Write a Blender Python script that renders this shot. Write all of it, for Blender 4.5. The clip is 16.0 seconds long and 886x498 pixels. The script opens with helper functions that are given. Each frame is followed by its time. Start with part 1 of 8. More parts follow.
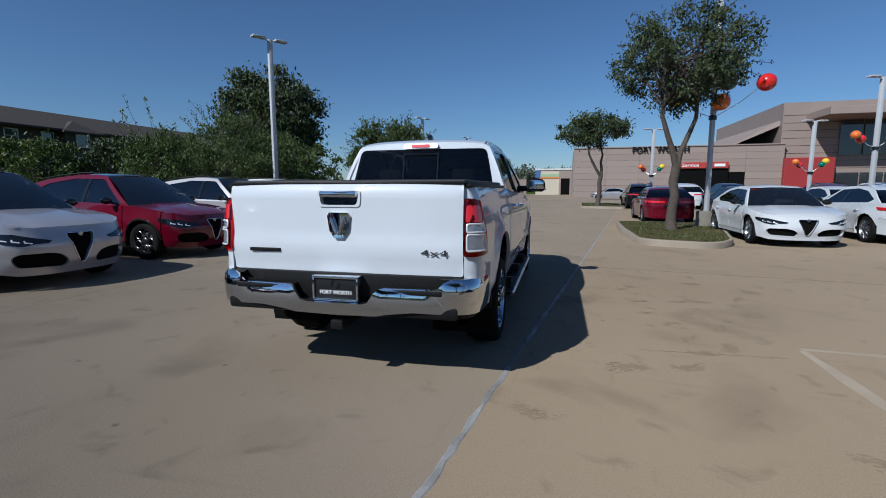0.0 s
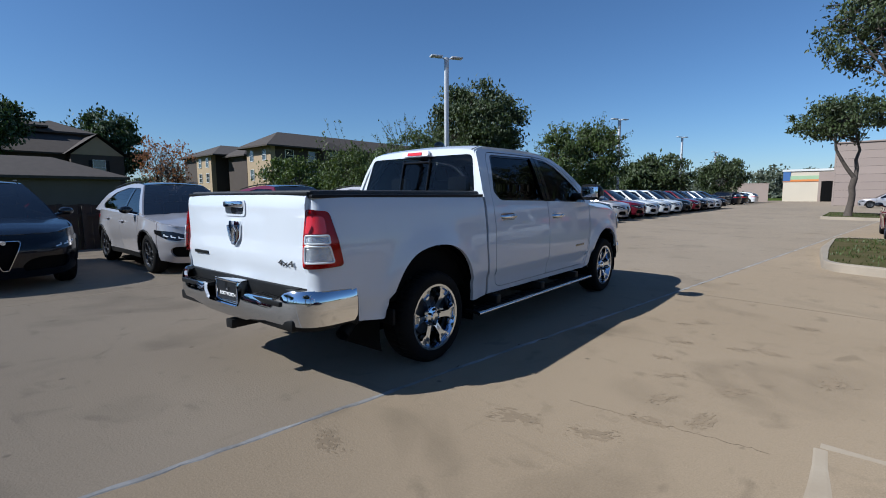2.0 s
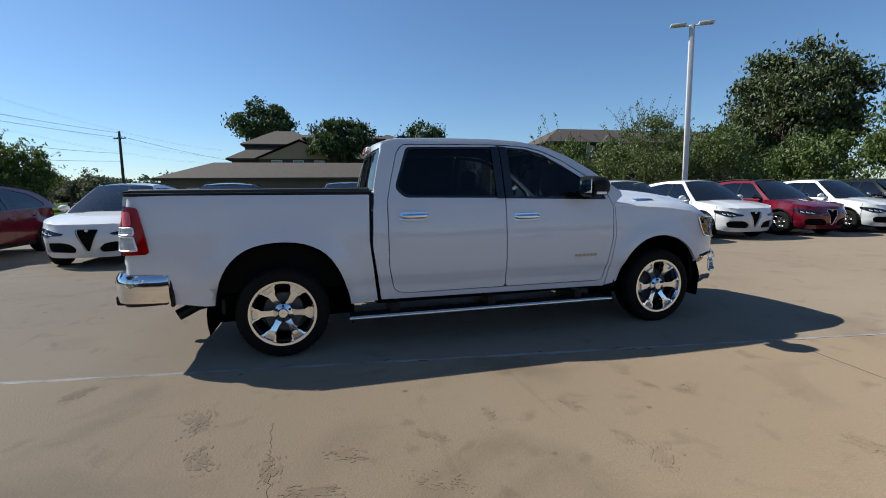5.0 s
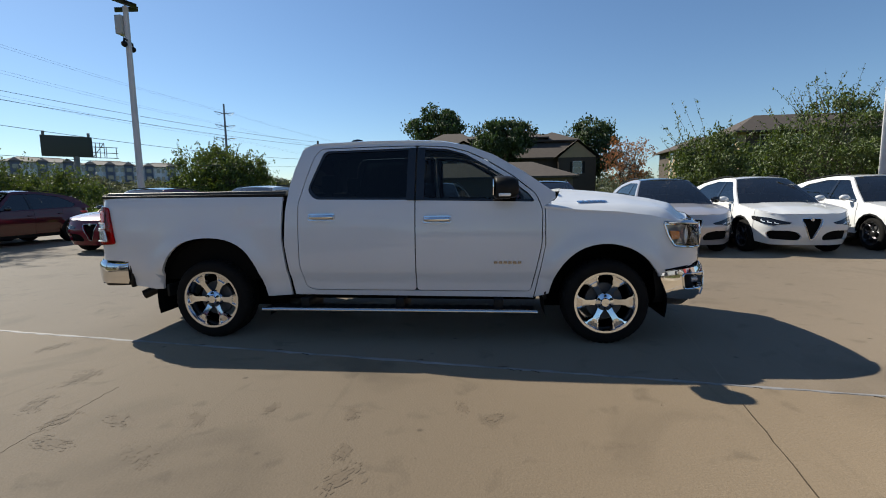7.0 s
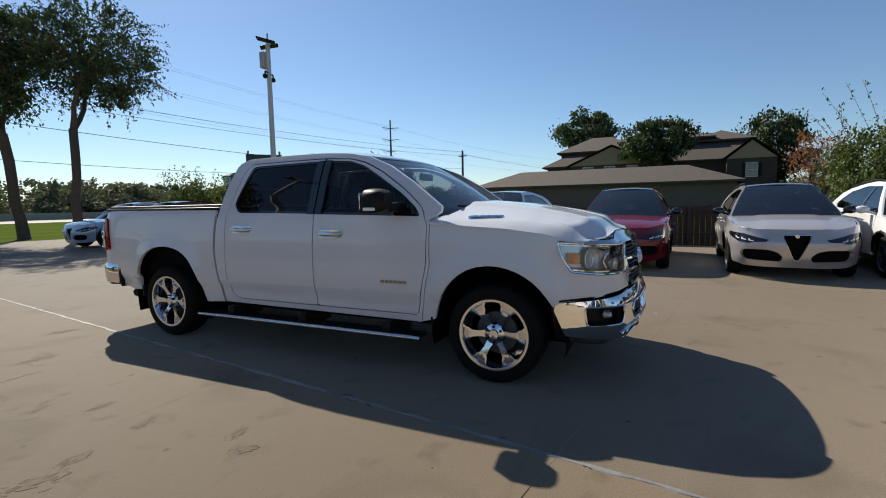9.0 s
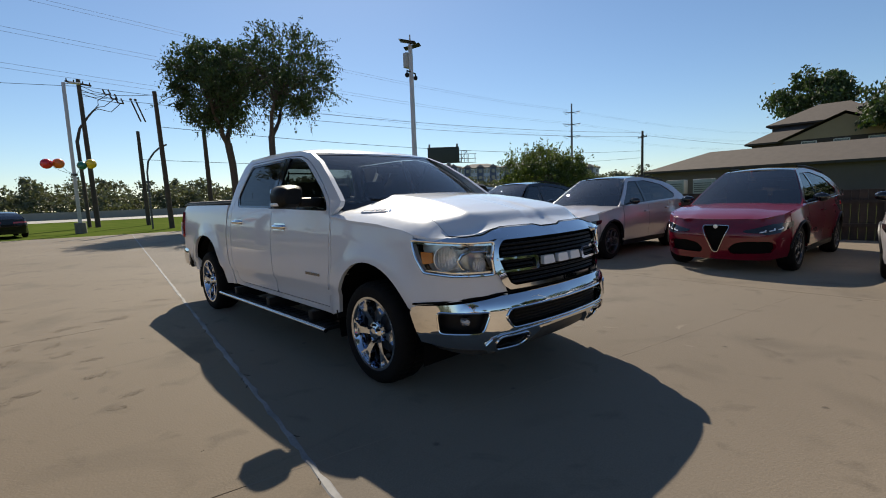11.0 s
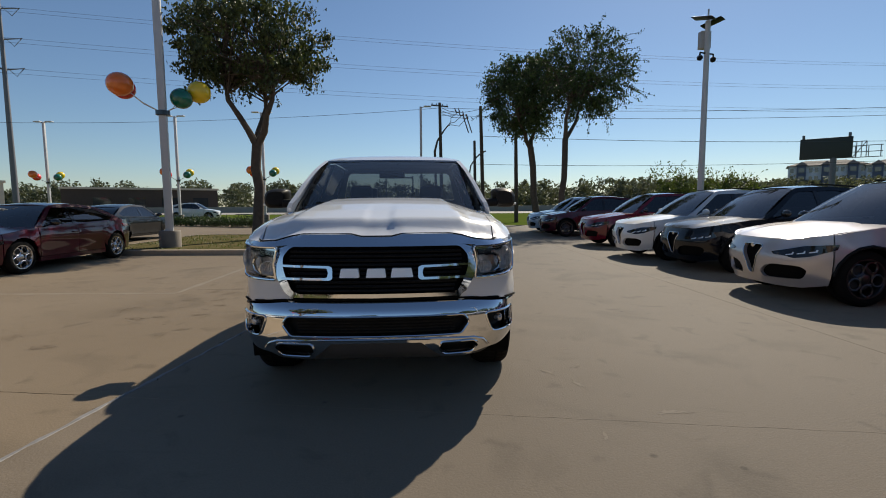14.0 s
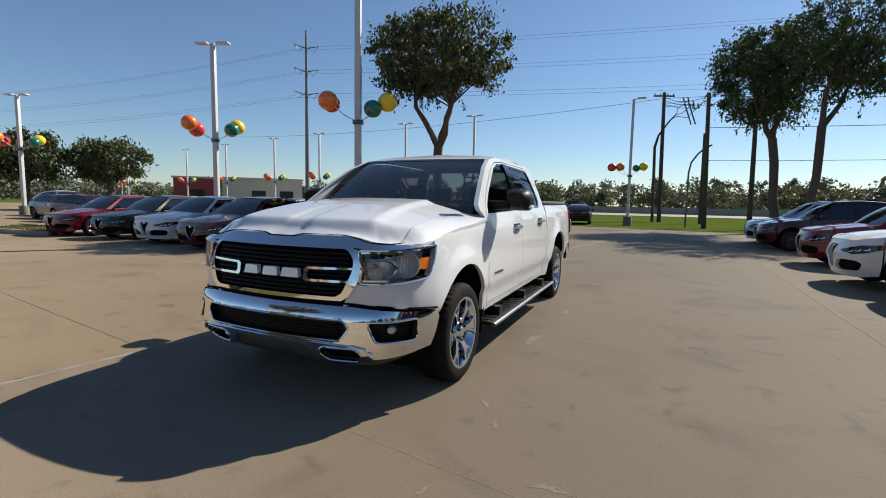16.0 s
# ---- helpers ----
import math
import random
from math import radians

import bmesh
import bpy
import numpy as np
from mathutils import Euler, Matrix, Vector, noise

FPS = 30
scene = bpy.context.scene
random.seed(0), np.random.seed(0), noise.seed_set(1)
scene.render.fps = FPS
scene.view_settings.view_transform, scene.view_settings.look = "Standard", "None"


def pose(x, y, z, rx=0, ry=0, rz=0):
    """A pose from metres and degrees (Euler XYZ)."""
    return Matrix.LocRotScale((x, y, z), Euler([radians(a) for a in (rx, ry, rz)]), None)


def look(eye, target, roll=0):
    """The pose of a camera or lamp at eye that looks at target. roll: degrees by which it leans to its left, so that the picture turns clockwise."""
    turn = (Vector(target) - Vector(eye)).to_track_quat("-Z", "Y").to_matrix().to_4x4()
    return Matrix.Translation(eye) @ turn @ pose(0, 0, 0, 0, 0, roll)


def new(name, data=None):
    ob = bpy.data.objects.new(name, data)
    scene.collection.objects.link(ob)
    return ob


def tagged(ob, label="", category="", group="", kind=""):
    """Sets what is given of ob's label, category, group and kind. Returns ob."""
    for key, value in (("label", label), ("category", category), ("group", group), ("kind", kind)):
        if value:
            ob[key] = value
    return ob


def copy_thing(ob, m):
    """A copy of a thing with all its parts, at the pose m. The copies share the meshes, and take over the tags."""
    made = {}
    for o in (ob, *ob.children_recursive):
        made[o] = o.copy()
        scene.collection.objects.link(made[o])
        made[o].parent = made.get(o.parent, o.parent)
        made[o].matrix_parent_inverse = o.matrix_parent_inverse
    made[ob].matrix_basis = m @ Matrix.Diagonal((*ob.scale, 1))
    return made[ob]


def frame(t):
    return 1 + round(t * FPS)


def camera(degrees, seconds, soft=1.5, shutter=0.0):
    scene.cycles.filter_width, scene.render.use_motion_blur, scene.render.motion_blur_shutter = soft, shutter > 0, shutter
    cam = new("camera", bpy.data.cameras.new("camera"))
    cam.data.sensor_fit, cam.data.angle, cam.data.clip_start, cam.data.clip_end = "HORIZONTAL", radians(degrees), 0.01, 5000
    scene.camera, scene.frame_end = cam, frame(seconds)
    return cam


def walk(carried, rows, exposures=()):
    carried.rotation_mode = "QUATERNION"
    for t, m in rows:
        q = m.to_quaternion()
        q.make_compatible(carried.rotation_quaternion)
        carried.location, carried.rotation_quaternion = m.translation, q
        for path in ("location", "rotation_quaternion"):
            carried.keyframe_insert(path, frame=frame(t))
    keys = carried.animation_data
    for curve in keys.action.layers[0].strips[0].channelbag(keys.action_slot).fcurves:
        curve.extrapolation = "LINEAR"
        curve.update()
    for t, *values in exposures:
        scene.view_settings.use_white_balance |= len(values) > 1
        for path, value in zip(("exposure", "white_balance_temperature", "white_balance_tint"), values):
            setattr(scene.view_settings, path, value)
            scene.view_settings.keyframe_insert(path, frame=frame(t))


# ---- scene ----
cam = camera(86.9, 16.0, soft=1.0)
METRES, EYE, TILT, LEAN, TURN = 8.0, 1.5, 0.0, 0.0, 17.9
PATH = [
    (0, (1.584, -5.883, 1.344), (1.071, -3.967, 1.088), -0.1),
    (0.5, (2.138, -5.714, 1.358), (1.405, -3.87, 1.111), -0.1),
    (1, (2.645, -5.435, 1.351), (1.706, -3.685, 1.115), -0.0),
    (1.5, (3.101, -5.043, 1.355), (1.974, -3.408, 1.124), -0.1),
    (2, (3.521, -4.614, 1.364), (2.223, -3.11, 1.137), -0.3),
    (2.5, (3.845, -4.115, 1.372), (2.392, -2.76, 1.142), -0.5),
    (3, (4.15, -3.609, 1.36), (2.564, -2.412, 1.132), -0.7),
    (3.5, (4.394, -3.091, 1.346), (2.696, -2.061, 1.115), -0.8),
    (4, (4.636, -2.554, 1.336), (2.84, -1.706, 1.102), -0.9),
    (4.2, (4.727, -2.34, 1.367), (2.9, -1.564, 1.128), -0.9),
    (6.3, (5.224, 0.126, 1.31), (3.238, 0.115, 1.067), -0.8),
    (6.5, (5.228, 0.37, 1.358), (3.246, 0.287, 1.106), -1.0),
    (7, (5.123, 0.944, 1.343), (3.152, 0.697, 1.112), -0.9),
    (7.5, (4.965, 1.502, 1.342), (3.018, 1.096, 1.133), -0.8),
    (8, (4.765, 2.013, 1.343), (2.854, 1.455, 1.145), -0.8),
    (8.2, (4.646, 2.222, 1.349), (2.755, 1.6, 1.156), -0.8),
    (10.3, (3.404, 4.182, 1.364), (1.871, 2.915, 1.151), -2.0),
    (10.5, (3.242, 4.337, 1.35), (1.763, 3.009, 1.134), -2.1),
    (11, (2.777, 4.691, 1.346), (1.45, 3.211, 1.126), -2.1),
    (11.5, (2.298, 5.029, 1.345), (1.152, 3.405, 1.128), -2.0),
    (12, (1.776, 5.271, 1.357), (0.828, 3.522, 1.146), -1.6),
    (12.5, (1.285, 5.547, 1.354), (0.544, 3.699, 1.164), -1.0),
    (13, (0.736, 5.697, 1.354), (0.211, 3.776, 1.168), -0.6),
    (13.5, (0.183, 5.765, 1.342), (-0.11, 3.796, 1.158), -0.4),
    (14, (-0.369, 5.723, 1.321), (-0.43, 3.733, 1.134), -0.3),
    (14.5, (-0.903, 5.639, 1.321), (-0.74, 3.656, 1.125), 0.0),
    (15, (-1.397, 5.499, 1.327), (-0.995, 3.55, 1.125), 0.4),
    (15.5, (-1.854, 5.291, 1.349), (-1.215, 3.406, 1.146), 0.8),
    (16, (-2.334, 5.047, 1.359), (-1.481, 3.249, 1.161), 1.1),
]
walk(cam, [(t, look(eye, target, roll)) for t, eye, target, roll in PATH], exposures=[(0.0, 0.03, 5700, 7), (1.5, 0.30, 5700, 7), (3.5, 0.84, 6000, 7), (7.0, 0.84, 6900, 7), (10.5, 0.77, 7250, 9), (12.3, 0.71, 7400, 9), (13.5, 0.50, 7400, 9), (14.6, 0.53, 7300, 9), (16.0, 0.79, 7200, 9)])

SUN_DIR = Vector((-0.60, -1.02, 1.0)).normalized()
EL, AZ = math.asin(SUN_DIR.z), math.atan2(SUN_DIR.x, SUN_DIR.y)
world = bpy.data.worlds.new("sky")
scene.world = world
world.use_nodes = True
wn = world.node_tree
sky = wn.nodes.new("ShaderNodeTexSky")
sky.sky_type, sky.sun_disc = "NISHITA", False
sky.sun_elevation, sky.sun_rotation = EL, AZ
sky.air_density, sky.dust_density, sky.ozone_density = 1.0, 0.17, 7.3
bg = next(n for n in wn.nodes if n.type == "BACKGROUND")
bg.inputs["Strength"].default_value = 0.069
wn.links.new(sky.outputs[0], bg.inputs[0])
sun = new("sun", bpy.data.lights.new("sun", "SUN"))
sun.data.energy, sun.data.angle, sun.data.color = 4.55, radians(0.55), (1.0, 0.95, 0.87)
sun.matrix_world = look(SUN_DIR * 60, (0, 0, 0))


# ---- materials ----
def mat(name, base, rough=0.5, metal=0.0, base2=None, scale=6.0, fine=60.0, bump=0.0, coat=0.0, spec=0.5, drough=0.0, island=0.0, objvar=0.0, detail=5.0, bumpscale=None):
    m = bpy.data.materials.new(name)
    m.use_nodes = True
    nt = m.node_tree
    p = next(n for n in nt.nodes if n.type == "BSDF_PRINCIPLED")
    p.inputs["Base Color"].default_value = (*base, 1)
    p.inputs["Roughness"].default_value, p.inputs["Metallic"].default_value = rough, metal
    p.inputs["Coat Weight"].default_value, p.inputs["Coat Roughness"].default_value = coat, 0.03
    p.inputs["Specular IOR Level"].default_value = spec
    p.inputs["Diffuse Roughness"].default_value = drough
    col = None
    if base2 is not None:
        tc = nt.nodes.new("ShaderNodeTexCoord")
        big, small, mixf, mixc = nt.nodes.new("ShaderNodeTexNoise"), nt.nodes.new("ShaderNodeTexNoise"), nt.nodes.new("ShaderNodeMath"), nt.nodes.new("ShaderNodeMix")
        big.inputs["Scale"].default_value, big.inputs["Detail"].default_value = scale, detail
        small.inputs["Scale"].default_value, small.inputs["Detail"].default_value = fine, 3
        nt.links.new(tc.outputs["Object"], big.inputs["Vector"])
        nt.links.new(tc.outputs["Object"], small.inputs["Vector"])
        mixf.operation = "MULTIPLY_ADD"
        mixf.inputs[1].default_value, mixf.inputs[2].default_value = 0.45, 0.0
        nt.links.new(small.outputs["Fac"], mixf.inputs[0])
        add = nt.nodes.new("ShaderNodeMath")
        add.operation = "MULTIPLY_ADD"
        add.inputs[1].default_value = 1.6
        nt.links.new(big.outputs["Fac"], add.inputs[0])
        nt.links.new(mixf.outputs[0], add.inputs[2])
        sub = nt.nodes.new("ShaderNodeMath")
        sub.operation, sub.use_clamp = "SUBTRACT", True
        sub.inputs[1].default_value = 0.52
        nt.links.new(add.outputs[0], sub.inputs[0])
        mixc.data_type = "RGBA"
        mixc.inputs["A"].default_value, mixc.inputs["B"].default_value = (*base, 1), (*base2, 1)
        nt.links.new(sub.outputs[0], mixc.inputs["Factor"])
        col = mixc.outputs["Result"]
        if bump:
            b = nt.nodes.new("ShaderNodeBump")
            b.inputs["Strength"].default_value, b.inputs["Distance"].default_value = bump, 0.01
            nt.links.new(small.outputs["Fac"], b.inputs["Height"])
            nt.links.new(b.outputs[0], p.inputs["Normal"])
    if island or objvar:
        src = nt.nodes.new("ShaderNodeNewGeometry").outputs["Random Per Island"] if island else nt.nodes.new("ShaderNodeObjectInfo").outputs["Random"]
        h = nt.nodes.new("ShaderNodeHueSaturation")
        h.inputs["Color"].default_value = (*base, 1)
        if col:
            nt.links.new(col, h.inputs["Color"])
        r = nt.nodes.new("ShaderNodeMapRange")
        amt = island or objvar
        r.inputs["To Min"].default_value, r.inputs["To Max"].default_value = 1 - amt, 1 + amt
        nt.links.new(src, r.inputs["Value"])
        nt.links.new(r.outputs[0], h.inputs["Value"])
        col = h.outputs[0]
    if col:
        nt.links.new(col, p.inputs["Base Color"])
    return m


def glass(name, tint, rough=0.0, ior=1.45, dust=0.0):
    """Tinted see-through pane: clear tint under a Fresnel gloss, with a film of dust."""
    m = bpy.data.materials.new(name)
    m.use_nodes = True
    nt = m.node_tree
    for n in list(nt.nodes):
        if n.type == "BSDF_PRINCIPLED":
            nt.nodes.remove(n)
    out = next(n for n in nt.nodes if n.type == "OUTPUT_MATERIAL")
    tr, gl, mx, fr = (nt.nodes.new("ShaderNode" + k) for k in ("BsdfTransparent", "BsdfGlossy", "MixShader", "Fresnel"))
    tr.inputs[0].default_value = (*tint, 1)
    gl.inputs["Roughness"].default_value = rough
    fr.inputs["IOR"].default_value = ior
    nt.links.new(fr.outputs[0], mx.inputs[0])
    nt.links.new(tr.outputs[0], mx.inputs[1])
    nt.links.new(gl.outputs[0], mx.inputs[2])
    last = mx
    if dust:
        film, last = nt.nodes.new("ShaderNodeBsdfDiffuse"), nt.nodes.new("ShaderNodeMixShader")
        film.inputs[0].default_value = (0.62, 0.63, 0.63, 1)
        last.inputs[0].default_value = dust
        nt.links.new(mx.outputs[0], last.inputs[1])
        nt.links.new(film.outputs[0], last.inputs[2])
    nt.links.new(last.outputs[0], out.inputs[0])
    return m


def paint(name, c, metal=0.0, rough=0.35, coat=1.0):
    return mat(name, c, rough, metal, base2=tuple(x * 0.95 for x in c), scale=2.0, fine=300, coat=coat, spec=0.12)


M_WHITE = paint("truck_white_paint", (0.585, 0.615, 0.66))
M_CHROME = mat("chrome", (0.70, 0.72, 0.75), 0.05, 1.0)
M_RIM = mat("chrome_clad_wheel", (0.60, 0.66, 0.75), 0.09, 1.0)
M_SATIN = mat("satin_silver", (0.6, 0.61, 0.62), 0.25, 1.0)
M_BLACK = mat("black_plastic", (0.008, 0.008, 0.0085), 0.45, base2=(0.013, 0.013, 0.013), scale=20, fine=200, bump=0.1, spec=0.14)
M_GLOSSBLACK = mat("gloss_black", (0.008, 0.008, 0.009), 0.08, coat=0.5)
M_RUBBER = mat("tyre_rubber", (0.006, 0.006, 0.006), 0.8, spec=0.12, base2=(0.011, 0.0105, 0.010), scale=8, fine=90, bump=0.2)
M_UNDER = mat("underbody", (0.004, 0.004, 0.004), 0.9, spec=0.1)
M_CLOTH = mat("seat_cloth", (0.03, 0.03, 0.032), 0.9, base2=(0.05, 0.05, 0.05), scale=15, fine=200, bump=0.2)
M_TONNEAU = mat("tonneau_vinyl", (0.02, 0.02, 0.021), 0.6, base2=(0.032, 0.032, 0.033), scale=9, fine=260, bump=0.3)
M_GREY = mat("grey_air_dam", (0.05, 0.053, 0.056), 0.5, base2=(0.065, 0.066, 0.07), scale=7, fine=120)
M_RED = glass("red_lens", (0.85, 0.10, 0.10), 0.02)
M_REDB = mat("red_reflector", (0.62, 0.012, 0.016), 0.25, coat=1.0)
M_AMBER = mat("amber_reflector", (0.75, 0.22, 0.02), 0.25, coat=1.0)
M_LENS = glass("clear_lens", (0.9, 0.92, 0.93), 0.02)
M_REFL = mat("lamp_reflector", (0.8, 0.81, 0.83), 0.3, 0.35)
M_FACET = mat("bright_reflector", (0.88, 0.89, 0.91), 0.14, 0.6, base2=(0.7, 0.71, 0.73), scale=30, fine=60, bump=0.8)
M_CELL = mat("clear_cell", (0.62, 0.63, 0.65), 0.22, 0.75, base2=(0.34, 0.34, 0.36), scale=18, fine=160, bump=0.5, coat=1.0)
M_BADGE = mat("dark_chrome_badge", (0.22, 0.225, 0.24), 0.25, 1.0)
M_WS = glass("windscreen_glass", (0.66, 0.70, 0.70), 0.0, 2.0, 0.012)
M_TINT = glass("privacy_glass", (0.045, 0.05, 0.053))
M_FGLASS = glass("front_door_glass", (0.45, 0.50, 0.49))
M_RWIN = glass("rear_window_glass", (0.24, 0.26, 0.27))
M_DARKGLASS = glass("car_glass", (0.10, 0.115, 0.12), 0.0, 2.0)
M_CARWS = glass("car_windscreen_glass", (0.22, 0.25, 0.26), 0.0, 2.35, 0.008)
M_ROOFGLASS = mat("dark_roof_glass", (0.006, 0.007, 0.008), 0.05, coat=1.0)
M_PLATE = mat("dealer_plate", (0.010, 0.011, 0.013), 0.5, spec=0.2)
M_LAMPBACK = mat("lamp_housing", (0.78, 0.79, 0.82), 0.2, 0.55, base2=(0.6, 0.61, 0.63), scale=25, fine=90)
M_BLUE = mat("badge_blue", (0.02, 0.09, 0.25), 0.3)
M_WHITEMARK = mat("white_print", (0.8, 0.8, 0.8), 0.5)


# ---- mesh helpers ----
def link(name, bm, material, parent=None, label="", smooth=True, angle=40):
    me = bpy.data.meshes.new(name)
    bm.normal_update()
    bm.to_mesh(me)
    bm.free()
    mats = material if isinstance(material, (list, tuple)) else [material]
    for m in mats:
        me.materials.append(m)
    if smooth:
        me.polygons.foreach_set("use_smooth", [True] * len(me.polygons))
        me.set_sharp_from_angle(angle=radians(angle))
    ob = new(name, me)
    if parent:
        ob.parent = parent
    if label:
        ob["label"] = label
    return ob


def part(name, bm, material, parent, label="", smooth=True, angle=40):
    return link(name, bm, material, parent, label, smooth, angle)


def thing(name, label, category, m=None, group="", kind=""):
    e = new(name)
    e.empty_display_size = 0.2
    if m is not None:
        e.matrix_world = m
    return tagged(e, label, category, group, kind)


def box(bm, x0, x1, y0, y1, z0, z1, bevel=0.0, m=None, mi=0):
    vs = [bm.verts.new((x, y, z)) for x in (x0, x1) for y in (y0, y1) for z in (z0, z1)]
    fs = [bm.faces.new([vs[i] for i in f]) for f in ((0, 1, 3, 2), (4, 6, 7, 5), (0, 4, 5, 1), (2, 3, 7, 6), (0, 2, 6, 4), (1, 5, 7, 3))]
    for f in fs:
        f.material_index = mi
    if bevel:
        r = bmesh.ops.bevel(bm, geom=list({e for f in fs for e in f.edges}), offset=bevel, segments=2, affect="EDGES", profile=0.5)
        vs = list({v for f in r["faces"] for v in f.verts} | {v for v in vs if v.is_valid})
    if m is not None:
        bmesh.ops.transform(bm, matrix=m, verts=[v for v in vs if v.is_valid])
    return vs


def bx(x0, x1, y0, y1, z0, z1, bevel=0.0):
    bm = bmesh.new()
    box(bm, x0, x1, y0, y1, z0, z1, bevel)
    return bm


def tube(bm, pts, radii, seg=10, cap=True, mi=0):
    """A round tube along points, with a radius at each."""
    pts = [Vector(p) for p in pts]
    if not isinstance(radii, (list, tuple)):
        radii = [radii] * len(pts)
    rings, prev = [], None
    for i, p in enumerate(pts):
        d = (pts[min(i + 1, len(pts) - 1)] - pts[max(i - 1, 0)]).normalized()
        side = d.cross(Vector((0, 0, 1)) if abs(d.z) < 0.95 else Vector((1, 0, 0))).normalized() if prev is None else (prev - d * prev.dot(d)).normalized()
        prev = side
        up = side.cross(d)
        rings.append([bm.verts.new(p + (side * math.cos(a) + up * math.sin(a)) * radii[i]) for a in (2 * math.pi * k / seg for k in range(seg))])
    for a, b in zip(rings, rings[1:]):
        for k in range(seg):
            f = bm.faces.new((a[k], a[(k + 1) % seg], b[(k + 1) % seg], b[k]))
            f.material_index = mi
    if cap:
        bm.faces.new(rings[0]).material_index = mi
        bm.faces.new(list(reversed(rings[-1]))).material_index = mi
    return bm


def lathe(bm, prof, seg=48, axis="x", close=True, mi=0):
    """Turns a profile of (radius, offset along the axis) round the x or z axis."""
    rings = []
    for k in range(seg):
        a = 2 * math.pi * k / seg
        c, s = math.cos(a), math.sin(a)
        rings.append([bm.verts.new((o, r * c, r * s) if axis == "x" else (r * c, r * s, o)) for r, o in prof])
    for k in range(seg):
        a, b = rings[k], rings[(k + 1) % seg]
        for i in range(len(prof) - 1):
            f = bm.faces.new((a[i], a[i + 1], b[i + 1], b[i]))
            f.material_index = mi
    return bm


def ball(bm, c, r, sub=2, squash=(1, 1, 1), mi=0):
    v = bmesh.ops.create_icosphere(bm, subdivisions=sub, radius=1)["verts"]
    for q in v:
        q.co = Vector(c) + Vector((q.co.x * squash[0], q.co.y * squash[1], q.co.z * squash[2])) * r
    return bm


def smoothstep(a, b, x):
    t = min(1, max(0, (x - a) / (b - a)))
    return t * t * (3 - 2 * t)


def lerp(table, x):
    """Smooth lookup in a table of (x, value)."""
    if x <= table[0][0]:
        return table[0][1]
    for (a, u), (b, v) in zip(table, table[1:]):
        if x <= b:
            t = (x - a) / (b - a)
            return u + (v - u) * t
    return table[-1][1]


def curve(pts, n=60):
    """A Catmull-Rom curve through 2D points, resampled to n points."""
    P = [Vector((*p, 0)) for p in pts]
    P = [2 * P[0] - P[1]] + P + [2 * P[-1] - P[-2]]
    out = []
    for i in range(1, len(P) - 2):
        for k in range(12):
            t = k / 12
            a, b, c, d = P[i - 1:i + 3]
            out.append(0.5 * ((2 * b) + (c - a) * t + (2 * a - 5 * b + 4 * c - d) * t * t + (3 * b - a - 3 * c + d) * t ** 3))
    out.append(P[-2])
    acc = [0.0]
    for a, b in zip(out, out[1:]):
        acc.append(acc[-1] + (b - a).length)
    return out, acc


from mathutils.geometry import delaunay_2d_cdt


def rounded(poly, r, n=3):
    """A polygon with its corners rounded off."""
    out = []
    k = len(poly)
    for i in range(k):
        p, a, b = Vector(poly[i]), Vector(poly[i - 1]), Vector(poly[(i + 1) % k])
        la, lb = (a - p).length, (b - p).length
        if min(la, lb) < 1e-6:
            continue
        d = min(r, la * 0.45, lb * 0.45)
        q0, q1 = p + (a - p) / la * d, p + (b - p) / lb * d
        for j in range(n + 1):
            t = j / n
            out.append(tuple((1 - t) ** 2 * q0 + 2 * t * (1 - t) * p + t * t * q1))
    return out


def dense(poly, step):
    out = []
    for a, b in zip(poly, poly[1:] + poly[:1]):
        a, b = Vector(a), Vector(b)
        n = max(1, int((b - a).length / step))
        out += [a + (b - a) * (j / n) for j in range(n)]
    return out


def inside(poly, p):
    c = False
    x, y = p
    for (x0, y0), (x1, y1) in zip(poly, poly[1:] + poly[:1]):
        if (y0 > y) != (y1 > y) and x < (x1 - x0) * (y - y0) / (y1 - y0) + x0:
            c = not c
    return c


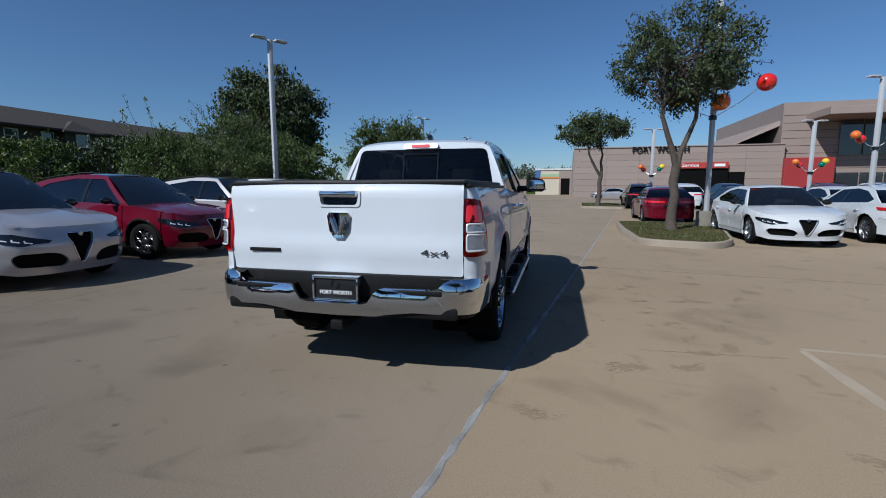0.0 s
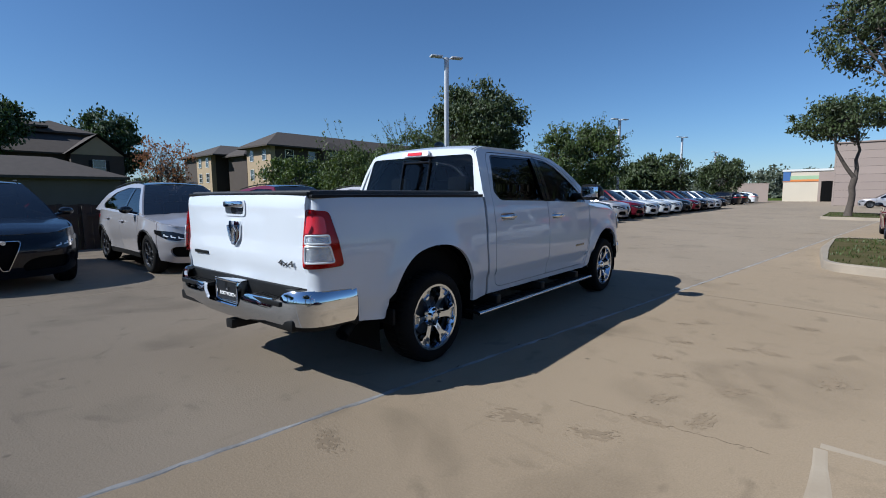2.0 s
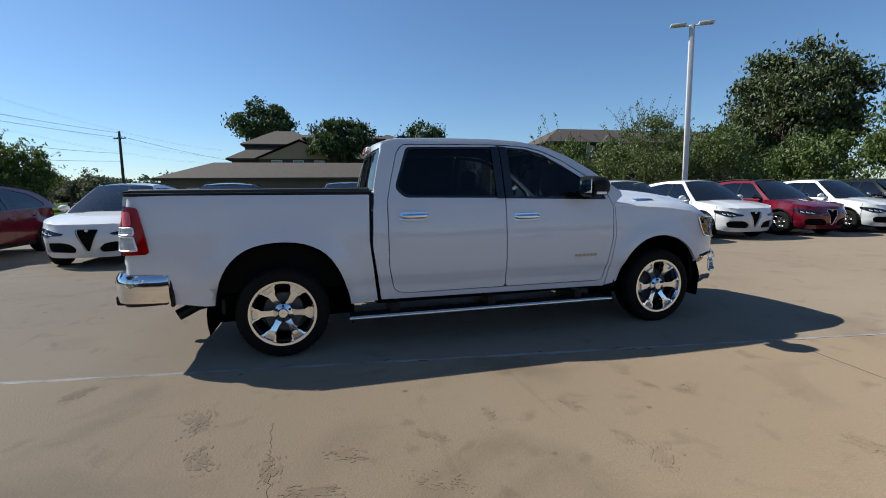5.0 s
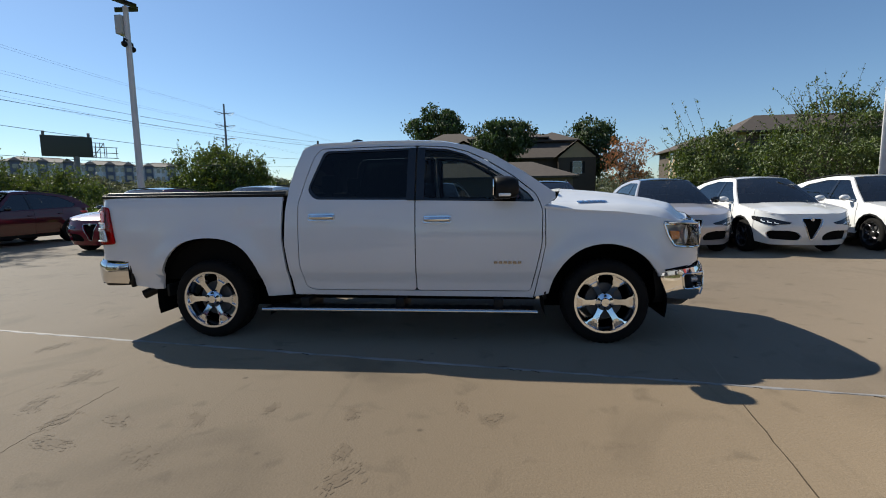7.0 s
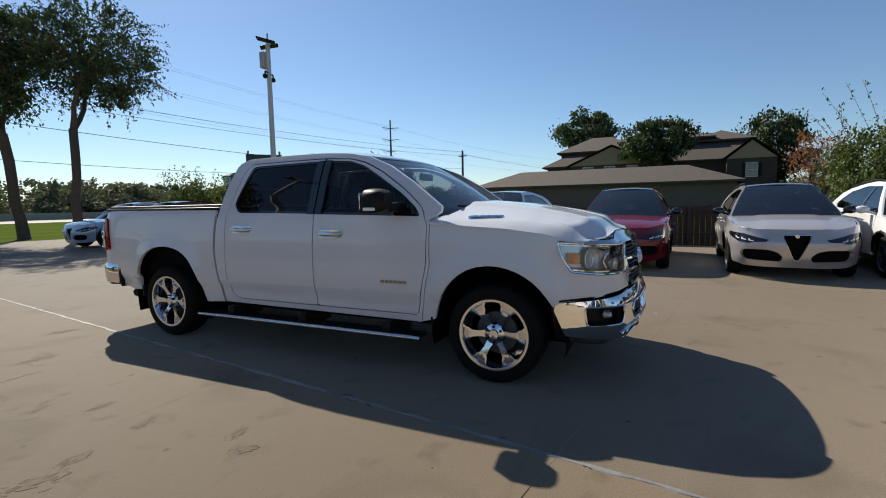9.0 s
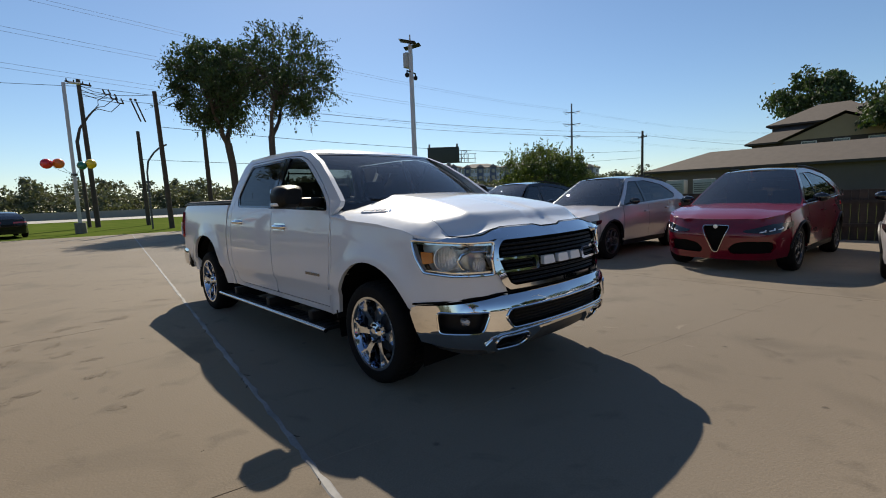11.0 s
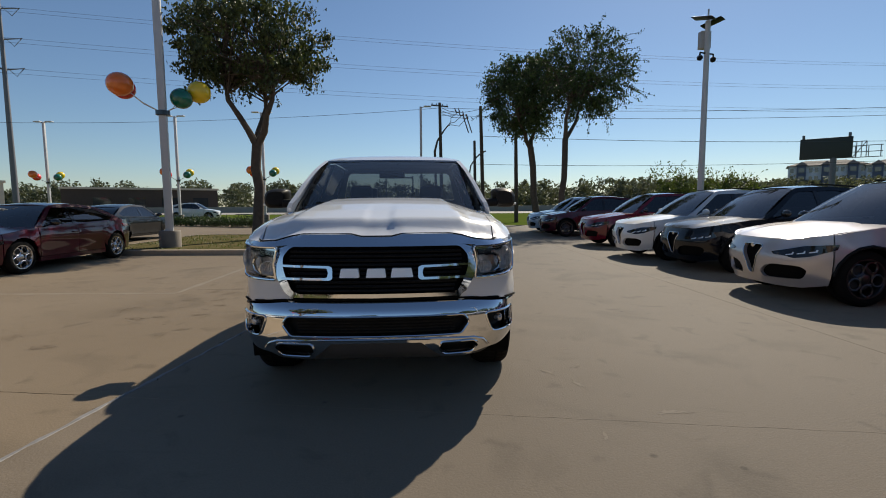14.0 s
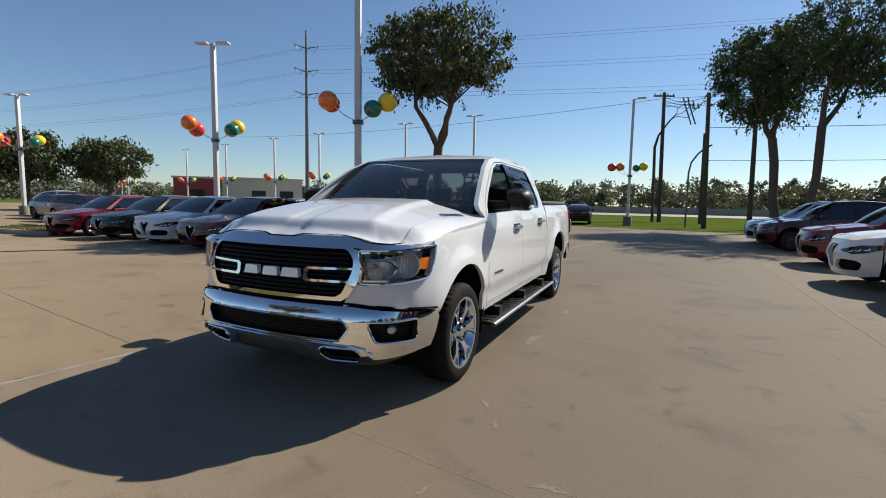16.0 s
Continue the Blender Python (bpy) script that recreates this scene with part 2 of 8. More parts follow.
def sheet(outline, fn, holes=(), step=0.07, thick=0.02, flip=False, bm=None, mi=0, edge=None):
    """A curved panel: a flat outline with holes, filled with triangles, laid on a surface by fn(u, v, offset), with a folded rim."""
    bm = bm or bmesh.new()
    loops = [dense([tuple(p) for p in l], edge or step * 0.8) for l in (outline, *holes)]
    pts, edges = [], []
    for l in loops:
        k = len(pts)
        pts += l
        edges += [(k + i, k + (i + 1) % len(l)) for i in range(len(l))]
    base = len(pts)
    us, vs = [p[0] for p in pts], [p[1] for p in pts]
    plain = [[tuple(p) for p in l] for l in loops]
    near = step * 0.35
    arr = np.array([tuple(p) for p in pts])
    rows = int((max(vs) - min(vs)) / step) + 1
    for j in range(1, rows + 1):
        v = min(vs) + j * step * 0.92
        for i in range(int((max(us) - min(us)) / step) + 1):
            u = min(us) + (i + 0.5 * (j % 2) + 0.25) * step
            if inside(plain[0], (u, v)) and not any(inside(h, (u, v)) for h in plain[1:]) and np.min(np.hypot(arr[:base, 0] - u, arr[:base, 1] - v)) > near:
                pts.append(Vector((u, v)))
    V, E, F, *_ = delaunay_2d_cdt([Vector(p) for p in pts], edges, [], 2 if holes else 1, 1e-5)
    top = [bm.verts.new(fn(p[0], p[1], 0.0)) for p in V]
    faces = []
    for f in F:
        c = sum((V[i] for i in f), Vector((0, 0))) / len(f)
        if any(inside(h, c) for h in plain[1:]) or not inside(plain[0], c):
            continue
        order = list(reversed(f)) if flip else f
        faces.append(bm.faces.new([top[i] for i in order]))
    for f in faces:
        f.material_index = mi
    if thick:
        low = {}
        idx = {v: i for i, v in enumerate(top)}
        for e in {e for f in faces for e in f.edges}:
            if len(e.link_faces) == 1:
                l = e.link_loops[0]
                a, b = l.vert, l.link_loop_next.vert
                for q in (a, b):
                    if q not in low:
                        i = idx[q]
                        low[q] = bm.verts.new(fn(V[i][0], V[i][1], -thick))
                bm.faces.new((b, a, low[a], low[b])).material_index = mi
    loose = [v for v in top if not v.link_faces]
    bmesh.ops.delete(bm, geom=loose, context="VERTS")
    return bm


def mirrored(bm):
    """A copy of a mesh, mirrored in x."""
    c = bm.copy()
    for v in c.verts:
        v.co.x = -v.co.x
    bmesh.ops.reverse_faces(c, faces=c.faces[:])
    return c


def both(name, bm, material, parent, label=""):
    c = mirrored(bm)
    return part(name, bm, material, parent, label), part(name, c, material, parent, label)


def text_mesh(txt, size, depth, m, name, material, parent, label="", spacing=1.0, bold=0.0, squeeze=1.0):
    cu = bpy.data.curves.new(name, "FONT")
    cu.body, cu.size, cu.extrude, cu.align_x, cu.align_y = txt, size, depth, "CENTER", "CENTER"
    cu.space_character, cu.offset = spacing, bold
    tmp = new(name + "_tmp", cu)
    me = bpy.data.meshes.new_from_object(tmp.evaluated_get(bpy.context.evaluated_depsgraph_get()))
    bpy.data.objects.remove(tmp)
    bpy.data.curves.remove(cu)
    me.transform(m @ Matrix.Diagonal((squeeze, 1, 1, 1)))
    me.materials.append(material)
    ob = new(name, me)
    ob.parent = parent
    if label:
        ob["label"] = label
    return ob


class Body:
    """A car body: a plan curve from the middle of the nose round the right side to the middle of the tail, and a side profile of offsets."""
    def __init__(self, plan, profile, arches=(), flare=0.02, cabin=None):
        self.pts, self.acc = curve(plan)
        self.profile, self.arches, self.flare, self.cabin = profile, arches, flare, cabin
        self.length = self.acc[-1]
        self.snout = None

    def at(self, a):
        a = min(max(a, 0.0), self.length)
        lo, hi = 0, len(self.acc) - 1
        while hi - lo > 1:
            mid = (lo + hi) // 2
            if self.acc[mid] <= a:
                lo = mid
            else:
                hi = mid
        t = (a - self.acc[lo]) / max(1e-9, self.acc[hi] - self.acc[lo])
        p = self.pts[lo].lerp(self.pts[hi], t)
        d = (self.pts[min(hi + 1, len(self.pts) - 1)] - self.pts[max(lo - 1, 0)]).normalized()
        return p, Vector((-d.y, d.x, 0))

    def s(self, y, rear=False):
        """The way along the plan curve at which the side passes y."""
        best, where = 9, 0
        for i, p in enumerate(self.pts):
            if p.x > 0.3 and abs(p.y - y) < best:
                best, where = abs(p.y - y), i
        i = where
        for j in (i - 1, i):
            if 0 <= j < len(self.pts) - 1:
                y0, y1 = self.pts[j].y, self.pts[j + 1].y
                if min(y0, y1) <= y <= max(y0, y1) and abs(y1 - y0) > 1e-9:
                    return self.acc[j] + (self.acc[j + 1] - self.acc[j]) * (y - y0) / (y1 - y0)
        return self.acc[i]

    def __call__(self, a, z, off=0.0):
        sgn = 1 if a >= 0 else -1
        p, n = self.at(abs(a))
        o = lerp(self.profile, z) + off
        for yc, zc, r in self.arches:
            d = math.hypot(p.y - yc, z - zc) - r
            if p.x > 0.6 and d > -0.05:
                o += self.flare * math.exp(-(d / 0.09) ** 2)
        if self.cabin and z > self.cabin[0]:
            o -= (z - self.cabin[0]) * self.cabin[1]
        if self.snout:
            y0, z0, z1, back = self.snout
            f = smoothstep(y0 - 0.5, y0, p.y)
            o -= f * (back * smoothstep(z0, z1, z) + 0.06 * smoothstep(0.42, 0.22, z))
        q = p + n * o
        return Vector((sgn * max(q.x, 0.0), q.y, z))

    def side(self, pts):
        """Outline given as (y, z) along the side, as (a, z)."""
        return [(self.s(y), z) for y, z in pts]


# ---- ground ----
def flat(x0, x1, y0, y1, z, nx=1, ny=1):
    bm = bmesh.new()
    vs = [[bm.verts.new((x0 + (x1 - x0) * i / nx, y0 + (y1 - y0) * j / ny, z)) for i in range(nx + 1)] for j in range(ny + 1)]
    for j in range(ny):
        for i in range(nx):
            bm.faces.new((vs[j][i], vs[j][i + 1], vs[j + 1][i + 1], vs[j + 1][i]))
    return bm


def concrete(name, a, b):
    """Worn concrete: broad tone changes, stains, scuffs, speckle and a fine relief."""
    m = mat(name, a, 0.8, base2=b, scale=0.3, fine=70, bump=0.25, detail=9, spec=0.2, drough=0.7)
    nt = m.node_tree
    p = next(n for n in nt.nodes if n.type == "BSDF_PRINCIPLED")
    src = p.inputs["Base Color"].links[0].from_socket
    tc = nt.nodes.new("ShaderNodeTexCoord")

    def mask(vec_scale, scale, lo, hi, amount, tex="Noise", detail=6.0, rot=0.0):
        nonlocal src
        mp = nt.nodes.new("ShaderNodeMapping")
        mp.inputs["Scale"].default_value, mp.inputs["Rotation"].default_value = vec_scale, (0, 0, rot)
        nt.links.new(tc.outputs["Object"], mp.inputs[0])
        n = nt.nodes.new("ShaderNodeTex" + tex)
        n.inputs["Scale"].default_value = scale
        if tex == "Noise":
            n.inputs["Detail"].default_value, n.inputs["Distortion"].default_value = detail, 0.6
        nt.links.new(mp.outputs[0], n.inputs["Vector"])
        r = nt.nodes.new("ShaderNodeMapRange")
        r.inputs["From Min"].default_value, r.inputs["From Max"].default_value = lo, hi
        r.inputs["To Min"].default_value, r.inputs["To Max"].default_value = 1.0, amount
        nt.links.new(n.outputs["Fac"] if tex == "Noise" else n.outputs["Distance"], r.inputs["Value"])
        x = nt.nodes.new("ShaderNodeMix")
        x.data_type, x.blend_type = "RGBA", "MULTIPLY"
        x.inputs["Factor"].default_value = 1.0
        nt.links.new(src, x.inputs["A"])
        nt.links.new(r.outputs[0], x.inputs["B"])
        src = x.outputs["Result"]
    mask((1, 1, 1), 0.9, 0.56, 0.74, 0.72)
    mask((1, 1, 1), 3.5, 0.60, 0.72, 0.78)
    mask((0.5, 5, 1), 1.2, 0.64, 0.72, 0.92, rot=0.5)
    mask((1, 1, 1), 130, 0.35, 0.7, 0.80, detail=2.0)
    mask((1, 1, 1), 320, 0.40, 0.7, 0.80, detail=1.0)
    mask((6, 0.7, 1), 2.2, 0.66, 0.70, 0.94, rot=0.9)
    mask((1, 1, 1), 2.2, 0.06, 0.025, 0.55, tex="Voronoi")
    mask((1, 1, 1), 0.12, 0.35, 0.65, 1.14)
    nt.links.new(src, p.inputs["Base Color"])
    return m


M_CONC = concrete("concrete", (0.2268, 0.1712, 0.1134), (0.2782, 0.2161, 0.1487))
M_CONC2 = concrete("grey_concrete", (0.2065, 0.1637, 0.1188), (0.2515, 0.2033, 0.1519))
M_GRASS = mat("grass_ground", (0.042, 0.075, 0.014), 0.95, base2=(0.085, 0.105, 0.026), scale=0.4, fine=8, bump=0.4, spec=0.0)
M_CRACK = mat("dark_crack", (0.05, 0.038, 0.027), 0.9, base2=(0.09, 0.068, 0.046), scale=9, fine=60, spec=0.1, drough=0.7)
M_FAINT2 = mat("half_worn_line", (0.2992, 0.252, 0.1943), 0.8, base2=(0.2363, 0.189, 0.1365), scale=3, fine=60, spec=0.2, drough=0.7)
M_FAINT = mat("almost_worn_off_line", (0.238, 0.193, 0.142), 0.8, base2=(0.205, 0.163, 0.117), scale=3, fine=60, spec=0.2, drough=0.7)
M_SEAL = mat("joint_sealant", (0.33, 0.325, 0.32), 0.7, base2=(0.09, 0.08, 0.075), scale=3, fine=30, drough=0.7)
M_CURB = mat("kerb_concrete", (0.34, 0.28, 0.21), 0.85, base2=(0.25, 0.205, 0.155), scale=2, fine=50, bump=0.2)
M_ASPH = mat("highway_concrete", (0.19, 0.18, 0.165), 0.8, base2=(0.23, 0.215, 0.195), scale=0.2, fine=5)

tagged(link("ground", flat(-1500, 1500, -1500, 1500, -0.03), M_GRASS, smooth=False), "dry green grass land reaching the horizon", "ground", kind="structure")
def slab(pts):
    bm = bmesh.new()
    bm.faces.new([bm.verts.new((x, y, 0.0)) for x, y in pts])
    return bm


JX = lambda y: 1.484 + 0.1215 * y
tagged(link("pavement", slab([(JX(-25), -25.0), (15, -29.2), (95, -50), (95, 110), (JX(110), 110)]), M_CONC, smooth=False), "sunlit tan concrete car park with stains", "pavement", kind="structure")
tagged(link("pavement", slab([(-11.6, -23.2), (-5.0, -24.6), (JX(-25), -25.0), (JX(110), 110), (-11.6, 110)]), M_CONC2, smooth=False), "greyer concrete lane beside the car row", "pavement", kind="structure")
M_STAIN = mat("dark_tyre_stain", (0.185, 0.14, 0.094), 0.8, base2=(0.21, 0.159, 0.107), scale=9, fine=60, spec=0.2, drough=0.7)
M_CHALK = mat("pale_scuff", (0.2836, 0.2375, 0.1819), 0.8, base2=(0.2354, 0.1894, 0.1391), scale=9, fine=60, spec=0.2, drough=0.7)


def stain(x, y, w, an, seed, material=None, n=70, label="faint dark scuff on the concrete", thin=0.4):
    """A smudge: many small irregular flecks, densest in the middle."""
    rnd = random.Random(seed)
    bm = bmesh.new()
    bow = rnd.uniform(-0.8, 0.8)
    for k in range(n):
        u = max(-1.0, min(1.0, rnd.gauss(0, 0.45)))
        cx, cy = u * w, (rnd.gauss(0, 0.4) * thin + bow * u * u * 0.5) * w
        s, q = w * rnd.uniform(0.03, 0.13) * (1.1 - abs(u)), rnd.gauss(2.0 * bow * u * 0.4, 0.35)
        vs = []
        for i in range(7):
            t = 2 * math.pi * i / 7
            ex, ey = s * rnd.uniform(0.9, 2.2) * math.cos(t), s * rnd.uniform(0.25, 0.7) * math.sin(t)
            vs.append(bm.verts.new((cx + ex * math.cos(q) - ey * math.sin(q), cy + ex * math.sin(q) + ey * math.cos(q), 0.0012 + 0.00001 * k)))
        bm.faces.new(vs)
    ob = link("floor_stain", bm, material or M_STAIN, smooth=False)
    ob.matrix_world = pose(x, y, 0, 0, 0, an)
    return tagged(ob, label, "stain", kind="structure")


for k, (x, y, w, an) in enumerate(((1.41, -3.17, 0.20, -15), (2.04, -2.24, 0.24, 10), (2.52, -2.13, 0.20, 20), (2.66, -1.38, 0.17, 60), (2.45, 0.03, 0.14, 20), (3.1, 0.18, 0.20, -20), (3.54, -0.34, 0.22, 70), (2.88, 0.11, 0.16, 0),
                                  (3.0, -0.95, 0.2, 50), (2.3, 0.7, 0.12, 15), (2.94, -1.55, 0.2, 80), (2.42, 0.9, 0.12, 130), (2.42, -0.52, 0.13, 0), (2.6, -0.9, 0.16, 40), (2.69, -1.75, 0.18, 0), (3.14, -3.26, 0.2, 10), (3.9, 0.9, 0.25, 120), (2.3, 3.6, 0.16, 40), (3.3, 1.3, 0.2, -10), (4.6, -3.0, 0.3, 70))):
    stain(x, y, w, an, k)
for k, (x, y, w) in enumerate(((3.45, -0.59, 0.016), (2.16, 1.95, 0.022), (2.31, 0.70, 0.014), (1.55, 1.6, 0.014), (2.36, 0.1, 0.012), (2.9, 0.5, 0.014), (-1.2, 1.6, 0.015), (-2.2, 2.7, 0.014))):
    stain(x, y, w, 37 * k, 80 + k, M_UNDER, 14, "small dark oil spot on the concrete", 0.8)
for k, (x, y, w, an) in enumerate(((-1.37, 3.18, 0.10, 80), (-1.30, 2.15, 0.13, 130), (-1.45, 2.4, 0.12, 110), (-1.55, 2.05, 0.08, 20), (-1.18, 0.5, 0.35, 84), (-1.62, 1.56, 0.07, 10), (-1.9, 2.9, 0.2, 10), (-1.25, -0.9, 0.3, 80))):
    stain(x, y, w, an, 50 + k, M_CHALK, 34, "pale chalky scratch on the concrete", 0.12)


def strip(name, p, q, w, z, material, label, cat, wob=0.0, n=1):
    bm = bmesh.new()
    p, q = Vector((*p, 0)), Vector((*q, 0))
    d = (q - p).normalized()
    s = Vector((-d.y, d.x, 0))
    rnd = random.Random(int(p.x * 100 + q.y * 10))
    rows = []
    for i in range(n + 1):
        c = p.lerp(q, i / n) + s * rnd.uniform(-wob, wob)
        h = w / 2 * (1 + (rnd.uniform(-0.45, 0.45) if wob else 0))
        rows.append([bm.verts.new(c + s * k + Vector((0, 0, zz))) for k, zz in ((-h, 0.0), (-h * 0.7, z), (h * 0.7, z), (h, 0.0))])
    for a, b in zip(rows, rows[1:]):
        for k in range(3):
            bm.faces.new((a[k], a[k + 1], b[k + 1], b[k]))
    return tagged(link(name, bm, material, smooth=False), label, cat, kind="structure")


strip("joint", (JX(-24.8), -24.8), (JX(60), 60), 0.036, 0.004, M_SEAL, "pale sealed joint between concrete slabs", "joint", 0.007, 900)
strip("joint", (2.1, 2.46), (9.0, 1.45), 0.009, 0.0012, M_CRACK, "dark thin joint between concrete slabs", "joint", 0.004, 60)
strip("joint", (2.1, 2.46), (-4.4, 3.43), 0.012, 0.0012, M_FAINT, "thin joint between concrete slabs", "joint", 0.004, 60)
strip("crack", (2.2, -1.80), (3.3, -1.72), 0.0025, 0.0012, M_CRACK, "thin crack in the concrete", "crack", 0.012, 40)
rnd = random.Random(91)
for k in range(16):
    y = rnd.uniform(-2.5, 5.5)
    c, r = JX(y), rnd.uniform(0.02, 0.05)
    s = rnd.choice((-1, 1))
    strip("crack", (c + s * 0.012, y), (c + s * r, y + rnd.uniform(0.03, 0.09)), 0.005, 0.0035, M_CRACK, "ragged dark crack beside the sealed joint", "crack", 0.004, 6)
strip("parking_line", (-4.55, -14), (-4.1, 30), 0.05, 0.0035, M_FAINT, "worn white parking line on concrete", "line", 0.003, 60)
strip("parking_line", (3.5, -1.45), (8.0, -1.6), 0.075, 0.002, M_FAINT2, "worn white parking line on concrete", "line", 0.003, 20)
strip("parking_line", (3.5, -1.5), (3.6, -5.5), 0.075, 0.002, M_FAINT2, "worn white parking line on concrete", "line", 0.003, 20)

# ---- truck ----
TRUCK = thing("pickup_truck", "white crew-cab pickup truck with chrome bumpers and wheels", "truck", pose(0.02, 0, 0, 0, 0, 1.1))
T = Body([(0, 2.80), (0.30, 2.785), (0.55, 2.745), (0.75, 2.665), (0.87, 2.54), (0.935, 2.38), (0.962, 2.2), (0.968, 1.9), (0.97, 1.0), (0.97, 0.0), (0.97, -1.0), (0.97, -2.0), (0.968, -2.6), (0.962, -2.84), (0.935, -2.935), (0.87, -2.97), (0.6, -2.98), (0, -2.985)],
         [(0.36, -0.075), (0.44, -0.05), (0.56, -0.034), (0.605, -0.030), (0.63, -0.006), (0.75, 0.004), (0.95, 0.004), (1.08, -0.004), (1.2, -0.022), (1.28, -0.035), (1.34, -0.04), (1.4, -0.045)],
         arches=((1.836, 0.36, 0.55), (-1.836, 0.37, 0.60)), flare=0.03)
TC = Body([(0, 2.80), (0.30, 2.785), (0.55, 2.745), (0.75, 2.665), (0.87, 2.54), (0.935, 2.38), (0.962, 2.2), (0.968, 1.9), (0.97, 1.0), (0.97, 0.0), (0.97, -1.0), (0.97, -2.0), (0.968, -2.6), (0.962, -2.84), (0.935, -2.935), (0.87, -2.97), (0.6, -2.98), (0, -2.985)],
          T.profile, arches=T.arches, flare=0.03, cabin=(1.27, 0.315))


def cab(y, z, off=0.0):
    """Side of the cab: leans in above the belt line, and bows in towards both ends."""
    v = TC(TC.s(y), z, off)
    if z > 1.27:
        v.x -= 0.05 * ((z - 1.27) / 0.57) ** 3
    return v


def bed(a, z, off=0.0):
    v = T(a, z, off)
    if z > 1.28:
        v.x -= 0.05 * ((z - 1.28) / 0.08) ** 2 * 0.5
    return v


bedside = [(-2.60, 1.355), (-1.095, 1.345), (-1.108, 0.95), (-1.045, 0.42), (-1.275, 0.41)] + [(v.x, v.y) for v in curve([(-1.29, 0.50), (-1.36, 0.70), (-1.47, 0.86), (-1.64, 0.95), (-1.87, 0.97), (-2.09, 0.92), (-2.24, 0.79), (-2.33, 0.60), (-2.355, 0.47)])[0][::4]] + [(-2.66, 0.505), (-2.70, 0.75)]
tail = T.s(-2.84)
ol = T.side(bedside)
ol = ol + [(T.s(-2.84), 0.76), (T.length - 0.865, 0.76), (T.length - 0.865, 1.365)]
both("bed_side", sheet(ol, bed, step=0.06, thick=0.03, flip=True), M_WHITE, TRUCK)
# inner faces of the bed and the floor below it
part("bed_box", bx(-0.84, 0.84, -2.92, -1.09, 0.55, 1.30, 0.01), M_UNDER, TRUCK)
for sx in (1, -1):
    for yc, r, x0 in ((1.836, 0.53, 0.50), (-1.836, 0.585, 0.50)):
        bm = bmesh.new()
        pr = []
        for k in range(25):
            an = math.pi * (-0.08 + 1.16 * k / 24)
            pr.append((yc + r * math.cos(an), 0.37 + r * math.sin(an)))
        v0 = [bm.verts.new((sx * x0, y, z)) for y, z in pr]
        v1 = [bm.verts.new((sx * 0.93, y, z)) for y, z in pr]
        for i in range(24):
            bm.faces.new((v0[i], v0[i + 1], v1[i + 1], v1[i]))
        bm.faces.new(v0)
        part("wheel_arch_liner", bm, M_UNDER, TRUCK)
# cab frame, with the opening of both doors
cabout = [(-1.01, 0.425), (-1.078, 0.90), (-1.064, 1.20), (-1.048, 1.36), (-1.045, 1.42), (-1.005, 1.60), (-0.95, 1.78), (-0.87, 1.825), (-0.75, 1.838), (0.0, 1.845), (0.35, 1.835), (0.62, 1.795), (0.86, 1.70), (1.12, 1.545), (1.40, 1.345), (1.40, 1.30), (1.305, 1.235), (1.31, 0.89), (1.21, 0.41)]
opening = [(-0.77, 1.795), (-0.25, 1.803), (0.17, 1.803), (0.45, 1.785), (0.62, 1.74), (0.80, 1.655), (1.03, 1.51), (1.235, 1.345), (1.292, 1.20), (1.285, 0.89), (1.19, 0.465), (-0.81, 0.468), (-0.90, 0.50), (-0.945, 0.72), (-0.945, 1.28), (-0.90, 1.47), (-0.83, 1.72)]
side_cab = lambda u, v, o=0.0: cab(u, v, o)
both("cab_side_frame", sheet(cabout, side_cab, [rounded(opening, 0.05)], step=0.06, thick=0.04), M_WHITE, TRUCK)
rdoor = [(-0.765, 1.787), (-0.25, 1.795), (0.150, 1.795), (0.150, 0.474), (-0.81, 0.474), (-0.893, 0.506), (-0.937, 0.72), (-0.937, 1.28), (-0.893, 1.47), (-0.825, 1.712)]
fdoor = [(0.160, 1.795), (0.44, 1.777), (0.61, 1.732), (0.79, 1.648), (1.025, 1.502), (1.228, 1.338), (1.284, 1.20), (1.277, 0.89), (1.183, 0.472), (0.160, 0.474)]
rwin = rounded([(-0.735, 1.768), (0.135, 1.780), (0.135, 1.300), (-0.79, 1.315), (-0.868, 1.40)], 0.045)
fwin = rounded([(0.175, 1.780), (0.43, 1.763), (0.60, 1.712), (0.79, 1.605), (1.015, 1.465), (1.17, 1.345), (1.225, 1.27), (0.175, 1.295)], 0.03)
doors = []
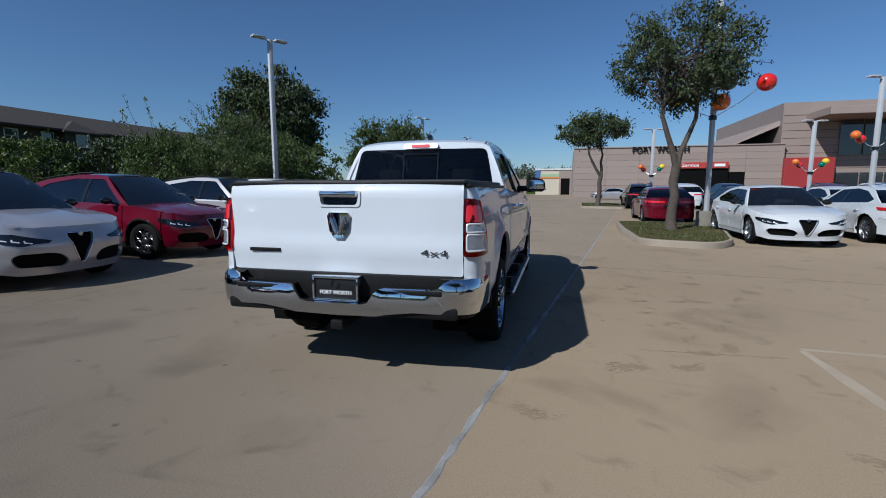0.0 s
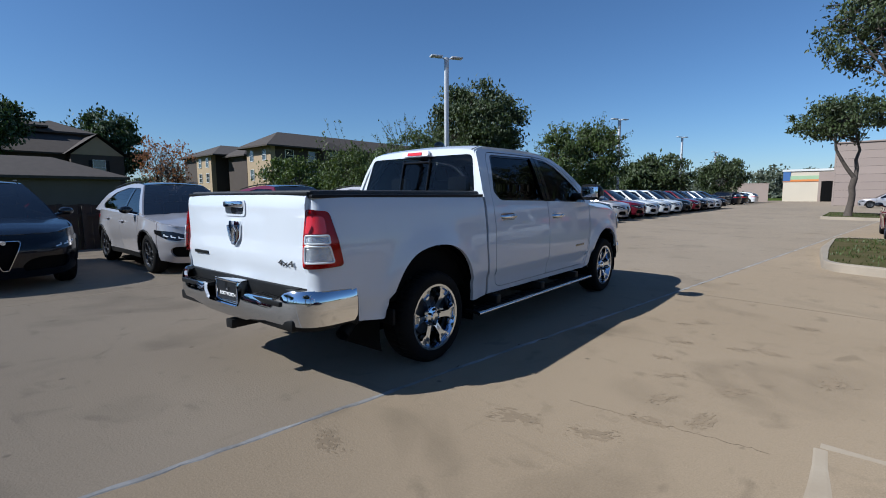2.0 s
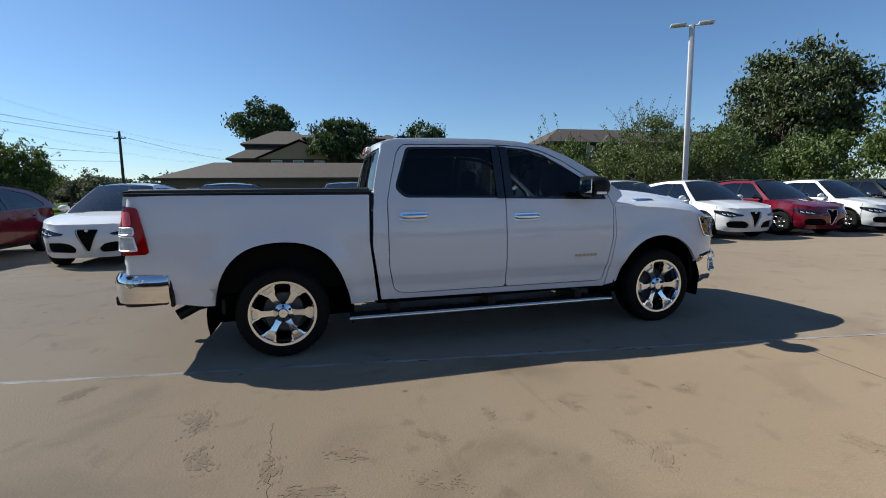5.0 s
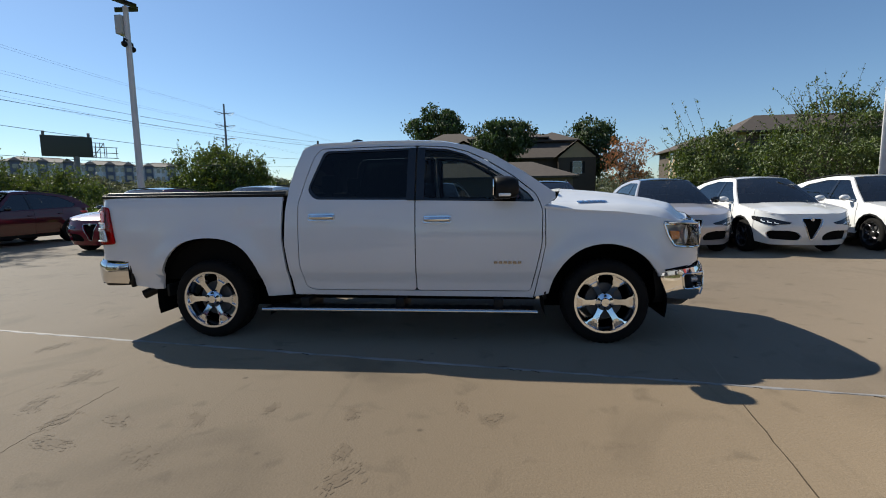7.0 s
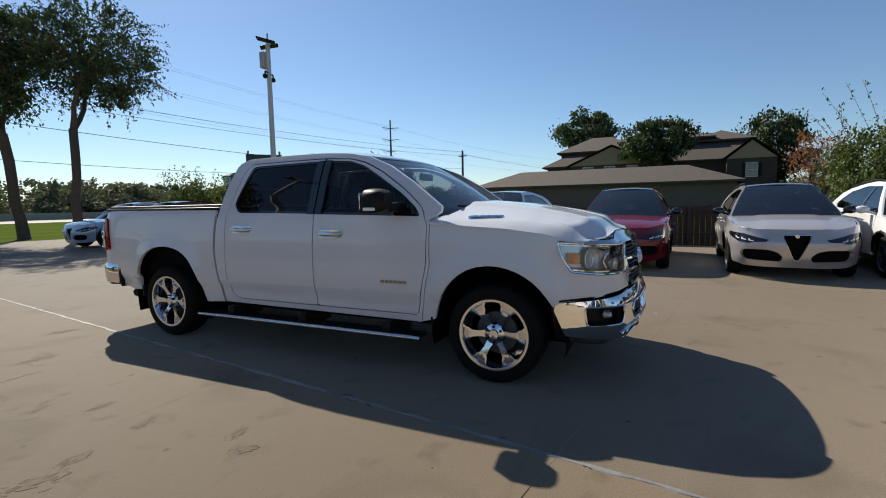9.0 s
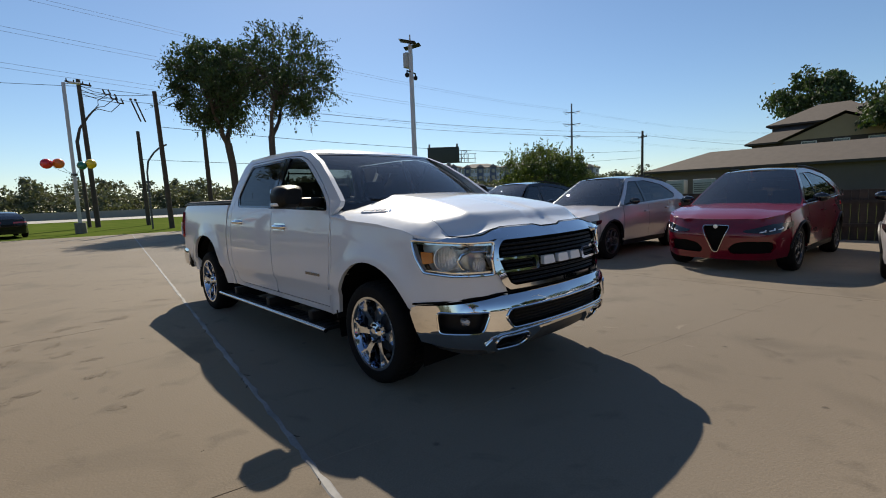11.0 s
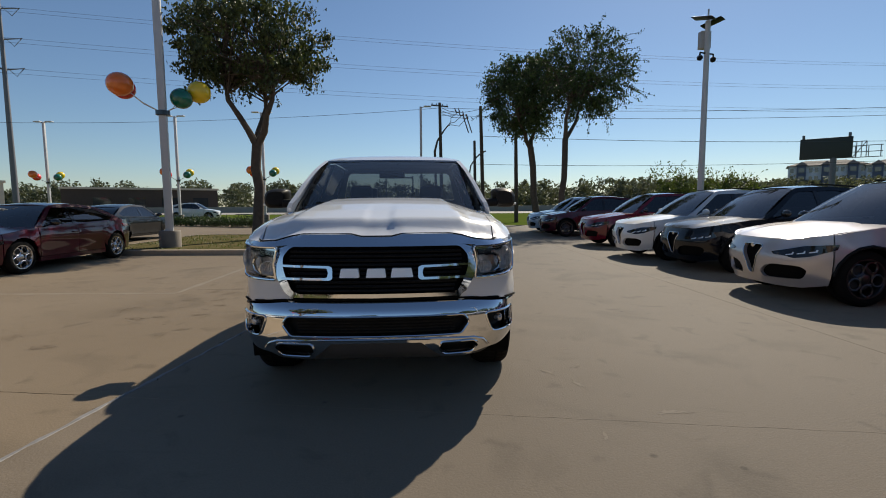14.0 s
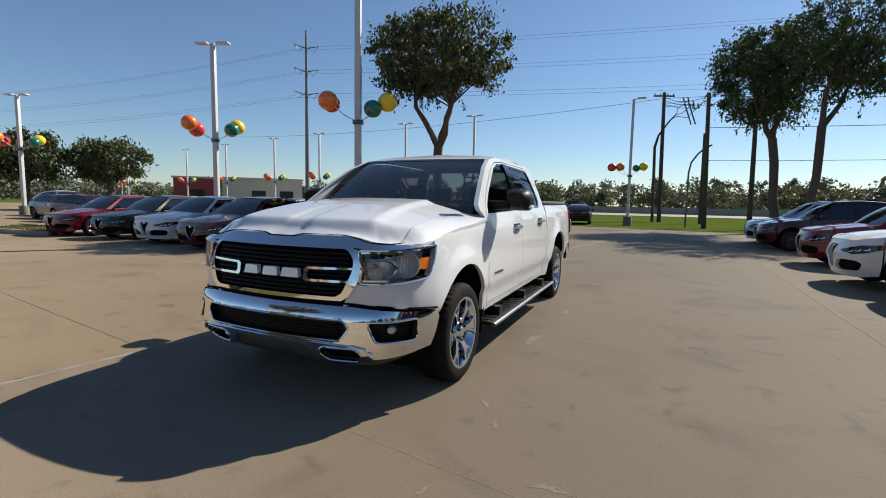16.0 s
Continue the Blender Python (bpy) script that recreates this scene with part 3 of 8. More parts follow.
for nm, o, w, trimx in (("rear_door", rounded(rdoor, 0.03), rwin, (0.075, 0.147)), ("front_door", rounded(fdoor, 0.03), fwin, (0.163, 0.235))):
    bm = sheet(o, side_cab, [w], step=0.055, thick=0.03)
    cl = mirrored(bm)
    bt = bmesh.new()
    cy, cz = sum(p[0] for p in w) / len(w), sum(p[1] for p in w) / len(w)
    inner = [(cy + (y - cy) * (1 - 0.022 / max(0.2, abs(y - cy))), cz + (z - cz) * (1 - 0.02 / max(0.12, abs(z - cz)))) for y, z in w]
    sheet(w, lambda u, v, f=0.0: cab(u, v, f - 0.006), [inner], step=0.05, thick=0.02, bm=bt)
    pil = [(trimx[0], 1.776), (trimx[1], 1.778), (trimx[1], 1.298), (trimx[0], 1.298)]
    sheet(pil, lambda u, v, f=0.0: cab(u, v, f + 0.011), step=0.03, thick=0.012, bm=bt)
    btm = mirrored(bt)
    gl = sheet(w, lambda u, v, f=0.0: cab(u, v, f - 0.014), step=0.06, thick=0)
    glm = mirrored(gl)
    for b, t, g in ((bm, bt, gl), (cl, btm, glm)):
        d = part(nm, b, M_WHITE, TRUCK)
        part("window_trim", t, M_GLOSSBLACK, d, "black window surround")
        part("window_glass", g, M_TINT if nm == "rear_door" else M_FGLASS, d, "tinted door glass")
        doors.append(d)
for y0, y1 in ((0.085, 0.1515), (0.1585, 0.225)):
    pl_ = sheet([(y0, 1.781), (y1, 1.781), (y1, 1.294), (y0, 1.296)], lambda u, v, f=0.0: cab(u, v, f + 0.005), step=0.05, thick=0.012)
    both("door_pillar_cover", pl_, M_BLACK, TRUCK, "gloss black pillar cover")
# handles, chrome, in shallow cups
for d in doors:
    sgn = 1 if sum(v.co.x for v in d.data.vertices) > 0 else -1
    y0, z0 = (-0.845, 1.155) if d.name.startswith("rear") else (0.225, 1.125)
    bm = bmesh.new()
    x = cab(y0 + 0.13, z0).x
    tube(bm, [(x - 0.01, y0 + 0.012, z0), (x + 0.022, y0 + 0.03, z0), (x + 0.03, y0 + 0.08, z0), (x + 0.03, y0 + 0.19, z0), (x + 0.024, y0 + 0.235, z0), (x - 0.01, y0 + 0.25, z0)], [0.016, 0.019, 0.02, 0.02, 0.019, 0.016], 10)
    for v in bm.verts:
        v.co.z = z0 + (v.co.z - z0) * 1.15
        v.co.x *= sgn
    part("door_handle", bm, M_CHROME, d, "chrome door handle")
    bm = bmesh.new()
    sheet(rounded([(y0 + 0.005, z0 - 0.032), (y0 + 0.255, z0 - 0.032), (y0 + 0.255, z0 + 0.032), (y0 + 0.005, z0 + 0.032)], 0.02), lambda u, v, o=0.0: cab(u, v, o + 0.003), step=0.03, thick=0.006, bm=bm)
    if sgn < 0:
        bm = mirrored(bm)
    part("handle_bezel", bm, M_CHROME, d, "chrome handle bezel")
# front fender
fen = T.side([(1.22, 0.42), (1.318, 0.90), (1.312, 1.225), (1.42, 1.215), (1.58, 1.195), (1.94, 1.172), (2.2, 1.135), (2.315, 1.105), (2.315, 1.06), (2.36, 0.95), (2.41, 0.865)])
A0 = 0.53
fen = list(reversed(fen)) + []
fen_out = fen[::-1] + [(T.s(2.41) - 0.3, 0.852), (A0 + 0.06, 0.848), (A0 + 0.0, 0.70), (A0 + 0.06, 0.726), (A0 + 0.25, 0.706), (1.0, 0.678), (T.s(2.33), 0.657)] + T.side([(v.x, v.y) for v in curve([(2.285, 0.61), (2.24, 0.68), (2.15, 0.785), (2.01, 0.868), (1.83, 0.903), (1.64, 0.865), (1.49, 0.755), (1.39, 0.60), (1.34, 0.44)])[0][::5]])
both("front_fender", sheet(fen_out, T, step=0.05, thick=0.03, flip=True), M_WHITE, TRUCK)


# hood and fender tops
def nose_y(x):
    best = min(T.pts, key=lambda p: abs(p.x - abs(x)) + (9 if p.y < 2 else 0))
    return best.y


def lip(ax):
    """Height of the hood's front edge across the nose."""
    return lerp([(0, 1.122), (0.10, 1.122), (0.17, 1.137), (0.50, 1.137), (0.58, 1.125), (0.67, 1.10), (0.80, 1.092), (0.9, 1.085)], ax)


def crease(y):
    return lerp([(1.3, 0.46), (1.75, 0.48), (2.2, 0.53), (2.5, 0.57), (2.7, 0.60)], y)


def hood(x, y, off=0.0):
    """A raised middle between two creases that spread forwards, and lower shoulders beside it."""
    zc = lerp([(1.2, 1.402), (1.45, 1.396), (1.6, 1.385), (1.85, 1.362), (2.05, 1.336), (2.3, 1.292), (2.5, 1.242), (2.62, 1.195), (2.7, 1.155), (2.8, 1.10)], y)
    zo = lerp([(1.2, 1.302), (1.45, 1.294), (1.8, 1.278), (2.05, 1.258), (2.3, 1.220), (2.5, 1.170), (2.62, 1.124), (2.7, 1.098), (2.8, 1.085)], y)
    ax, e = abs(x), crease(y)
    step_ = 0.016 * smoothstep(2.72, 2.3, y)
    out = max(0.0, (ax - e) / (0.79 - e))
    z = zc - 0.012 * (ax / e) ** 2 - step_ * smoothstep(e - 0.01, e + 0.085, ax) - max(0.0, zc - 0.012 - step_ - zo) * out ** 1.05
    z -= 0.009 * smoothstep(0.105, 0.07, ax) * smoothstep(1.9, 2.45, y)
    ye = nose_y(x) - 0.115
    z += (lip(ax) - z) * smoothstep(ye - 0.17, ye, y)
    return Vector((x, y, z + off))


front_edge = [(x, nose_y(x) - 0.105) for x in (-0.78, -0.7, -0.6, -0.45, -0.3, -0.12, 0, 0.12, 0.3, 0.45, 0.6, 0.7, 0.78)]
hood_out = front_edge + [(0.79, 2.40), (0.80, 1.40), (0.70, 1.44), (0.4, 1.52), (0, 1.55), (-0.4, 1.52), (-0.70, 1.44), (-0.80, 1.40), (-0.79, 2.40)]
part("hood", sheet([(x * 0.5 / crease(y), y) for x, y in dense(hood_out, 0.08)], lambda u, y, o=0.0: hood(u * crease(y) / 0.5, y, o), step=0.025, thick=0.03, flip=True), M_WHITE, TRUCK)


ft = [(0.797, 1.30), (0.797, 2.40), (0.79, nose_y(0.79) - 0.07), (0.86, nose_y(0.86) - 0.06)] + [(T(T.s(y), 1.12).x - 0.004, y) for y in (2.42, 2.3, 2.1, 1.9, 1.7, 1.5, 1.30)]


def ftop(x, y, off=0.0):
    edge_x = T(T.s(min(y, 2.45)), 1.12).x
    edge_z = lerp([(1.3, 1.228), (1.42, 1.215), (1.58, 1.195), (1.94, 1.172), (2.2, 1.135), (2.315, 1.105), (2.6, 1.06)], y)
    inner = hood(0.79, y).z
    t = min(1, max(0, (x - 0.79) / max(0.03, edge_x - 0.79)))
    return Vector((x, y, inner + (edge_z - inner) * (t ** 1.6) + off))


both("fender_top", sheet(ft, ftop, step=0.05, thick=0.02, flip=True), M_WHITE, TRUCK)
part("cowl", bx(-0.76, 0.76, 1.20, 1.54, 1.20, 1.275, 0.02), M_BLACK, TRUCK)


# roof, windscreen, rear window
def roof(x, y, off=0.0):
    w = cab(min(max(y, -0.85), 0.6), 1.82).x
    z = lerp([(-0.96, 1.812), (-0.9, 1.838), (-0.8, 1.858), (-0.3, 1.868), (0.1, 1.866), (0.4, 1.848), (0.62, 1.80), (0.72, 1.762)], y)
    t = min(1.0, abs(x) / w)
    return Vector((x, y, z + 0.022 * (1 - t * t) - 0.014 * t ** 8 + off))


rs = [(cab(y, 1.832).x + 0.004, y) for y in (0.60, 0.45, 0.3, 0.0, -0.4, -0.8, -0.945)]
ro = [(-0.3, 0.69), (0, 0.71), (0.3, 0.69)] + rs + [(-x, y) for x, y in reversed(rs)]
part("roof", sheet(ro, roof, step=0.08, thick=0.03, flip=True), M_WHITE, TRUCK)


def screen(u, v, off=0.0):
    """u across, from -1 to 1; v from the cowl (0) up to the roof (1)."""
    w = 0.862 + (0.712 - 0.862) * v
    bow = (0.15 - 0.04 * v) * (1 - u * u)
    y = 1.365 + (0.60 - 1.365) * v + bow
    z = 1.30 - 0.04 * u ** 4 * (1 - v) + (1.795 - 1.30) * v + 0.035 * math.sin(math.pi * v) + off
    return Vector((u * w, y, z))


sq = [(-1, 0), (1, 0), (1, 1), (-1, 1)]
part("windscreen", sheet(sq, screen, step=0.12, thick=0, flip=True), M_WS, TRUCK, "clear windscreen glass")
bm = sheet(sq, lambda u, v, o=0.0: screen(u, v, o + 0.004), [rounded([(-0.955, 0.06), (0.955, 0.06), (0.955, 0.95), (-0.955, 0.95)], 0.05)], step=0.12, thick=0.0)
part("windscreen_frit", bm, M_GLOSSBLACK, TRUCK)


def rearpane(x, z, off=0.0):
    t = abs(x) / 0.8
    return Vector((x, -0.945 - 0.09 * (1.80 - z) / 0.4 - 0.035 * (1 - t * t) - off, z))


bs = [(cab(-0.97, z).x - 0.012, z) for z in (1.20, 1.38, 1.55, 1.68, 1.79)]
back = bs + [(0.3, 1.83), (-0.3, 1.83)] + [(-x, z) for x, z in reversed(bs)]
win = rounded([(-0.785, 1.375), (0.785, 1.375), (0.70, 1.765), (-0.70, 1.765)], 0.06)
part("cab_back", sheet(back, rearpane, [win], step=0.07, thick=0.04), M_WHITE, TRUCK)
part("rear_window", sheet(win, lambda x, z, o=0.0: rearpane(x, z, o - 0.01), step=0.1, thick=0), M_RWIN, TRUCK, "dark tinted sliding rear window")
bm = bmesh.new()
for x in (-0.19, 0.19):
    tube(bm, [rearpane(x, 1.375, 0.002), rearpane(x, 1.735, 0.002)], 0.011, 6)
tube(bm, [rearpane(-0.19, 1.71, 0.002), rearpane(0.19, 1.71, 0.002)], 0.011, 6)
part("slider_frame", bm, M_GLOSSBLACK, TRUCK)
bm = bmesh.new()
sheet(rounded([(-0.19, 1.772), (0.19, 1.772), (0.185, 1.82), (-0.185, 1.82)], 0.02), lambda x, z, o=0.0: rearpane(x, z, o + 0.045), step=0.05, thick=0.03, bm=bm)
lamp = part("third_brake_light", bm, M_REFL, TRUCK, "high brake light, clear and red")
part("red_lens", sheet(rounded([(-0.10, 1.78), (0.10, 1.78), (0.10, 1.812), (-0.10, 1.812)], 0.01), lambda x, z, o=0.0: rearpane(x, z, o + 0.052), step=0.05, thick=0.01), M_REDB, lamp)
for x0, x1 in ((0.675, 0.69), (-0.69, -0.675)):
    part("roof_ditch", sheet([(x0, -0.95), (x1, -0.95), (x1, -0.84), (x0, -0.84)], lambda x, y, o=0.0: roof(x, y, o + 0.003), step=0.1, thick=0.004, flip=True), M_BLACK, TRUCK)
bm = bmesh.new()
ball(bm, (0, -0.62, 1.905), 0.075, 2, (0.35, 1.25, 0.75))
part("shark_fin_antenna", bm, M_GLOSSBLACK, TRUCK)

# tailgate
def gate(x, z, off=0.0):
    y = -2.985 - 0.012 * smoothstep(1.05, 0.95, z) + 0.018 * smoothstep(0.92, 0.80, z) + 0.02 * (x / 0.86) ** 4
    if z > 1.33:
        y += 0.03 * ((z - 1.33) / 0.045) ** 2
    return Vector((x, y - off, z))


cup = rounded([(-0.135, 1.235), (0.135, 1.235), (0.14, 1.325), (-0.14, 1.325)], 0.03)
tg = part("tailgate", sheet(rounded([(-0.858, 0.77), (0.858, 0.77), (0.858, 1.375), (-0.858, 1.375)], 0.02), gate, [cup], step=0.055, thick=0.05), M_WHITE, TRUCK)
part("handle_cup", sheet(cup, lambda x, z, o=0.0: gate(x, z, o - 0.035), step=0.05, thick=0.0), M_GLOSSBLACK, tg)
bm = bmesh.new()
box(bm, -0.137, 0.137, -3.014, -2.965, 1.285, 1.332, 0.014)
part("tailgate_handle", bm, M_CHROME, tg, "chrome tailgate handle")
bm = sheet(rounded([(-0.155, 1.222), (0.155, 1.222), (0.162, 1.338), (-0.162, 1.338)], 0.03), lambda x, z, o=0.0: gate(x, z, o + 0.008), [cup], step=0.05, thick=0.012)
part("handle_bezel", bm, M_WHITE, tg)
# emblem: plain chrome shield
sh = [(-0.07, 1.185), (0.07, 1.185), (0.085, 1.16), (0.07, 1.06), (0.03, 1.01), (-0.03, 1.01), (-0.07, 1.06), (-0.085, 1.16)]
em = part("emblem", sheet(sh, lambda x, z, o=0.0: gate(x, z, o + 0.014 + 0.010 * (1 - (x / 0.085) ** 2)), step=0.03, thick=0.03), M_CHROME, tg, "chrome shield emblem")
bm = bmesh.new()
for s in (1, -1):
    tube(bm, [(s * 0.012, -3.022, 1.035), (s * 0.026, -3.026, 1.09), (s * 0.048, -3.024, 1.15), (s * 0.06, -3.018, 1.11)], [0.008, 0.01, 0.009, 0.005], 6)
part("emblem_relief", bm, M_SATIN, em)
part("model_badge", bx(-0.70, -0.455, -3.004, -2.985, 0.905, 0.93, 0.004), M_BLACK, tg, "dark model badge bar")
text_mesh("4x4", 0.058, 0.002, Matrix.Translation((0.67, -2.999, 0.925)) @ Matrix.Rotation(radians(90), 4, "X"), "badge_lettering", M_BADGE, tg, "chrome four-by-four badge", 1.08, 0.0, 2.0)
# tonneau cover
bm = bmesh.new()
box(bm, -0.865, 0.865, -2.93, -1.075, 1.345, 1.405, 0.02)
ton = part("tonneau_cover", bm, M_TONNEAU, TRUCK, "black vinyl tonneau cover")
for x0, x1, y0, y1, z0, z1 in ((0.835, 0.905, -2.94, -1.07, 1.35, 1.375), (-0.905, -0.835, -2.94, -1.07, 1.35, 1.375), (-0.87, 0.87, -2.955, -2.90, 1.37, 1.392)):
    part("cover_rail", bx(x0, x1, y0, y1, z0, z1, 0.008), M_BLACK, ton)
# tail lights, wrapped round the corner
aL = T.length - 0.858
tl = [(T.s(-2.85), 1.268), (aL, 1.285), (aL, 0.905), (T.s(-2.77), 0.915), (T.s(-2.80), 1.08)]
lensbm = sheet(rounded(tl, 0.03), lambda u, v, o=0.0: bed(u, v, o + 0.022), step=0.04, thick=0.02, flip=True)
backbm = sheet(rounded(tl, 0.03), lambda u, v, o=0.0: bed(u, v, o + 0.004), step=0.05, thick=0, flip=True)
w0, w1 = T.s(-2.845), aL - 0.025
inset = sheet(rounded([(w0 + 0.035, 1.13), (w1 + 0.01, 1.13), (w1 + 0.005, 1.24), (w0 + 0.045, 1.235)], 0.02), lambda u, v, o=0.0: bed(u, v, o + 0.0245), step=0.04, thick=0.006, flip=True)
frames = bmesh.new()
clear = bmesh.new()
for z0, z1 in ((1.065, 1.118), (0.945, 1.05)):
    cell = rounded([(w0 + (0.02 if z0 > 1 else 0.0), z0), (w1, z0), (w1, z1), (w0 + 0.025, z1)], 0.012)
    sheet(cell, lambda u, v, o=0.0: bed(u, v, o + 0.025), step=0.03, thick=0.01, flip=True, bm=clear)
    rim_ = [bed(u, v, 0.027) for u, v in dense(cell, 0.03)]
    tube(frames, rim_ + rim_[:2], 0.0065, 6, cap=False)
for a, b, c, i_, f_ in ((lensbm, backbm, clear, inset, frames), tuple(mirrored(q) for q in (lensbm, backbm, clear, inset, frames))):
    tlamp = part("tail_light", b, M_REDB, TRUCK, "red tail light with clear reversing lamps")
    part("red_lens", a, M_RED, tlamp)
    part("reversing_lamp", c, M_CELL, tlamp, "clear reversing lamp")
    part("brake_lens", i_, M_REDB, tlamp)
    part("lamp_frame", f_, M_REFL, tlamp, "pale frame round the reversing lamp")


# front bumper: chrome shell with openings

def fbump(a, z, off=0.0):
    sgn = 1 if a >= 0 else -1
    p, n = T.at(abs(a))
    o = lerp([(0.34, -0.03), (0.42, 0.04), (0.50, 0.052), (0.63, 0.05), (0.68, 0.042), (0.712, 0.005)], z) + off - 0.03 * smoothstep(0.75, 1.05, abs(a))
    q = p + n * o
    return Vector((sgn * max(q.x, 0), q.y, z))


def ring(bm, poly, fn, r, seg=6):
    pts = [fn(u, v) for u, v in poly]
    tube(bm, pts + pts[:2], r, seg, cap=False)


def sym(poly):
    return [(-a, z) for a, z in reversed(poly)]


bo = [(0.0, 0.712), (0.35, 0.712), (0.60, 0.708), (0.80, 0.69), (1.0, 0.668), (T.s(2.30), 0.65), (T.s(2.285), 0.60), (T.s(2.36), 0.42), (0.98, 0.395), (0.74, 0.375), (0.62, 0.335), (0.42, 0.335), (0.34, 0.40), (0.28, 0.455), (0.0, 0.46)]
bo = bo + [(-a, z) for a, z in reversed(bo[1:-1])]
centre = rounded([(-0.55, 0.628), (0.55, 0.628), (0.585, 0.575), (0.53, 0.502), (-0.53, 0.502), (-0.585, 0.575)], 0.02)
fogR = rounded([(0.69, 0.625), (1.01, 0.625), (0.995, 0.49), (0.74, 0.495)], 0.03)
towR = rounded([(0.40, 0.452), (0.62, 0.452), (0.66, 0.412), (0.63, 0.352), (0.43, 0.352), (0.385, 0.40)], 0.03)
bump = part("front_bumper", sheet(bo, fbump, [centre, fogR, sym(fogR), towR, sym(towR)], step=0.06, thick=0.05, flip=True, edge=0.03), M_CHROME, TRUCK, "chrome front bumper")
bm = bmesh.new()
tube(bm, [T(abs(a), z, 0.004) if a >= 0 else Vector((-1, 1, 1)) * T(-a, z, 0.004) for a, z in [(-1.18, 0.668), (-1.0, 0.685), (-0.8, 0.708), (-0.6, 0.724), (-0.3, 0.728), (0, 0.728), (0.3, 0.728), (0.6, 0.724), (0.8, 0.708), (1.0, 0.685), (1.18, 0.668)]], 0.007, 6)
part("bumper_gap", bm, M_UNDER, bump, "dark gap above the bumper")
part("bumper_gap_filler", sheet([(-1.02, 0.76), (1.02, 0.76), (1.02, 0.64), (-1.02, 0.64)], lambda a, z, o=0.0: T(abs(a), z, o - 0.02) * 1.0 if a >= 0 else Vector((-1, 1, 1)) * T(-a, z, o - 0.02), step=0.08, thick=0, flip=True), M_UNDER, bump)
part("bumper_backing", sheet([(-1.25, 0.66), (1.25, 0.66), (1.2, 0.35), (-1.2, 0.35)], lambda a, z, o=0.0: fbump(a, z, o - 0.075), step=0.09, thick=0, flip=True), M_BLACK, bump)
bm = bmesh.new()
for k in range(5):
    z = 0.525 + 0.02 * k
    tube(bm, [fbump(a, z, -0.035) for a in (-0.5, -0.25, 0, 0.25, 0.5)], 0.006, 5)
part("lower_grille", bm, M_BLACK, bump)
for s in (1, -1):
    bm = bmesh.new()
    c = fbump(s * 0.83, 0.565, -0.03)
    lathe(bm, [(0.001, 0.02), (0.018, 0.016), (0.028, 0.0), (0.031, -0.03)], 20)
    bmesh.ops.transform(bm, matrix=Matrix.Translation(c) @ Matrix.Rotation(radians(90 - s * 22), 4, "Z"), verts=bm.verts)
    part("fog_lamp", bm, M_CELL, bump, "small round fog lamp")
bm = bmesh.new()
for poly in (centre, fogR, sym(fogR), towR, sym(towR)):
    ring(bm, dense(poly, 0.04), lambda u, v: fbump(u, v, 0.002), 0.007)
part("opening_trim", bm, M_CHROME, bump)
bm = bmesh.new()
lipline = [(0.0, 0.482), (0.25, 0.482), (0.40, 0.478), (0.52, 0.472), (0.62, 0.468), (0.68, 0.45), (0.72, 0.41)]
tube(bm, [fbump(a, z, 0.004) for a, z in [(-a, z) for a, z in reversed(lipline[1:])] + lipline], 0.0085, 8)
part("bumper_lip", bm, M_CHROME, bump, "raised chrome lip")
ad = [(0, 0.475), (0.3, 0.47), (0.37, 0.42), (0.44, 0.36), (0.62, 0.35), (0.80, 0.40), (1.0, 0.41), (1.12, 0.41), (1.08, 0.335), (0.7, 0.305), (0, 0.315)]
ad = ad + [(-a, z) for a, z in reversed(ad[1:-1])]
part("air_dam", sheet(ad, lambda a, z, o=0.0: fbump(a, max(z, 0.36), o - 0.03 - (0.06 if z < 0.36 else 0)) + Vector((0, 0, min(0, z - 0.36))), step=0.07, thick=0.03, flip=True), M_GREY, TRUCK, "grey plastic air dam")
# grille surround and bars
def gr(a, z, off=0.0):
    sgn = 1 if a >= 0 else -1
    p, n = T.at(abs(a))
    o = lerp([(0.70, 0.03), (0.85, 0.02), (1.0, -0.005), (1.06, -0.025), (1.12, -0.08), (1.18, -0.145)], z) + off
    q = p + n * o
    return Vector((sgn * max(q.x, 0), q.y, z))


go = [(0.0, 1.086), (0.50, 1.084), (0.58, 1.07), (0.635, 1.05), (0.665, 0.95), (0.625, 0.855), (0.575, 0.775), (0.53, 0.745), (0.0, 0.742)]
go = go + [(-a, z) for a, z in reversed(go[1:-1])]
gi = rounded([(-0.55, 1.062), (0.55, 1.062), (0.60, 1.0), (0.592, 0.92), (0.53, 0.79), (0.49, 0.768), (-0.49, 0.768), (-0.53, 0.79), (-0.592, 0.92), (-0.60, 1.0)], 0.03)
gs = part("grille", sheet(go, gr, [gi], step=0.05, thick=0.06, flip=True, edge=0.03), M_CHROME, TRUCK, "chrome grille surround with black mesh")
part("grille_backing", sheet(gi, lambda a, z, o=0.0: gr(a, z, o - 0.05), step=0.08, thick=0, flip=True), M_UNDER, gs)
for k in range(10):
    z = 0.785 + 0.027 * k
    w = 0.50 + 0.06 * smoothstep(0.78, 0.95, z)
    bm = bmesh.new()
    tube(bm, [gr(-w + 2 * w * i / 10, z, -0.025) for i in range(11)], 0.0085, 6)
    part("grille_slat", bm, M_BLACK, gs)
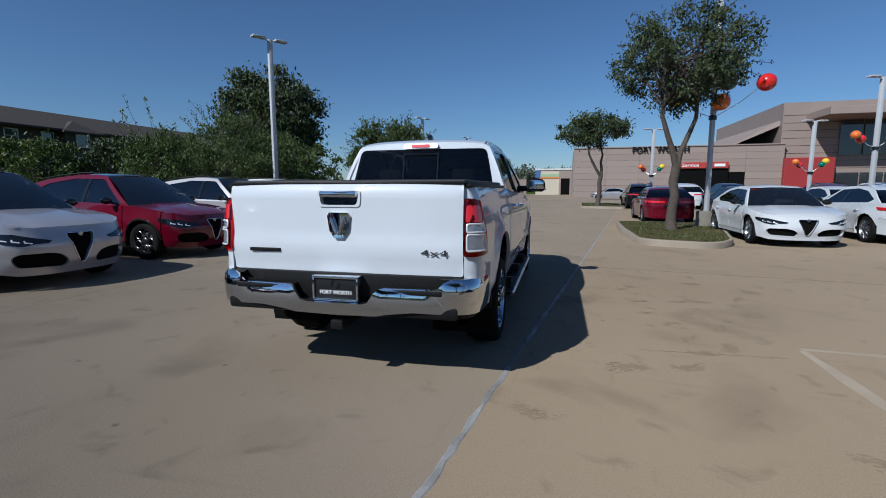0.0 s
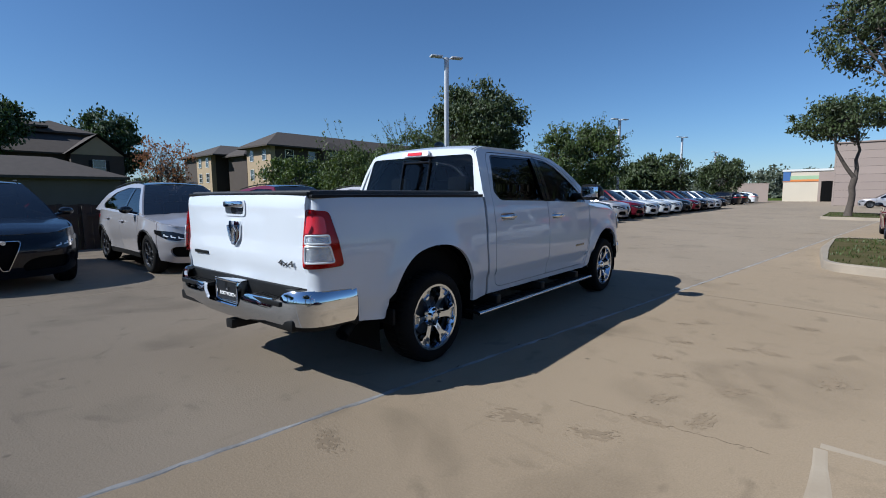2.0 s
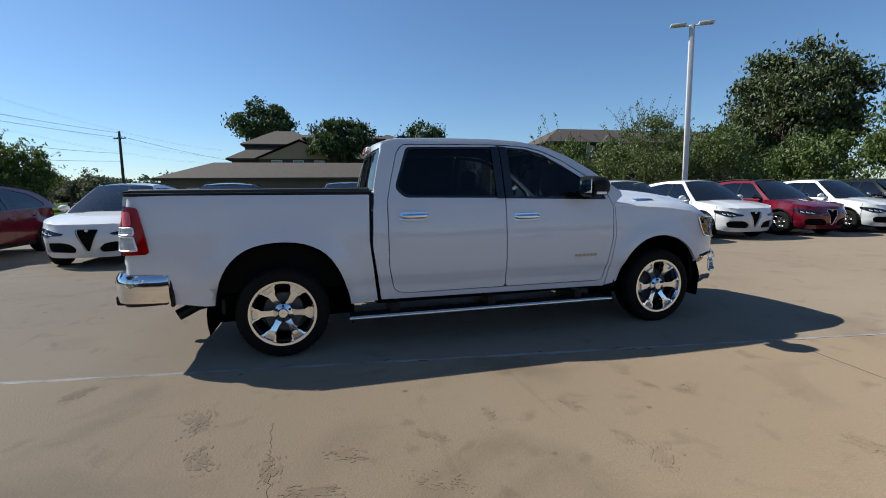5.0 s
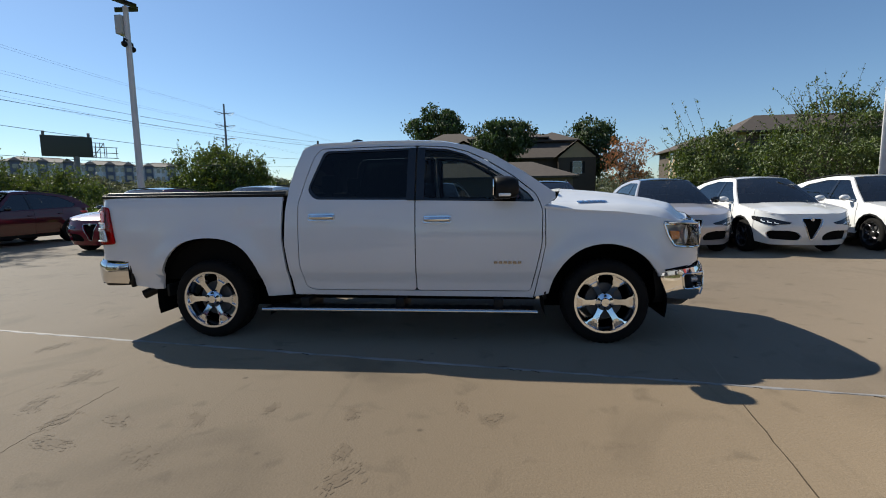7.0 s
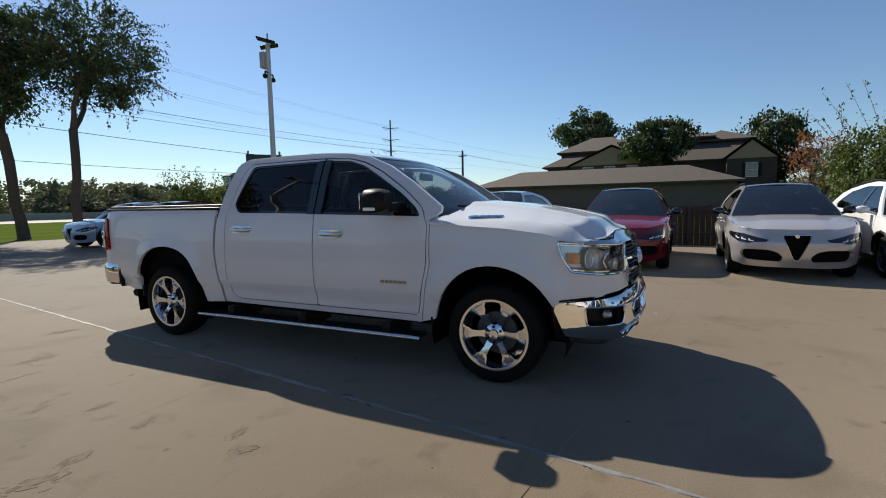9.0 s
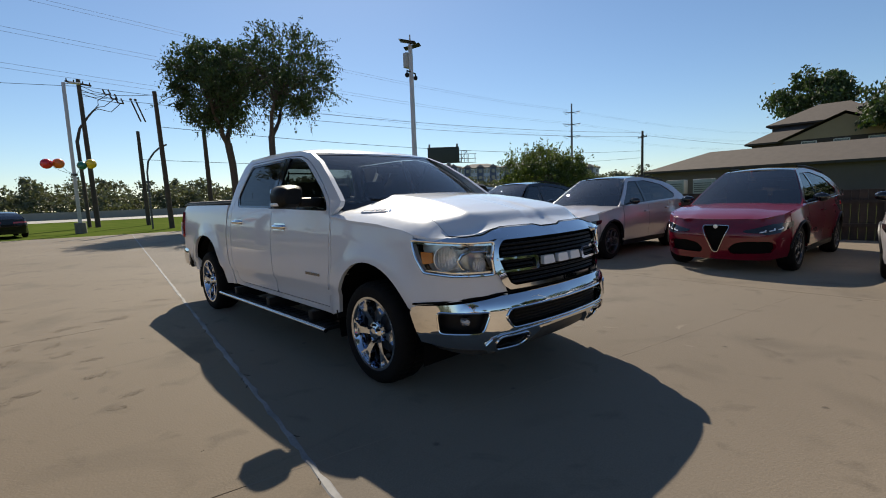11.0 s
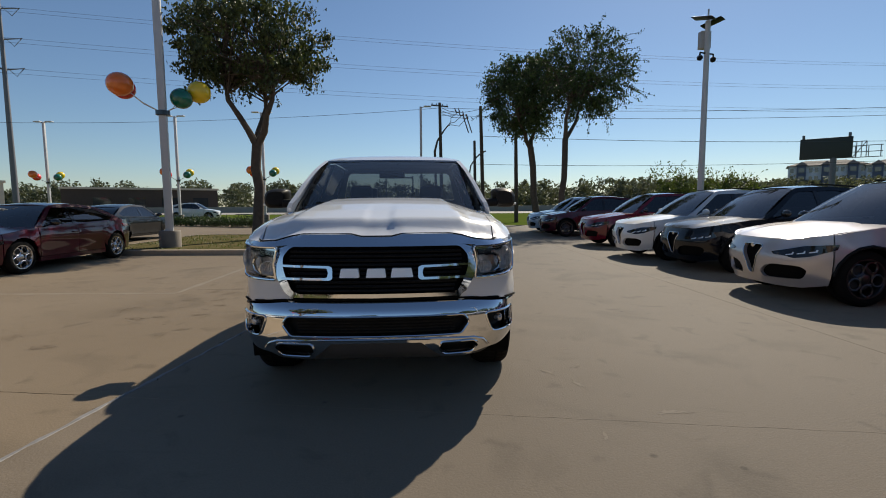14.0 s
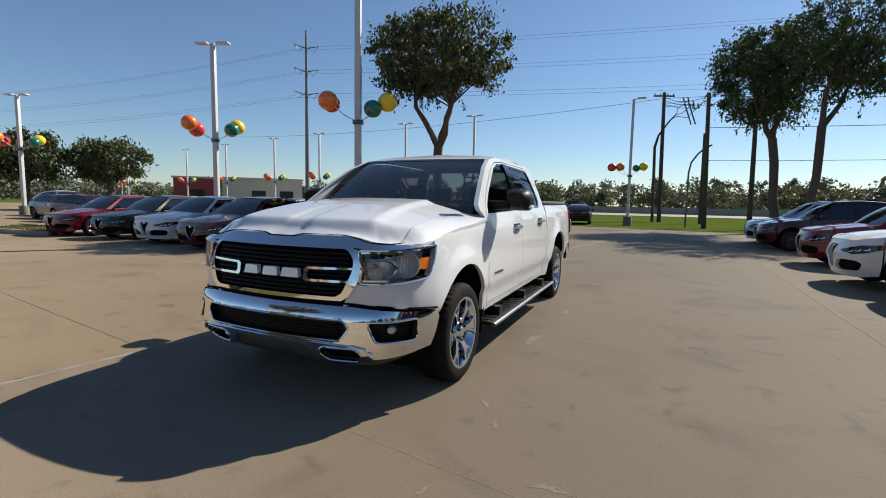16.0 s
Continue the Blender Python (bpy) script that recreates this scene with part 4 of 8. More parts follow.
for s in (1, -1):
    bm = bmesh.new()
    br = rounded([(0.268, 0.934), (0.29, 0.945), (0.612, 0.952), (0.612, 0.938), (0.302, 0.930), (0.293, 0.898), (0.302, 0.871), (0.60, 0.872), (0.595, 0.858), (0.282, 0.855), (0.266, 0.866)], 0.008)
    sheet(br if s > 0 else sym(br), lambda a, z, o=0.0: gr(a, z, o + 0.008), step=0.03, thick=0.035, flip=True, bm=bm)
    part("grille_bar", bm, M_CHROME, gs, "chrome grille bar")
for x in (0.16, -0.005, -0.165):
    w = 0.062 if x > -0.1 else 0.07
    bm = bmesh.new()
    sheet(rounded([(x - w, 0.872), (x + w, 0.872), (x + w * 0.86, 0.928), (x - w * 0.86, 0.928)], 0.006), lambda a, z, o=0.0: gr(a, z, o + 0.012), step=0.03, thick=0.03, flip=True, bm=bm)
    part("grille_block", bm, M_REFL, gs, "plain chrome block on the grille")
# chrome strip along the hood's front edge
bm = bmesh.new()
E_ = T.s(2.33)
hs = [(0, 1.118), (0.10, 1.118), (0.17, 1.133), (0.50, 1.133), (0.59, 1.120), (0.68, 1.094), (0.82, 1.086), (E_, 1.098), (E_ + 0.01, 1.072), (0.82, 1.062), (0.68, 1.062), (0.60, 1.068), (0.5, 1.080), (0, 1.083)]
hs = hs + [(-a, z) for a, z in reversed(hs[1:-1])]
part("hood_strip", sheet(hs, lambda a, z, o=0.0: gr(a, z, o - 0.008 + 0.02 * smoothstep(0.6, 0.75, abs(a))), step=0.035, thick=0.04, flip=True), M_CHROME, TRUCK, "chrome strip along the hood edge")
bm = bmesh.new()
hg = [(0, 1.124), (0.10, 1.124), (0.17, 1.139), (0.50, 1.139), (0.59, 1.126), (0.68, 1.100), (0.82, 1.092), (E_, 1.103)]
tube(bm, [gr(a, z, -0.006 + 0.02 * smoothstep(0.6, 0.75, abs(a)) - 0.006) for a, z in [(-a, z) for a, z in reversed(hg[1:])] + hg], 0.0045, 6)
part("hood_gap", bm, M_UNDER, TRUCK, "dark gap below the hood edge")
# headlights
hl = rounded([(0.635, 1.058), (0.80, 1.058), (T.s(2.305), 1.078), (T.s(2.34), 0.97), (T.s(2.40), 0.875), (0.90, 0.855), (0.64, 0.852), (0.655, 0.95)], 0.02)
def bowl(bm, a, z, r, sink):
    """A reflector bowl that looks out along the plan curve's normal, turned somewhat forward."""
    b2 = bmesh.new()
    lathe(b2, [(0.004, -0.03), (0.02, -0.03), (r * 0.55, -0.022), (r * 0.85, -0.004), (r, 0.018), (r * 1.06, 0.016)], 28)
    for k in range(-3, 4):
        y = k * r * 0.26
        h = math.sqrt(max(0.0, (r * 0.9) ** 2 - y * y))
        tube(b2, [(-0.012 + 0.02 * (y / r) ** 2, y, -h), (-0.022 + 0.02 * (y / r) ** 2, y, 0), (-0.012 + 0.02 * (y / r) ** 2, y, h)], 0.0035, 5)
    n = T.at(a)[1]
    d = Vector((n.x * 0.6, n.y + 0.4, 0)).normalized()
    bmesh.ops.transform(b2, matrix=Matrix.Translation(T(a, z, sink)) @ Matrix.Rotation(math.atan2(d.y, d.x), 4, "Z"), verts=b2.verts)
    me = bpy.data.meshes.new("tmp")
    b2.to_mesh(me)
    b2.free()
    bm.from_mesh(me)
    bpy.data.meshes.remove(me)


def lampbody(parent):
    face = lambda off: (lambda a, z, o=0.0: T(a, z, o + off - 0.05 * max(0, z - 1.0)))
    lens = sheet(hl, face(0.010), step=0.05, thick=0, flip=True)
    back = sheet(hl, face(-0.095), step=0.06, thick=0, flip=True)
    frame_ = bmesh.new()
    rim_ = [face(0.008)(a, z) for a, z in dense(hl, 0.03)]
    tube(frame_, rim_ + rim_[:2], 0.009, 8, cap=False)
    sheet(rounded([(0.64, 1.06), (T.s(2.31), 1.08), (T.s(2.315), 1.058), (0.645, 1.036)], 0.006), face(0.006), step=0.04, thick=0.03, flip=True, bm=frame_)
    sheet(rounded([(0.645, 0.874), (0.90, 0.876), (T.s(2.40), 0.893), (T.s(2.40), 0.876), (0.90, 0.857), (0.64, 0.853)], 0.004), face(-0.004), step=0.04, thick=0.03, flip=True, bm=frame_)
    big, small, divider, slot, amber = (bmesh.new() for _ in range(5))
    bowl(big, 0.955, 0.962, 0.078, -0.035)
    bowl(small, 0.735, 0.915, 0.047, -0.035)
    tube(divider, [face(-0.012)(a, z) for a, z in ((0.672, 0.998), (0.80, 1.0), (0.845, 0.985), (0.872, 0.945), (0.845, 0.90), (0.80, 0.882))], [0.007, 0.010, 0.012, 0.012, 0.010, 0.007], 8)
    tube(divider, [face(-0.014)(a, z) for a, z in ((0.80, 1.028), (0.86, 1.022), (0.915, 1.035))], 0.009, 6)
    sheet(rounded([(0.672, 1.034), (0.805, 1.036), (0.79, 1.008), (0.675, 1.006)], 0.008), face(-0.016), step=0.03, thick=0.01, flip=True, bm=slot)
    sheet(rounded([(T.s(2.37), 1.005), (T.s(2.455), 1.0), (T.s(2.46), 0.935), (T.s(2.385), 0.925)], 0.01), face(-0.008), step=0.04, thick=0.02, flip=True, bm=amber)
    for f in (lambda b: b, mirrored):
        h = part("headlight", f(back.copy()), M_LAMPBACK, parent, "clear headlight with chrome frame and amber marker")
        part("headlight_lens", f(lens.copy()), M_LENS, h).visible_shadow = False
        part("headlight_frame", f(frame_.copy()), M_CHROME, h)
        part("lamp_divider", f(divider.copy()), M_CHROME, h)
        part("low_beam_bowl", f(big.copy()), M_FACET, h, "ribbed bright reflector")
        part("high_beam_bowl", f(small.copy()), M_FACET, h, "small bright reflector")
        part("lamp_slot", f(slot.copy()), M_GLOSSBLACK, h)
        part("amber_marker", f(amber.copy()), M_AMBER, h, "amber side marker")


lampbody(TRUCK)
# fender badges and door badges
def crown(x, y, off=0.0):
    """The top surface of hood and fender as one."""
    ax = abs(x)
    v = hood(ax, y) if ax < 0.79 else ftop(ax, y)
    return Vector((math.copysign(v.x + 0.45 * off, x), v.y, v.z + 0.89 * off))


for s in (1, -1):
    spot = lambda u, v, o=0.0: crown(s * (0.862 - 0.055 * u / 0.27 - v), 1.605 + u, o + 0.006)
    turn = s > 0
    vb = part("hood_badge", sheet(rounded([(0.0, -0.004), (0.235, -0.01), (0.27, 0.02), (0.25, 0.062), (0.0, 0.066), (-0.012, 0.03)], 0.015), spot, step=0.03, thick=0.012, flip=not turn), M_CHROME, TRUCK, "chrome hood side badge")
    part("badge_field", sheet(rounded([(0.012, 0.004), (0.232, 0.0), (0.255, 0.022), (0.242, 0.053), (0.012, 0.057)], 0.01), lambda u, v, o=0.0: spot(u, v, o + 0.002), step=0.03, thick=0.001, flip=not turn), M_BLUE, vb)
    p0, px, pz = spot(0.125, 0.029, 0.004), spot(0.125, 0.06, 0.004), spot(0.155, 0.029, 0.004)
    ux = (pz - p0).normalized() * (s if s > 0 else -1)
    up = (px - p0).normalized()
    nn = ux.cross(up)
    fr_ = Matrix(((ux.x, up.x, nn.x, p0.x), (ux.y, up.y, nn.y, p0.y), (ux.z, up.z, nn.z, p0.z), (0, 0, 0, 1)))
    for k, ch in enumerate("1500"):
        text_mesh(ch, 0.055, 0.001, fr_ @ Matrix.Translation((-0.078 + 0.052 * k, 0, 0)), "badge_digit", M_CHROME, vb, "", 1.0, 0.0012, 1.35)
    for k in range(6):
        bm = bmesh.new()
        sheet(rounded([(0.86 + 0.042 * k, 0.725), (0.893 + 0.042 * k, 0.725), (0.891 + 0.042 * k, 0.748), (0.862 + 0.042 * k, 0.748)], 0.004), lambda u, v, o=0.0: cab(u, v, o + 0.006), step=0.03, thick=0.006, bm=bm)
        part("door_badge", bm if s > 0 else mirrored(bm), M_BADGE, TRUCK, "plain chrome door badge block")
# rear bumper: one chrome shell wrapped round both corners
RB = Body([(0, -3.125), (0.40, -3.118), (0.70, -3.095), (0.84, -3.065), (0.925, -3.01), (0.968, -2.93), (0.982, -2.82), (0.985, -2.66)], [(0, 0)])


def rb(a, z, off=0.0):
    sgn = 1 if a >= 0 else -1
    p, n = RB.at(abs(a))
    bulge = lerp([(0.48, -0.035), (0.53, -0.012), (0.60, 0.0), (0.68, 0.0), (0.73, -0.006), (0.755, -0.018), (0.77, -0.04)], z)
    if abs(a) < 0.66:
        bulge -= 0.016 * smoothstep(0.66, 0.70, z)
    q = p - n * (bulge + off)
    return Vector((sgn * max(q.x, 0), q.y, z))


LB = RB.length
half = [(0.0, 0.588), (0.20, 0.588), (0.245, 0.60), (0.285, 0.66), (0.315, 0.692), (0.36, 0.70), (0.68, 0.70), (0.72, 0.712), (0.76, 0.748), (0.80, 0.762), (LB - 0.03, 0.77), (LB, 0.745), (LB, 0.56), (LB - 0.02, 0.53), (0.95, 0.535), (0.55, 0.545), (0.38, 0.525), (0.30, 0.505), (0.0, 0.50)]
rbo = half + [(-a, z) for a, z in reversed(half[1:-1])]
rbp = part("rear_bumper", sheet(rbo, rb, step=0.05, thick=0.022, flip=False, edge=0.025), M_CHROME, TRUCK, "chrome rear bumper with black step pads")
for s in (1, -1):
    cap_ = [(0.72, -3.05), (0.84, -3.03), (0.90, -2.98), (0.935, -2.92), (0.945, -2.68), (0.80, -2.68), (0.74, -2.98)]
    part("bumper_cap", sheet([(s * x, y) for x, y in cap_], lambda x, y, o=0.0: Vector((x, y, 0.764 + o)), step=0.08, thick=0.01, flip=s > 0), M_BLACK, rbp)
    part("end_trim", bx(*sorted((s * 0.90, s * 0.968)), -2.662, -2.635, 0.49, 0.758, 0.012), M_BLACK, rbp)
    pad = part("step_pad", bx(*sorted((s * 0.325, s * 0.745)), -3.105, -2.96, 0.66, 0.694, 0.008), M_BLACK, rbp, "black tread pad on the bumper")
    for k in range(9):
        for j in range(3):
            part("tread_stud", bx(*sorted((s * (0.36 + 0.04 * k), s * (0.38 + 0.04 * k))), -3.085 + 0.035 * j, -3.065 + 0.035 * j, 0.694, 0.698, 0.0), M_BLACK, pad)
    vl = [(0.36, 0.555), (0.60, 0.555), (0.95, 0.545), (LB - 0.03, 0.55), (LB - 0.03, 0.51), (0.95, 0.498), (0.42, 0.505)]
    part("bumper_valance", sheet([(s * a, z) for a, z in vl], lambda a, z, o=0.0: rb(a, z, o - 0.02), step=0.08, thick=0.04, flip=s < 0), M_BLACK, rbp)
part("bumper_lower", bx(-0.84, 0.84, -3.08, -2.85, 0.50, 0.585, 0.02), M_BLACK, rbp)
part("bumper_upper", bx(-0.80, 0.80, -3.0, -2.90, 0.58, 0.772, 0.01), M_BLACK, rbp)
pl = part("licence_plate", bx(-0.155, 0.155, -3.075, -3.06, 0.595, 0.75, 0.006), M_PLATE, TRUCK, "dark dealer plate in a chrome frame")
bm = bmesh.new()
for x0, x1, z0, z1 in ((-0.168, 0.168, 0.744, 0.762), (-0.168, 0.168, 0.575, 0.608), (-0.168, -0.152, 0.58, 0.76), (0.152, 0.168, 0.58, 0.76)):
    box(bm, x0, x1, -3.088, -3.0, z0, z1, 0.004)
part("plate_frame", bm, M_CHROME, pl, "chrome plate frame")
bm = bmesh.new()
lathe(bm, [(0.03, -0.002), (0.03, 0.004), (0.022, 0.004), (0.022, -0.002)], 20)
bmesh.ops.transform(bm, matrix=Matrix.Translation((0, -3.077, 0.705)) @ Matrix.Rotation(radians(90), 4, "Z"), verts=bm.verts)
part("plate_roundel", bm, M_SATIN, pl)
text_mesh("FORT WORTH", 0.036, 0.001, Matrix.Translation((0, -3.0765, 0.648)) @ Matrix.Rotation(radians(90), 4, "X"), "plate_lettering", M_WHITEMARK, pl, "white plate lettering", 1.0, 0.0006, 1.0)
bm = bmesh.new()
box(bm, -0.045, 0.045, -3.08, -2.7, 0.39, 0.455, 0.006)
part("tow_hitch", bm, M_BLACK, TRUCK)
bm = bmesh.new()
tube(bm, [(0.70, -2.38, 0.47), (0.74, -2.52, 0.45), (0.80, -2.66, 0.385)], 0.046, 14, cap=False)
tube(bm, [(0.80, -2.655, 0.387), (0.74, -2.52, 0.45)], 0.041, 14, cap=False)
part("exhaust_tip", bm, M_BLACK, TRUCK)
# underbody, frame rails, axles
bm = bmesh.new()
box(bm, -0.80, 0.80, -1.05, 1.25, 0.36, 0.46, 0.02)
box(bm, -0.45, 0.45, 1.2, 2.6, 0.33, 0.9, 0.02)
box(bm, -0.46, -0.36, -2.55, -1.0, 0.40, 0.52)
box(bm, 0.36, 0.46, -2.55, -1.0, 0.40, 0.52)
for y in (1.836, -1.836):
    tube(bm, [(-0.8, y, 0.37), (0.8, y, 0.37)], 0.05, 10)
ball(bm, (0, -1.836, 0.36), 0.16, 2)
part("chassis", bm, M_UNDER, TRUCK)
for s in (1, -1):
    for y0, y1 in ((-2.30, -2.275), (1.30, 1.325)):
        part("mud_flap", bx(*sorted((s * 0.70, s * 0.95)), y0, y1, 0.40, 0.52, 0.006), M_BLACK, TRUCK)
# running boards
for s in (1, -1):
    st = part("side_step", bx(*sorted((s * 0.84, s * 1.02)), -1.28, 1.22, 0.285, 0.315, 0.008), M_BLACK, TRUCK, "black running board with chrome edge")
    bm = bmesh.new()
    tube(bm, [(s * 1.02, -1.30, 0.30), (s * 1.025, -1.2, 0.302), (s * 1.025, 1.15, 0.302), (s * 1.02, 1.24, 0.298)], 0.019, 10)
    part("step_edge", bm, M_SATIN, st, "bright metal step edge")
    for k in range(24):
        part("tread_rib", bx(*sorted((s * 0.86, s * 0.98)), -1.2 + k * 0.1, -1.14 + k * 0.1, 0.315, 0.3205, 0.0), M_BLACK, st)
    for y in (-0.9, 0.0, 0.9):
        part("step_bracket", bx(*sorted((s * 0.6, s * 0.98)), y - 0.04, y + 0.04, 0.27, 0.40, 0.01), M_BLACK, st)


# wheels
def wheel(parent, m, R=0.378, rr=0.268, w=0.27, style="truck", rim=None):
    """Outer face at local +x."""
    t = bmesh.new()
    h = w / 2
    prof = [(rr - 0.004, h - 0.015), (rr + 0.01, h), (rr + 0.045, h + 0.006), (R - 0.03, h - 0.004), (R - 0.008, h - 0.028), (R, h - 0.06), (R, h - 0.10), (R - 0.009, h - 0.102), (R - 0.009, h - 0.112), (R, h - 0.114), (R, -h + 0.06), (R - 0.03, -h), (rr, -h + 0.02)]
    seg = 132 if style == "truck" else 48
    lathe(t, prof, seg)
    if style == "truck":
        # tread grooves across the running surface
        for q, v in enumerate(t.verts):
            k, i = divmod(q, len(prof))
            if (k + i // 8) % 3 == 0 and 4 <= i <= 10:
                f = 1 - (0.009 if i > 4 else 0.005) / R
                v.co.y, v.co.z = v.co.y * f, v.co.z * f
    ty = part("tyre", t, M_RUBBER, parent, "black tyre", angle=35)
    ty.matrix_local = m
    b = bmesh.new()
    lathe(b, [(rr, h - 0.012), (rr + 0.004, h - 0.004), (rr - 0.014, h - 0.006), (rr - 0.03, h - 0.035), (rr - 0.05, h - 0.12), (rr - 0.055, -h + 0.03)], 56)
    spokes, dark = bmesh.new(), [bmesh.new() for _ in range(6 if style == "truck" else 0)]
    if style == "truck":
        for k in range(6):
            rm = Matrix.Rotation(2 * math.pi * k / 6, 4, "X")
            out = [(0.05, -0.028), (0.12, -0.022), (0.174, -0.027), (0.196, -0.044), (0.224, -0.054), (0.246, -0.086), (0.247, -0.110), (rr - 0.012, -0.122), (rr - 0.004, 0.0), (rr - 0.012, 0.122), (0.247, 0.110), (0.246, 0.086), (0.224, 0.054), (0.196, 0.044), (0.174, 0.027), (0.12, 0.022), (0.05, 0.028)]
            pocket = rounded([(0.200, -0.032), (0.224, -0.043), (0.244, -0.045), (0.249, 0.0), (0.244, 0.045), (0.224, 0.043), (0.200, 0.032)], 0.006)
            sheet(out, lambda r, y, o=0.0: rm @ Vector((h - 0.006 - 0.055 * ((rr - r) / rr) ** 1.3 - 0.9 * y * y + o, y, r)), [pocket], step=0.035, thick=0.045, bm=spokes, edge=0.03)
            sheet(pocket, lambda r, y, o=0.0: rm @ Vector((h - 0.03, y, r)), step=0.05, thick=0, bm=dark[k])
        lathe(spokes, [(0.002, h - 0.012), (0.035, h - 0.014), (0.042, h - 0.024), (0.075, h - 0.035), (0.085, h - 0.06)], 28)
    else:
        for k in range(5):
            rm = Matrix.Rotation(2 * math.pi * k / 5, 4, "X")
            c = rm @ Vector((h - 0.02, 0, 0.155))
            rg, tb = 14, 0.075
            pts = []
            for j in range(rg + 1):
                an = 2 * math.pi * j / rg
                pts.append(rm @ Vector((h - 0.025, tb * math.sin(an), 0.155 + tb * math.cos(an))))
            tube(spokes, pts, 0.014, 6, cap=False)
            tube(spokes, [rm @ Vector((h - 0.03, 0, 0.22)), rm @ Vector((h - 0.02, 0, rr - 0.005))], 0.02, 6)
            tube(spokes, [rm @ Vector((h - 0.03, 0.05, 0.12)), rm @ Vector((h - 0.035, 0.075, 0.05))], 0.016, 6)
        lathe(spokes, [(0.002, h - 0.02), (0.04, h - 0.02), (0.07, h - 0.035), (0.09, h - 0.06)], 24)
    part("rim", b, rim or M_RIM, ty, "bright alloy rim")
    part("spokes", spokes, rim or M_RIM, ty, "bright alloy spokes", angle=30)
    if style == "truck":
        for pk_ in dark:
            part("spoke_pocket", pk_, M_SATIN, ty)
    n_ = 6 if style == "truck" else 5
    lug = None
    for k in range(n_ if style == "truck" else 0):
        an = 2 * math.pi * (k + 0.5) / n_
        if lug is None:
            b3 = bmesh.new()
            lathe(b3, [(0.001, 0.022), (0.009, 0.02), (0.011, 0.0)], 6)
            lug = part("lug_nut", b3, M_BLACK, ty)
            o = lug
        else:
            o = new("lug_nut", lug.data)
            o.parent = ty
        o.location = (h - 0.03, 0.062 * math.sin(an), 0.062 * math.cos(an))
    disc = bmesh.new()
    lathe(disc, [(0.05, 0.03), (0.16, 0.03), (0.165, 0.02), (0.165, 0.0), (0.05, 0.0)], 36)
    part("brake_disc", disc, M_GREY, ty)
    return ty


for x, rz in ((0.845, 0), (-0.845, 180)):
    for y in (1.836, -1.836):
        wheel(TRUCK, pose(x, y, 0.376, 0, 0, rz) @ pose(0, 0, 0, 17 * y))
# mirrors
M_SILVER = mat("mirror_silver", (0.8, 0.8, 0.82), 0.02, 1.0)
for s in (1, -1):
    bm = bmesh.new()
    head = [(0.0, 0.155), (0.10, 0.165), (0.20, 0.150), (0.235, 0.10), (0.23, 0.03), (0.20, 0.0), (0.06, 0.0), (0.0, 0.03)]
    rings = []
    for yy, k in ((0.86, 0.93), (0.87, 1.0), (0.96, 1.0), (1.01, 0.90), (1.045, 0.66)):
        rings.append([bm.verts.new((s * (1.13 + (x - 0.11) * k), yy + 0.02 * (x / 0.23), 1.40 + (z - 0.085) * k * 1.18)) for x, z in rounded(head, 0.03)])
    for a, b in zip(rings, rings[1:]):
        for k in range(len(a)):
            bm.faces.new((a[k], a[(k + 1) % len(a)], b[(k + 1) % len(b)], b[k]))
    bm.faces.new(rings[-1])
    bm.faces.new(list(reversed(rings[0])))
    bmesh.ops.recalc_face_normals(bm, faces=bm.faces[:])
    mi = part("door_mirror", bm, M_BLACK, TRUCK, "black door mirror with clear lamp")
    bm = bmesh.new()
    box(bm, *sorted((s * 0.85, s * 1.07)), 0.94, 1.06, 1.305, 1.385, 0.025)
    part("mirror_arm", bm, M_BLACK, mi)
    part("mirror_glass", bx(*sorted((s * 1.04, s * 1.235)), 0.852, 0.862, 1.335, 1.46, 0.003), M_SILVER, mi, "silver mirror glass")
    part("mirror_lamp", bx(*sorted((s * 1.13, s * 1.262)), 0.90, 1.0, 1.322, 1.348, 0.008), M_REFL, mi, "clear mirror indicator")
# wipers
for x0 in (-0.62, 0.05):
    bm = bmesh.new()
    tube(bm, [(x0, 1.50, 1.30), (x0 + 0.22, 1.49, 1.335), (x0 + 0.60, 1.44, 1.345)], 0.011, 6)
    part("wiper", bm, M_BLACK, TRUCK)
# interior
inn = [("cab_floor", bx(-0.8, 0.8, -0.9, 1.2, 0.46, 0.55)), ("dashboard", bx(-0.78, 0.78, 0.88, 1.30, 0.75, 1.235, 0.06))]
for nm, b in inn:
    part(nm, b, M_CLOTH, TRUCK)
for x in (-0.42, 0.42):
    for y in (0.05, -0.72):
        bm = bmesh.new()
        box(bm, x - 0.26, x + 0.26, y, y + 0.5, 0.6, 0.82, 0.06)
        box(bm, x - 0.25, x + 0.25, y - 0.13, y + 0.04, 0.8, 1.34, 0.06, )
        box(bm, x - 0.13, x + 0.13, y - 0.14, y - 0.04, 1.37, 1.56, 0.04)
        tube(bm, [(x - 0.06, y - 0.09, 1.30), (x - 0.06, y - 0.09, 1.40)], 0.008, 6)
        part("seat", bm, M_CLOTH, TRUCK)
bm = bmesh.new()
pts = [(-0.42 + 0.18 * math.sin(a), 0.72 + 0.07 * math.cos(a), 1.13 + 0.165 * math.cos(a)) for a in (2 * math.pi * k / 24 for k in range(25))]
tube(bm, pts, 0.016, 8, cap=False)
tube(bm, [(-0.42, 0.72, 1.13), (-0.42, 0.92, 1.08)], 0.05, 8)
box(bm, -0.57, -0.27, 0.715, 0.735, 1.10, 1.15)
part("steering_wheel", bm, M_BLACK, TRUCK)
part("rear_view_mirror", bx(-0.13, 0.13, 0.80, 0.83, 1.60, 1.67, 0.012), M_BLACK, TRUCK)


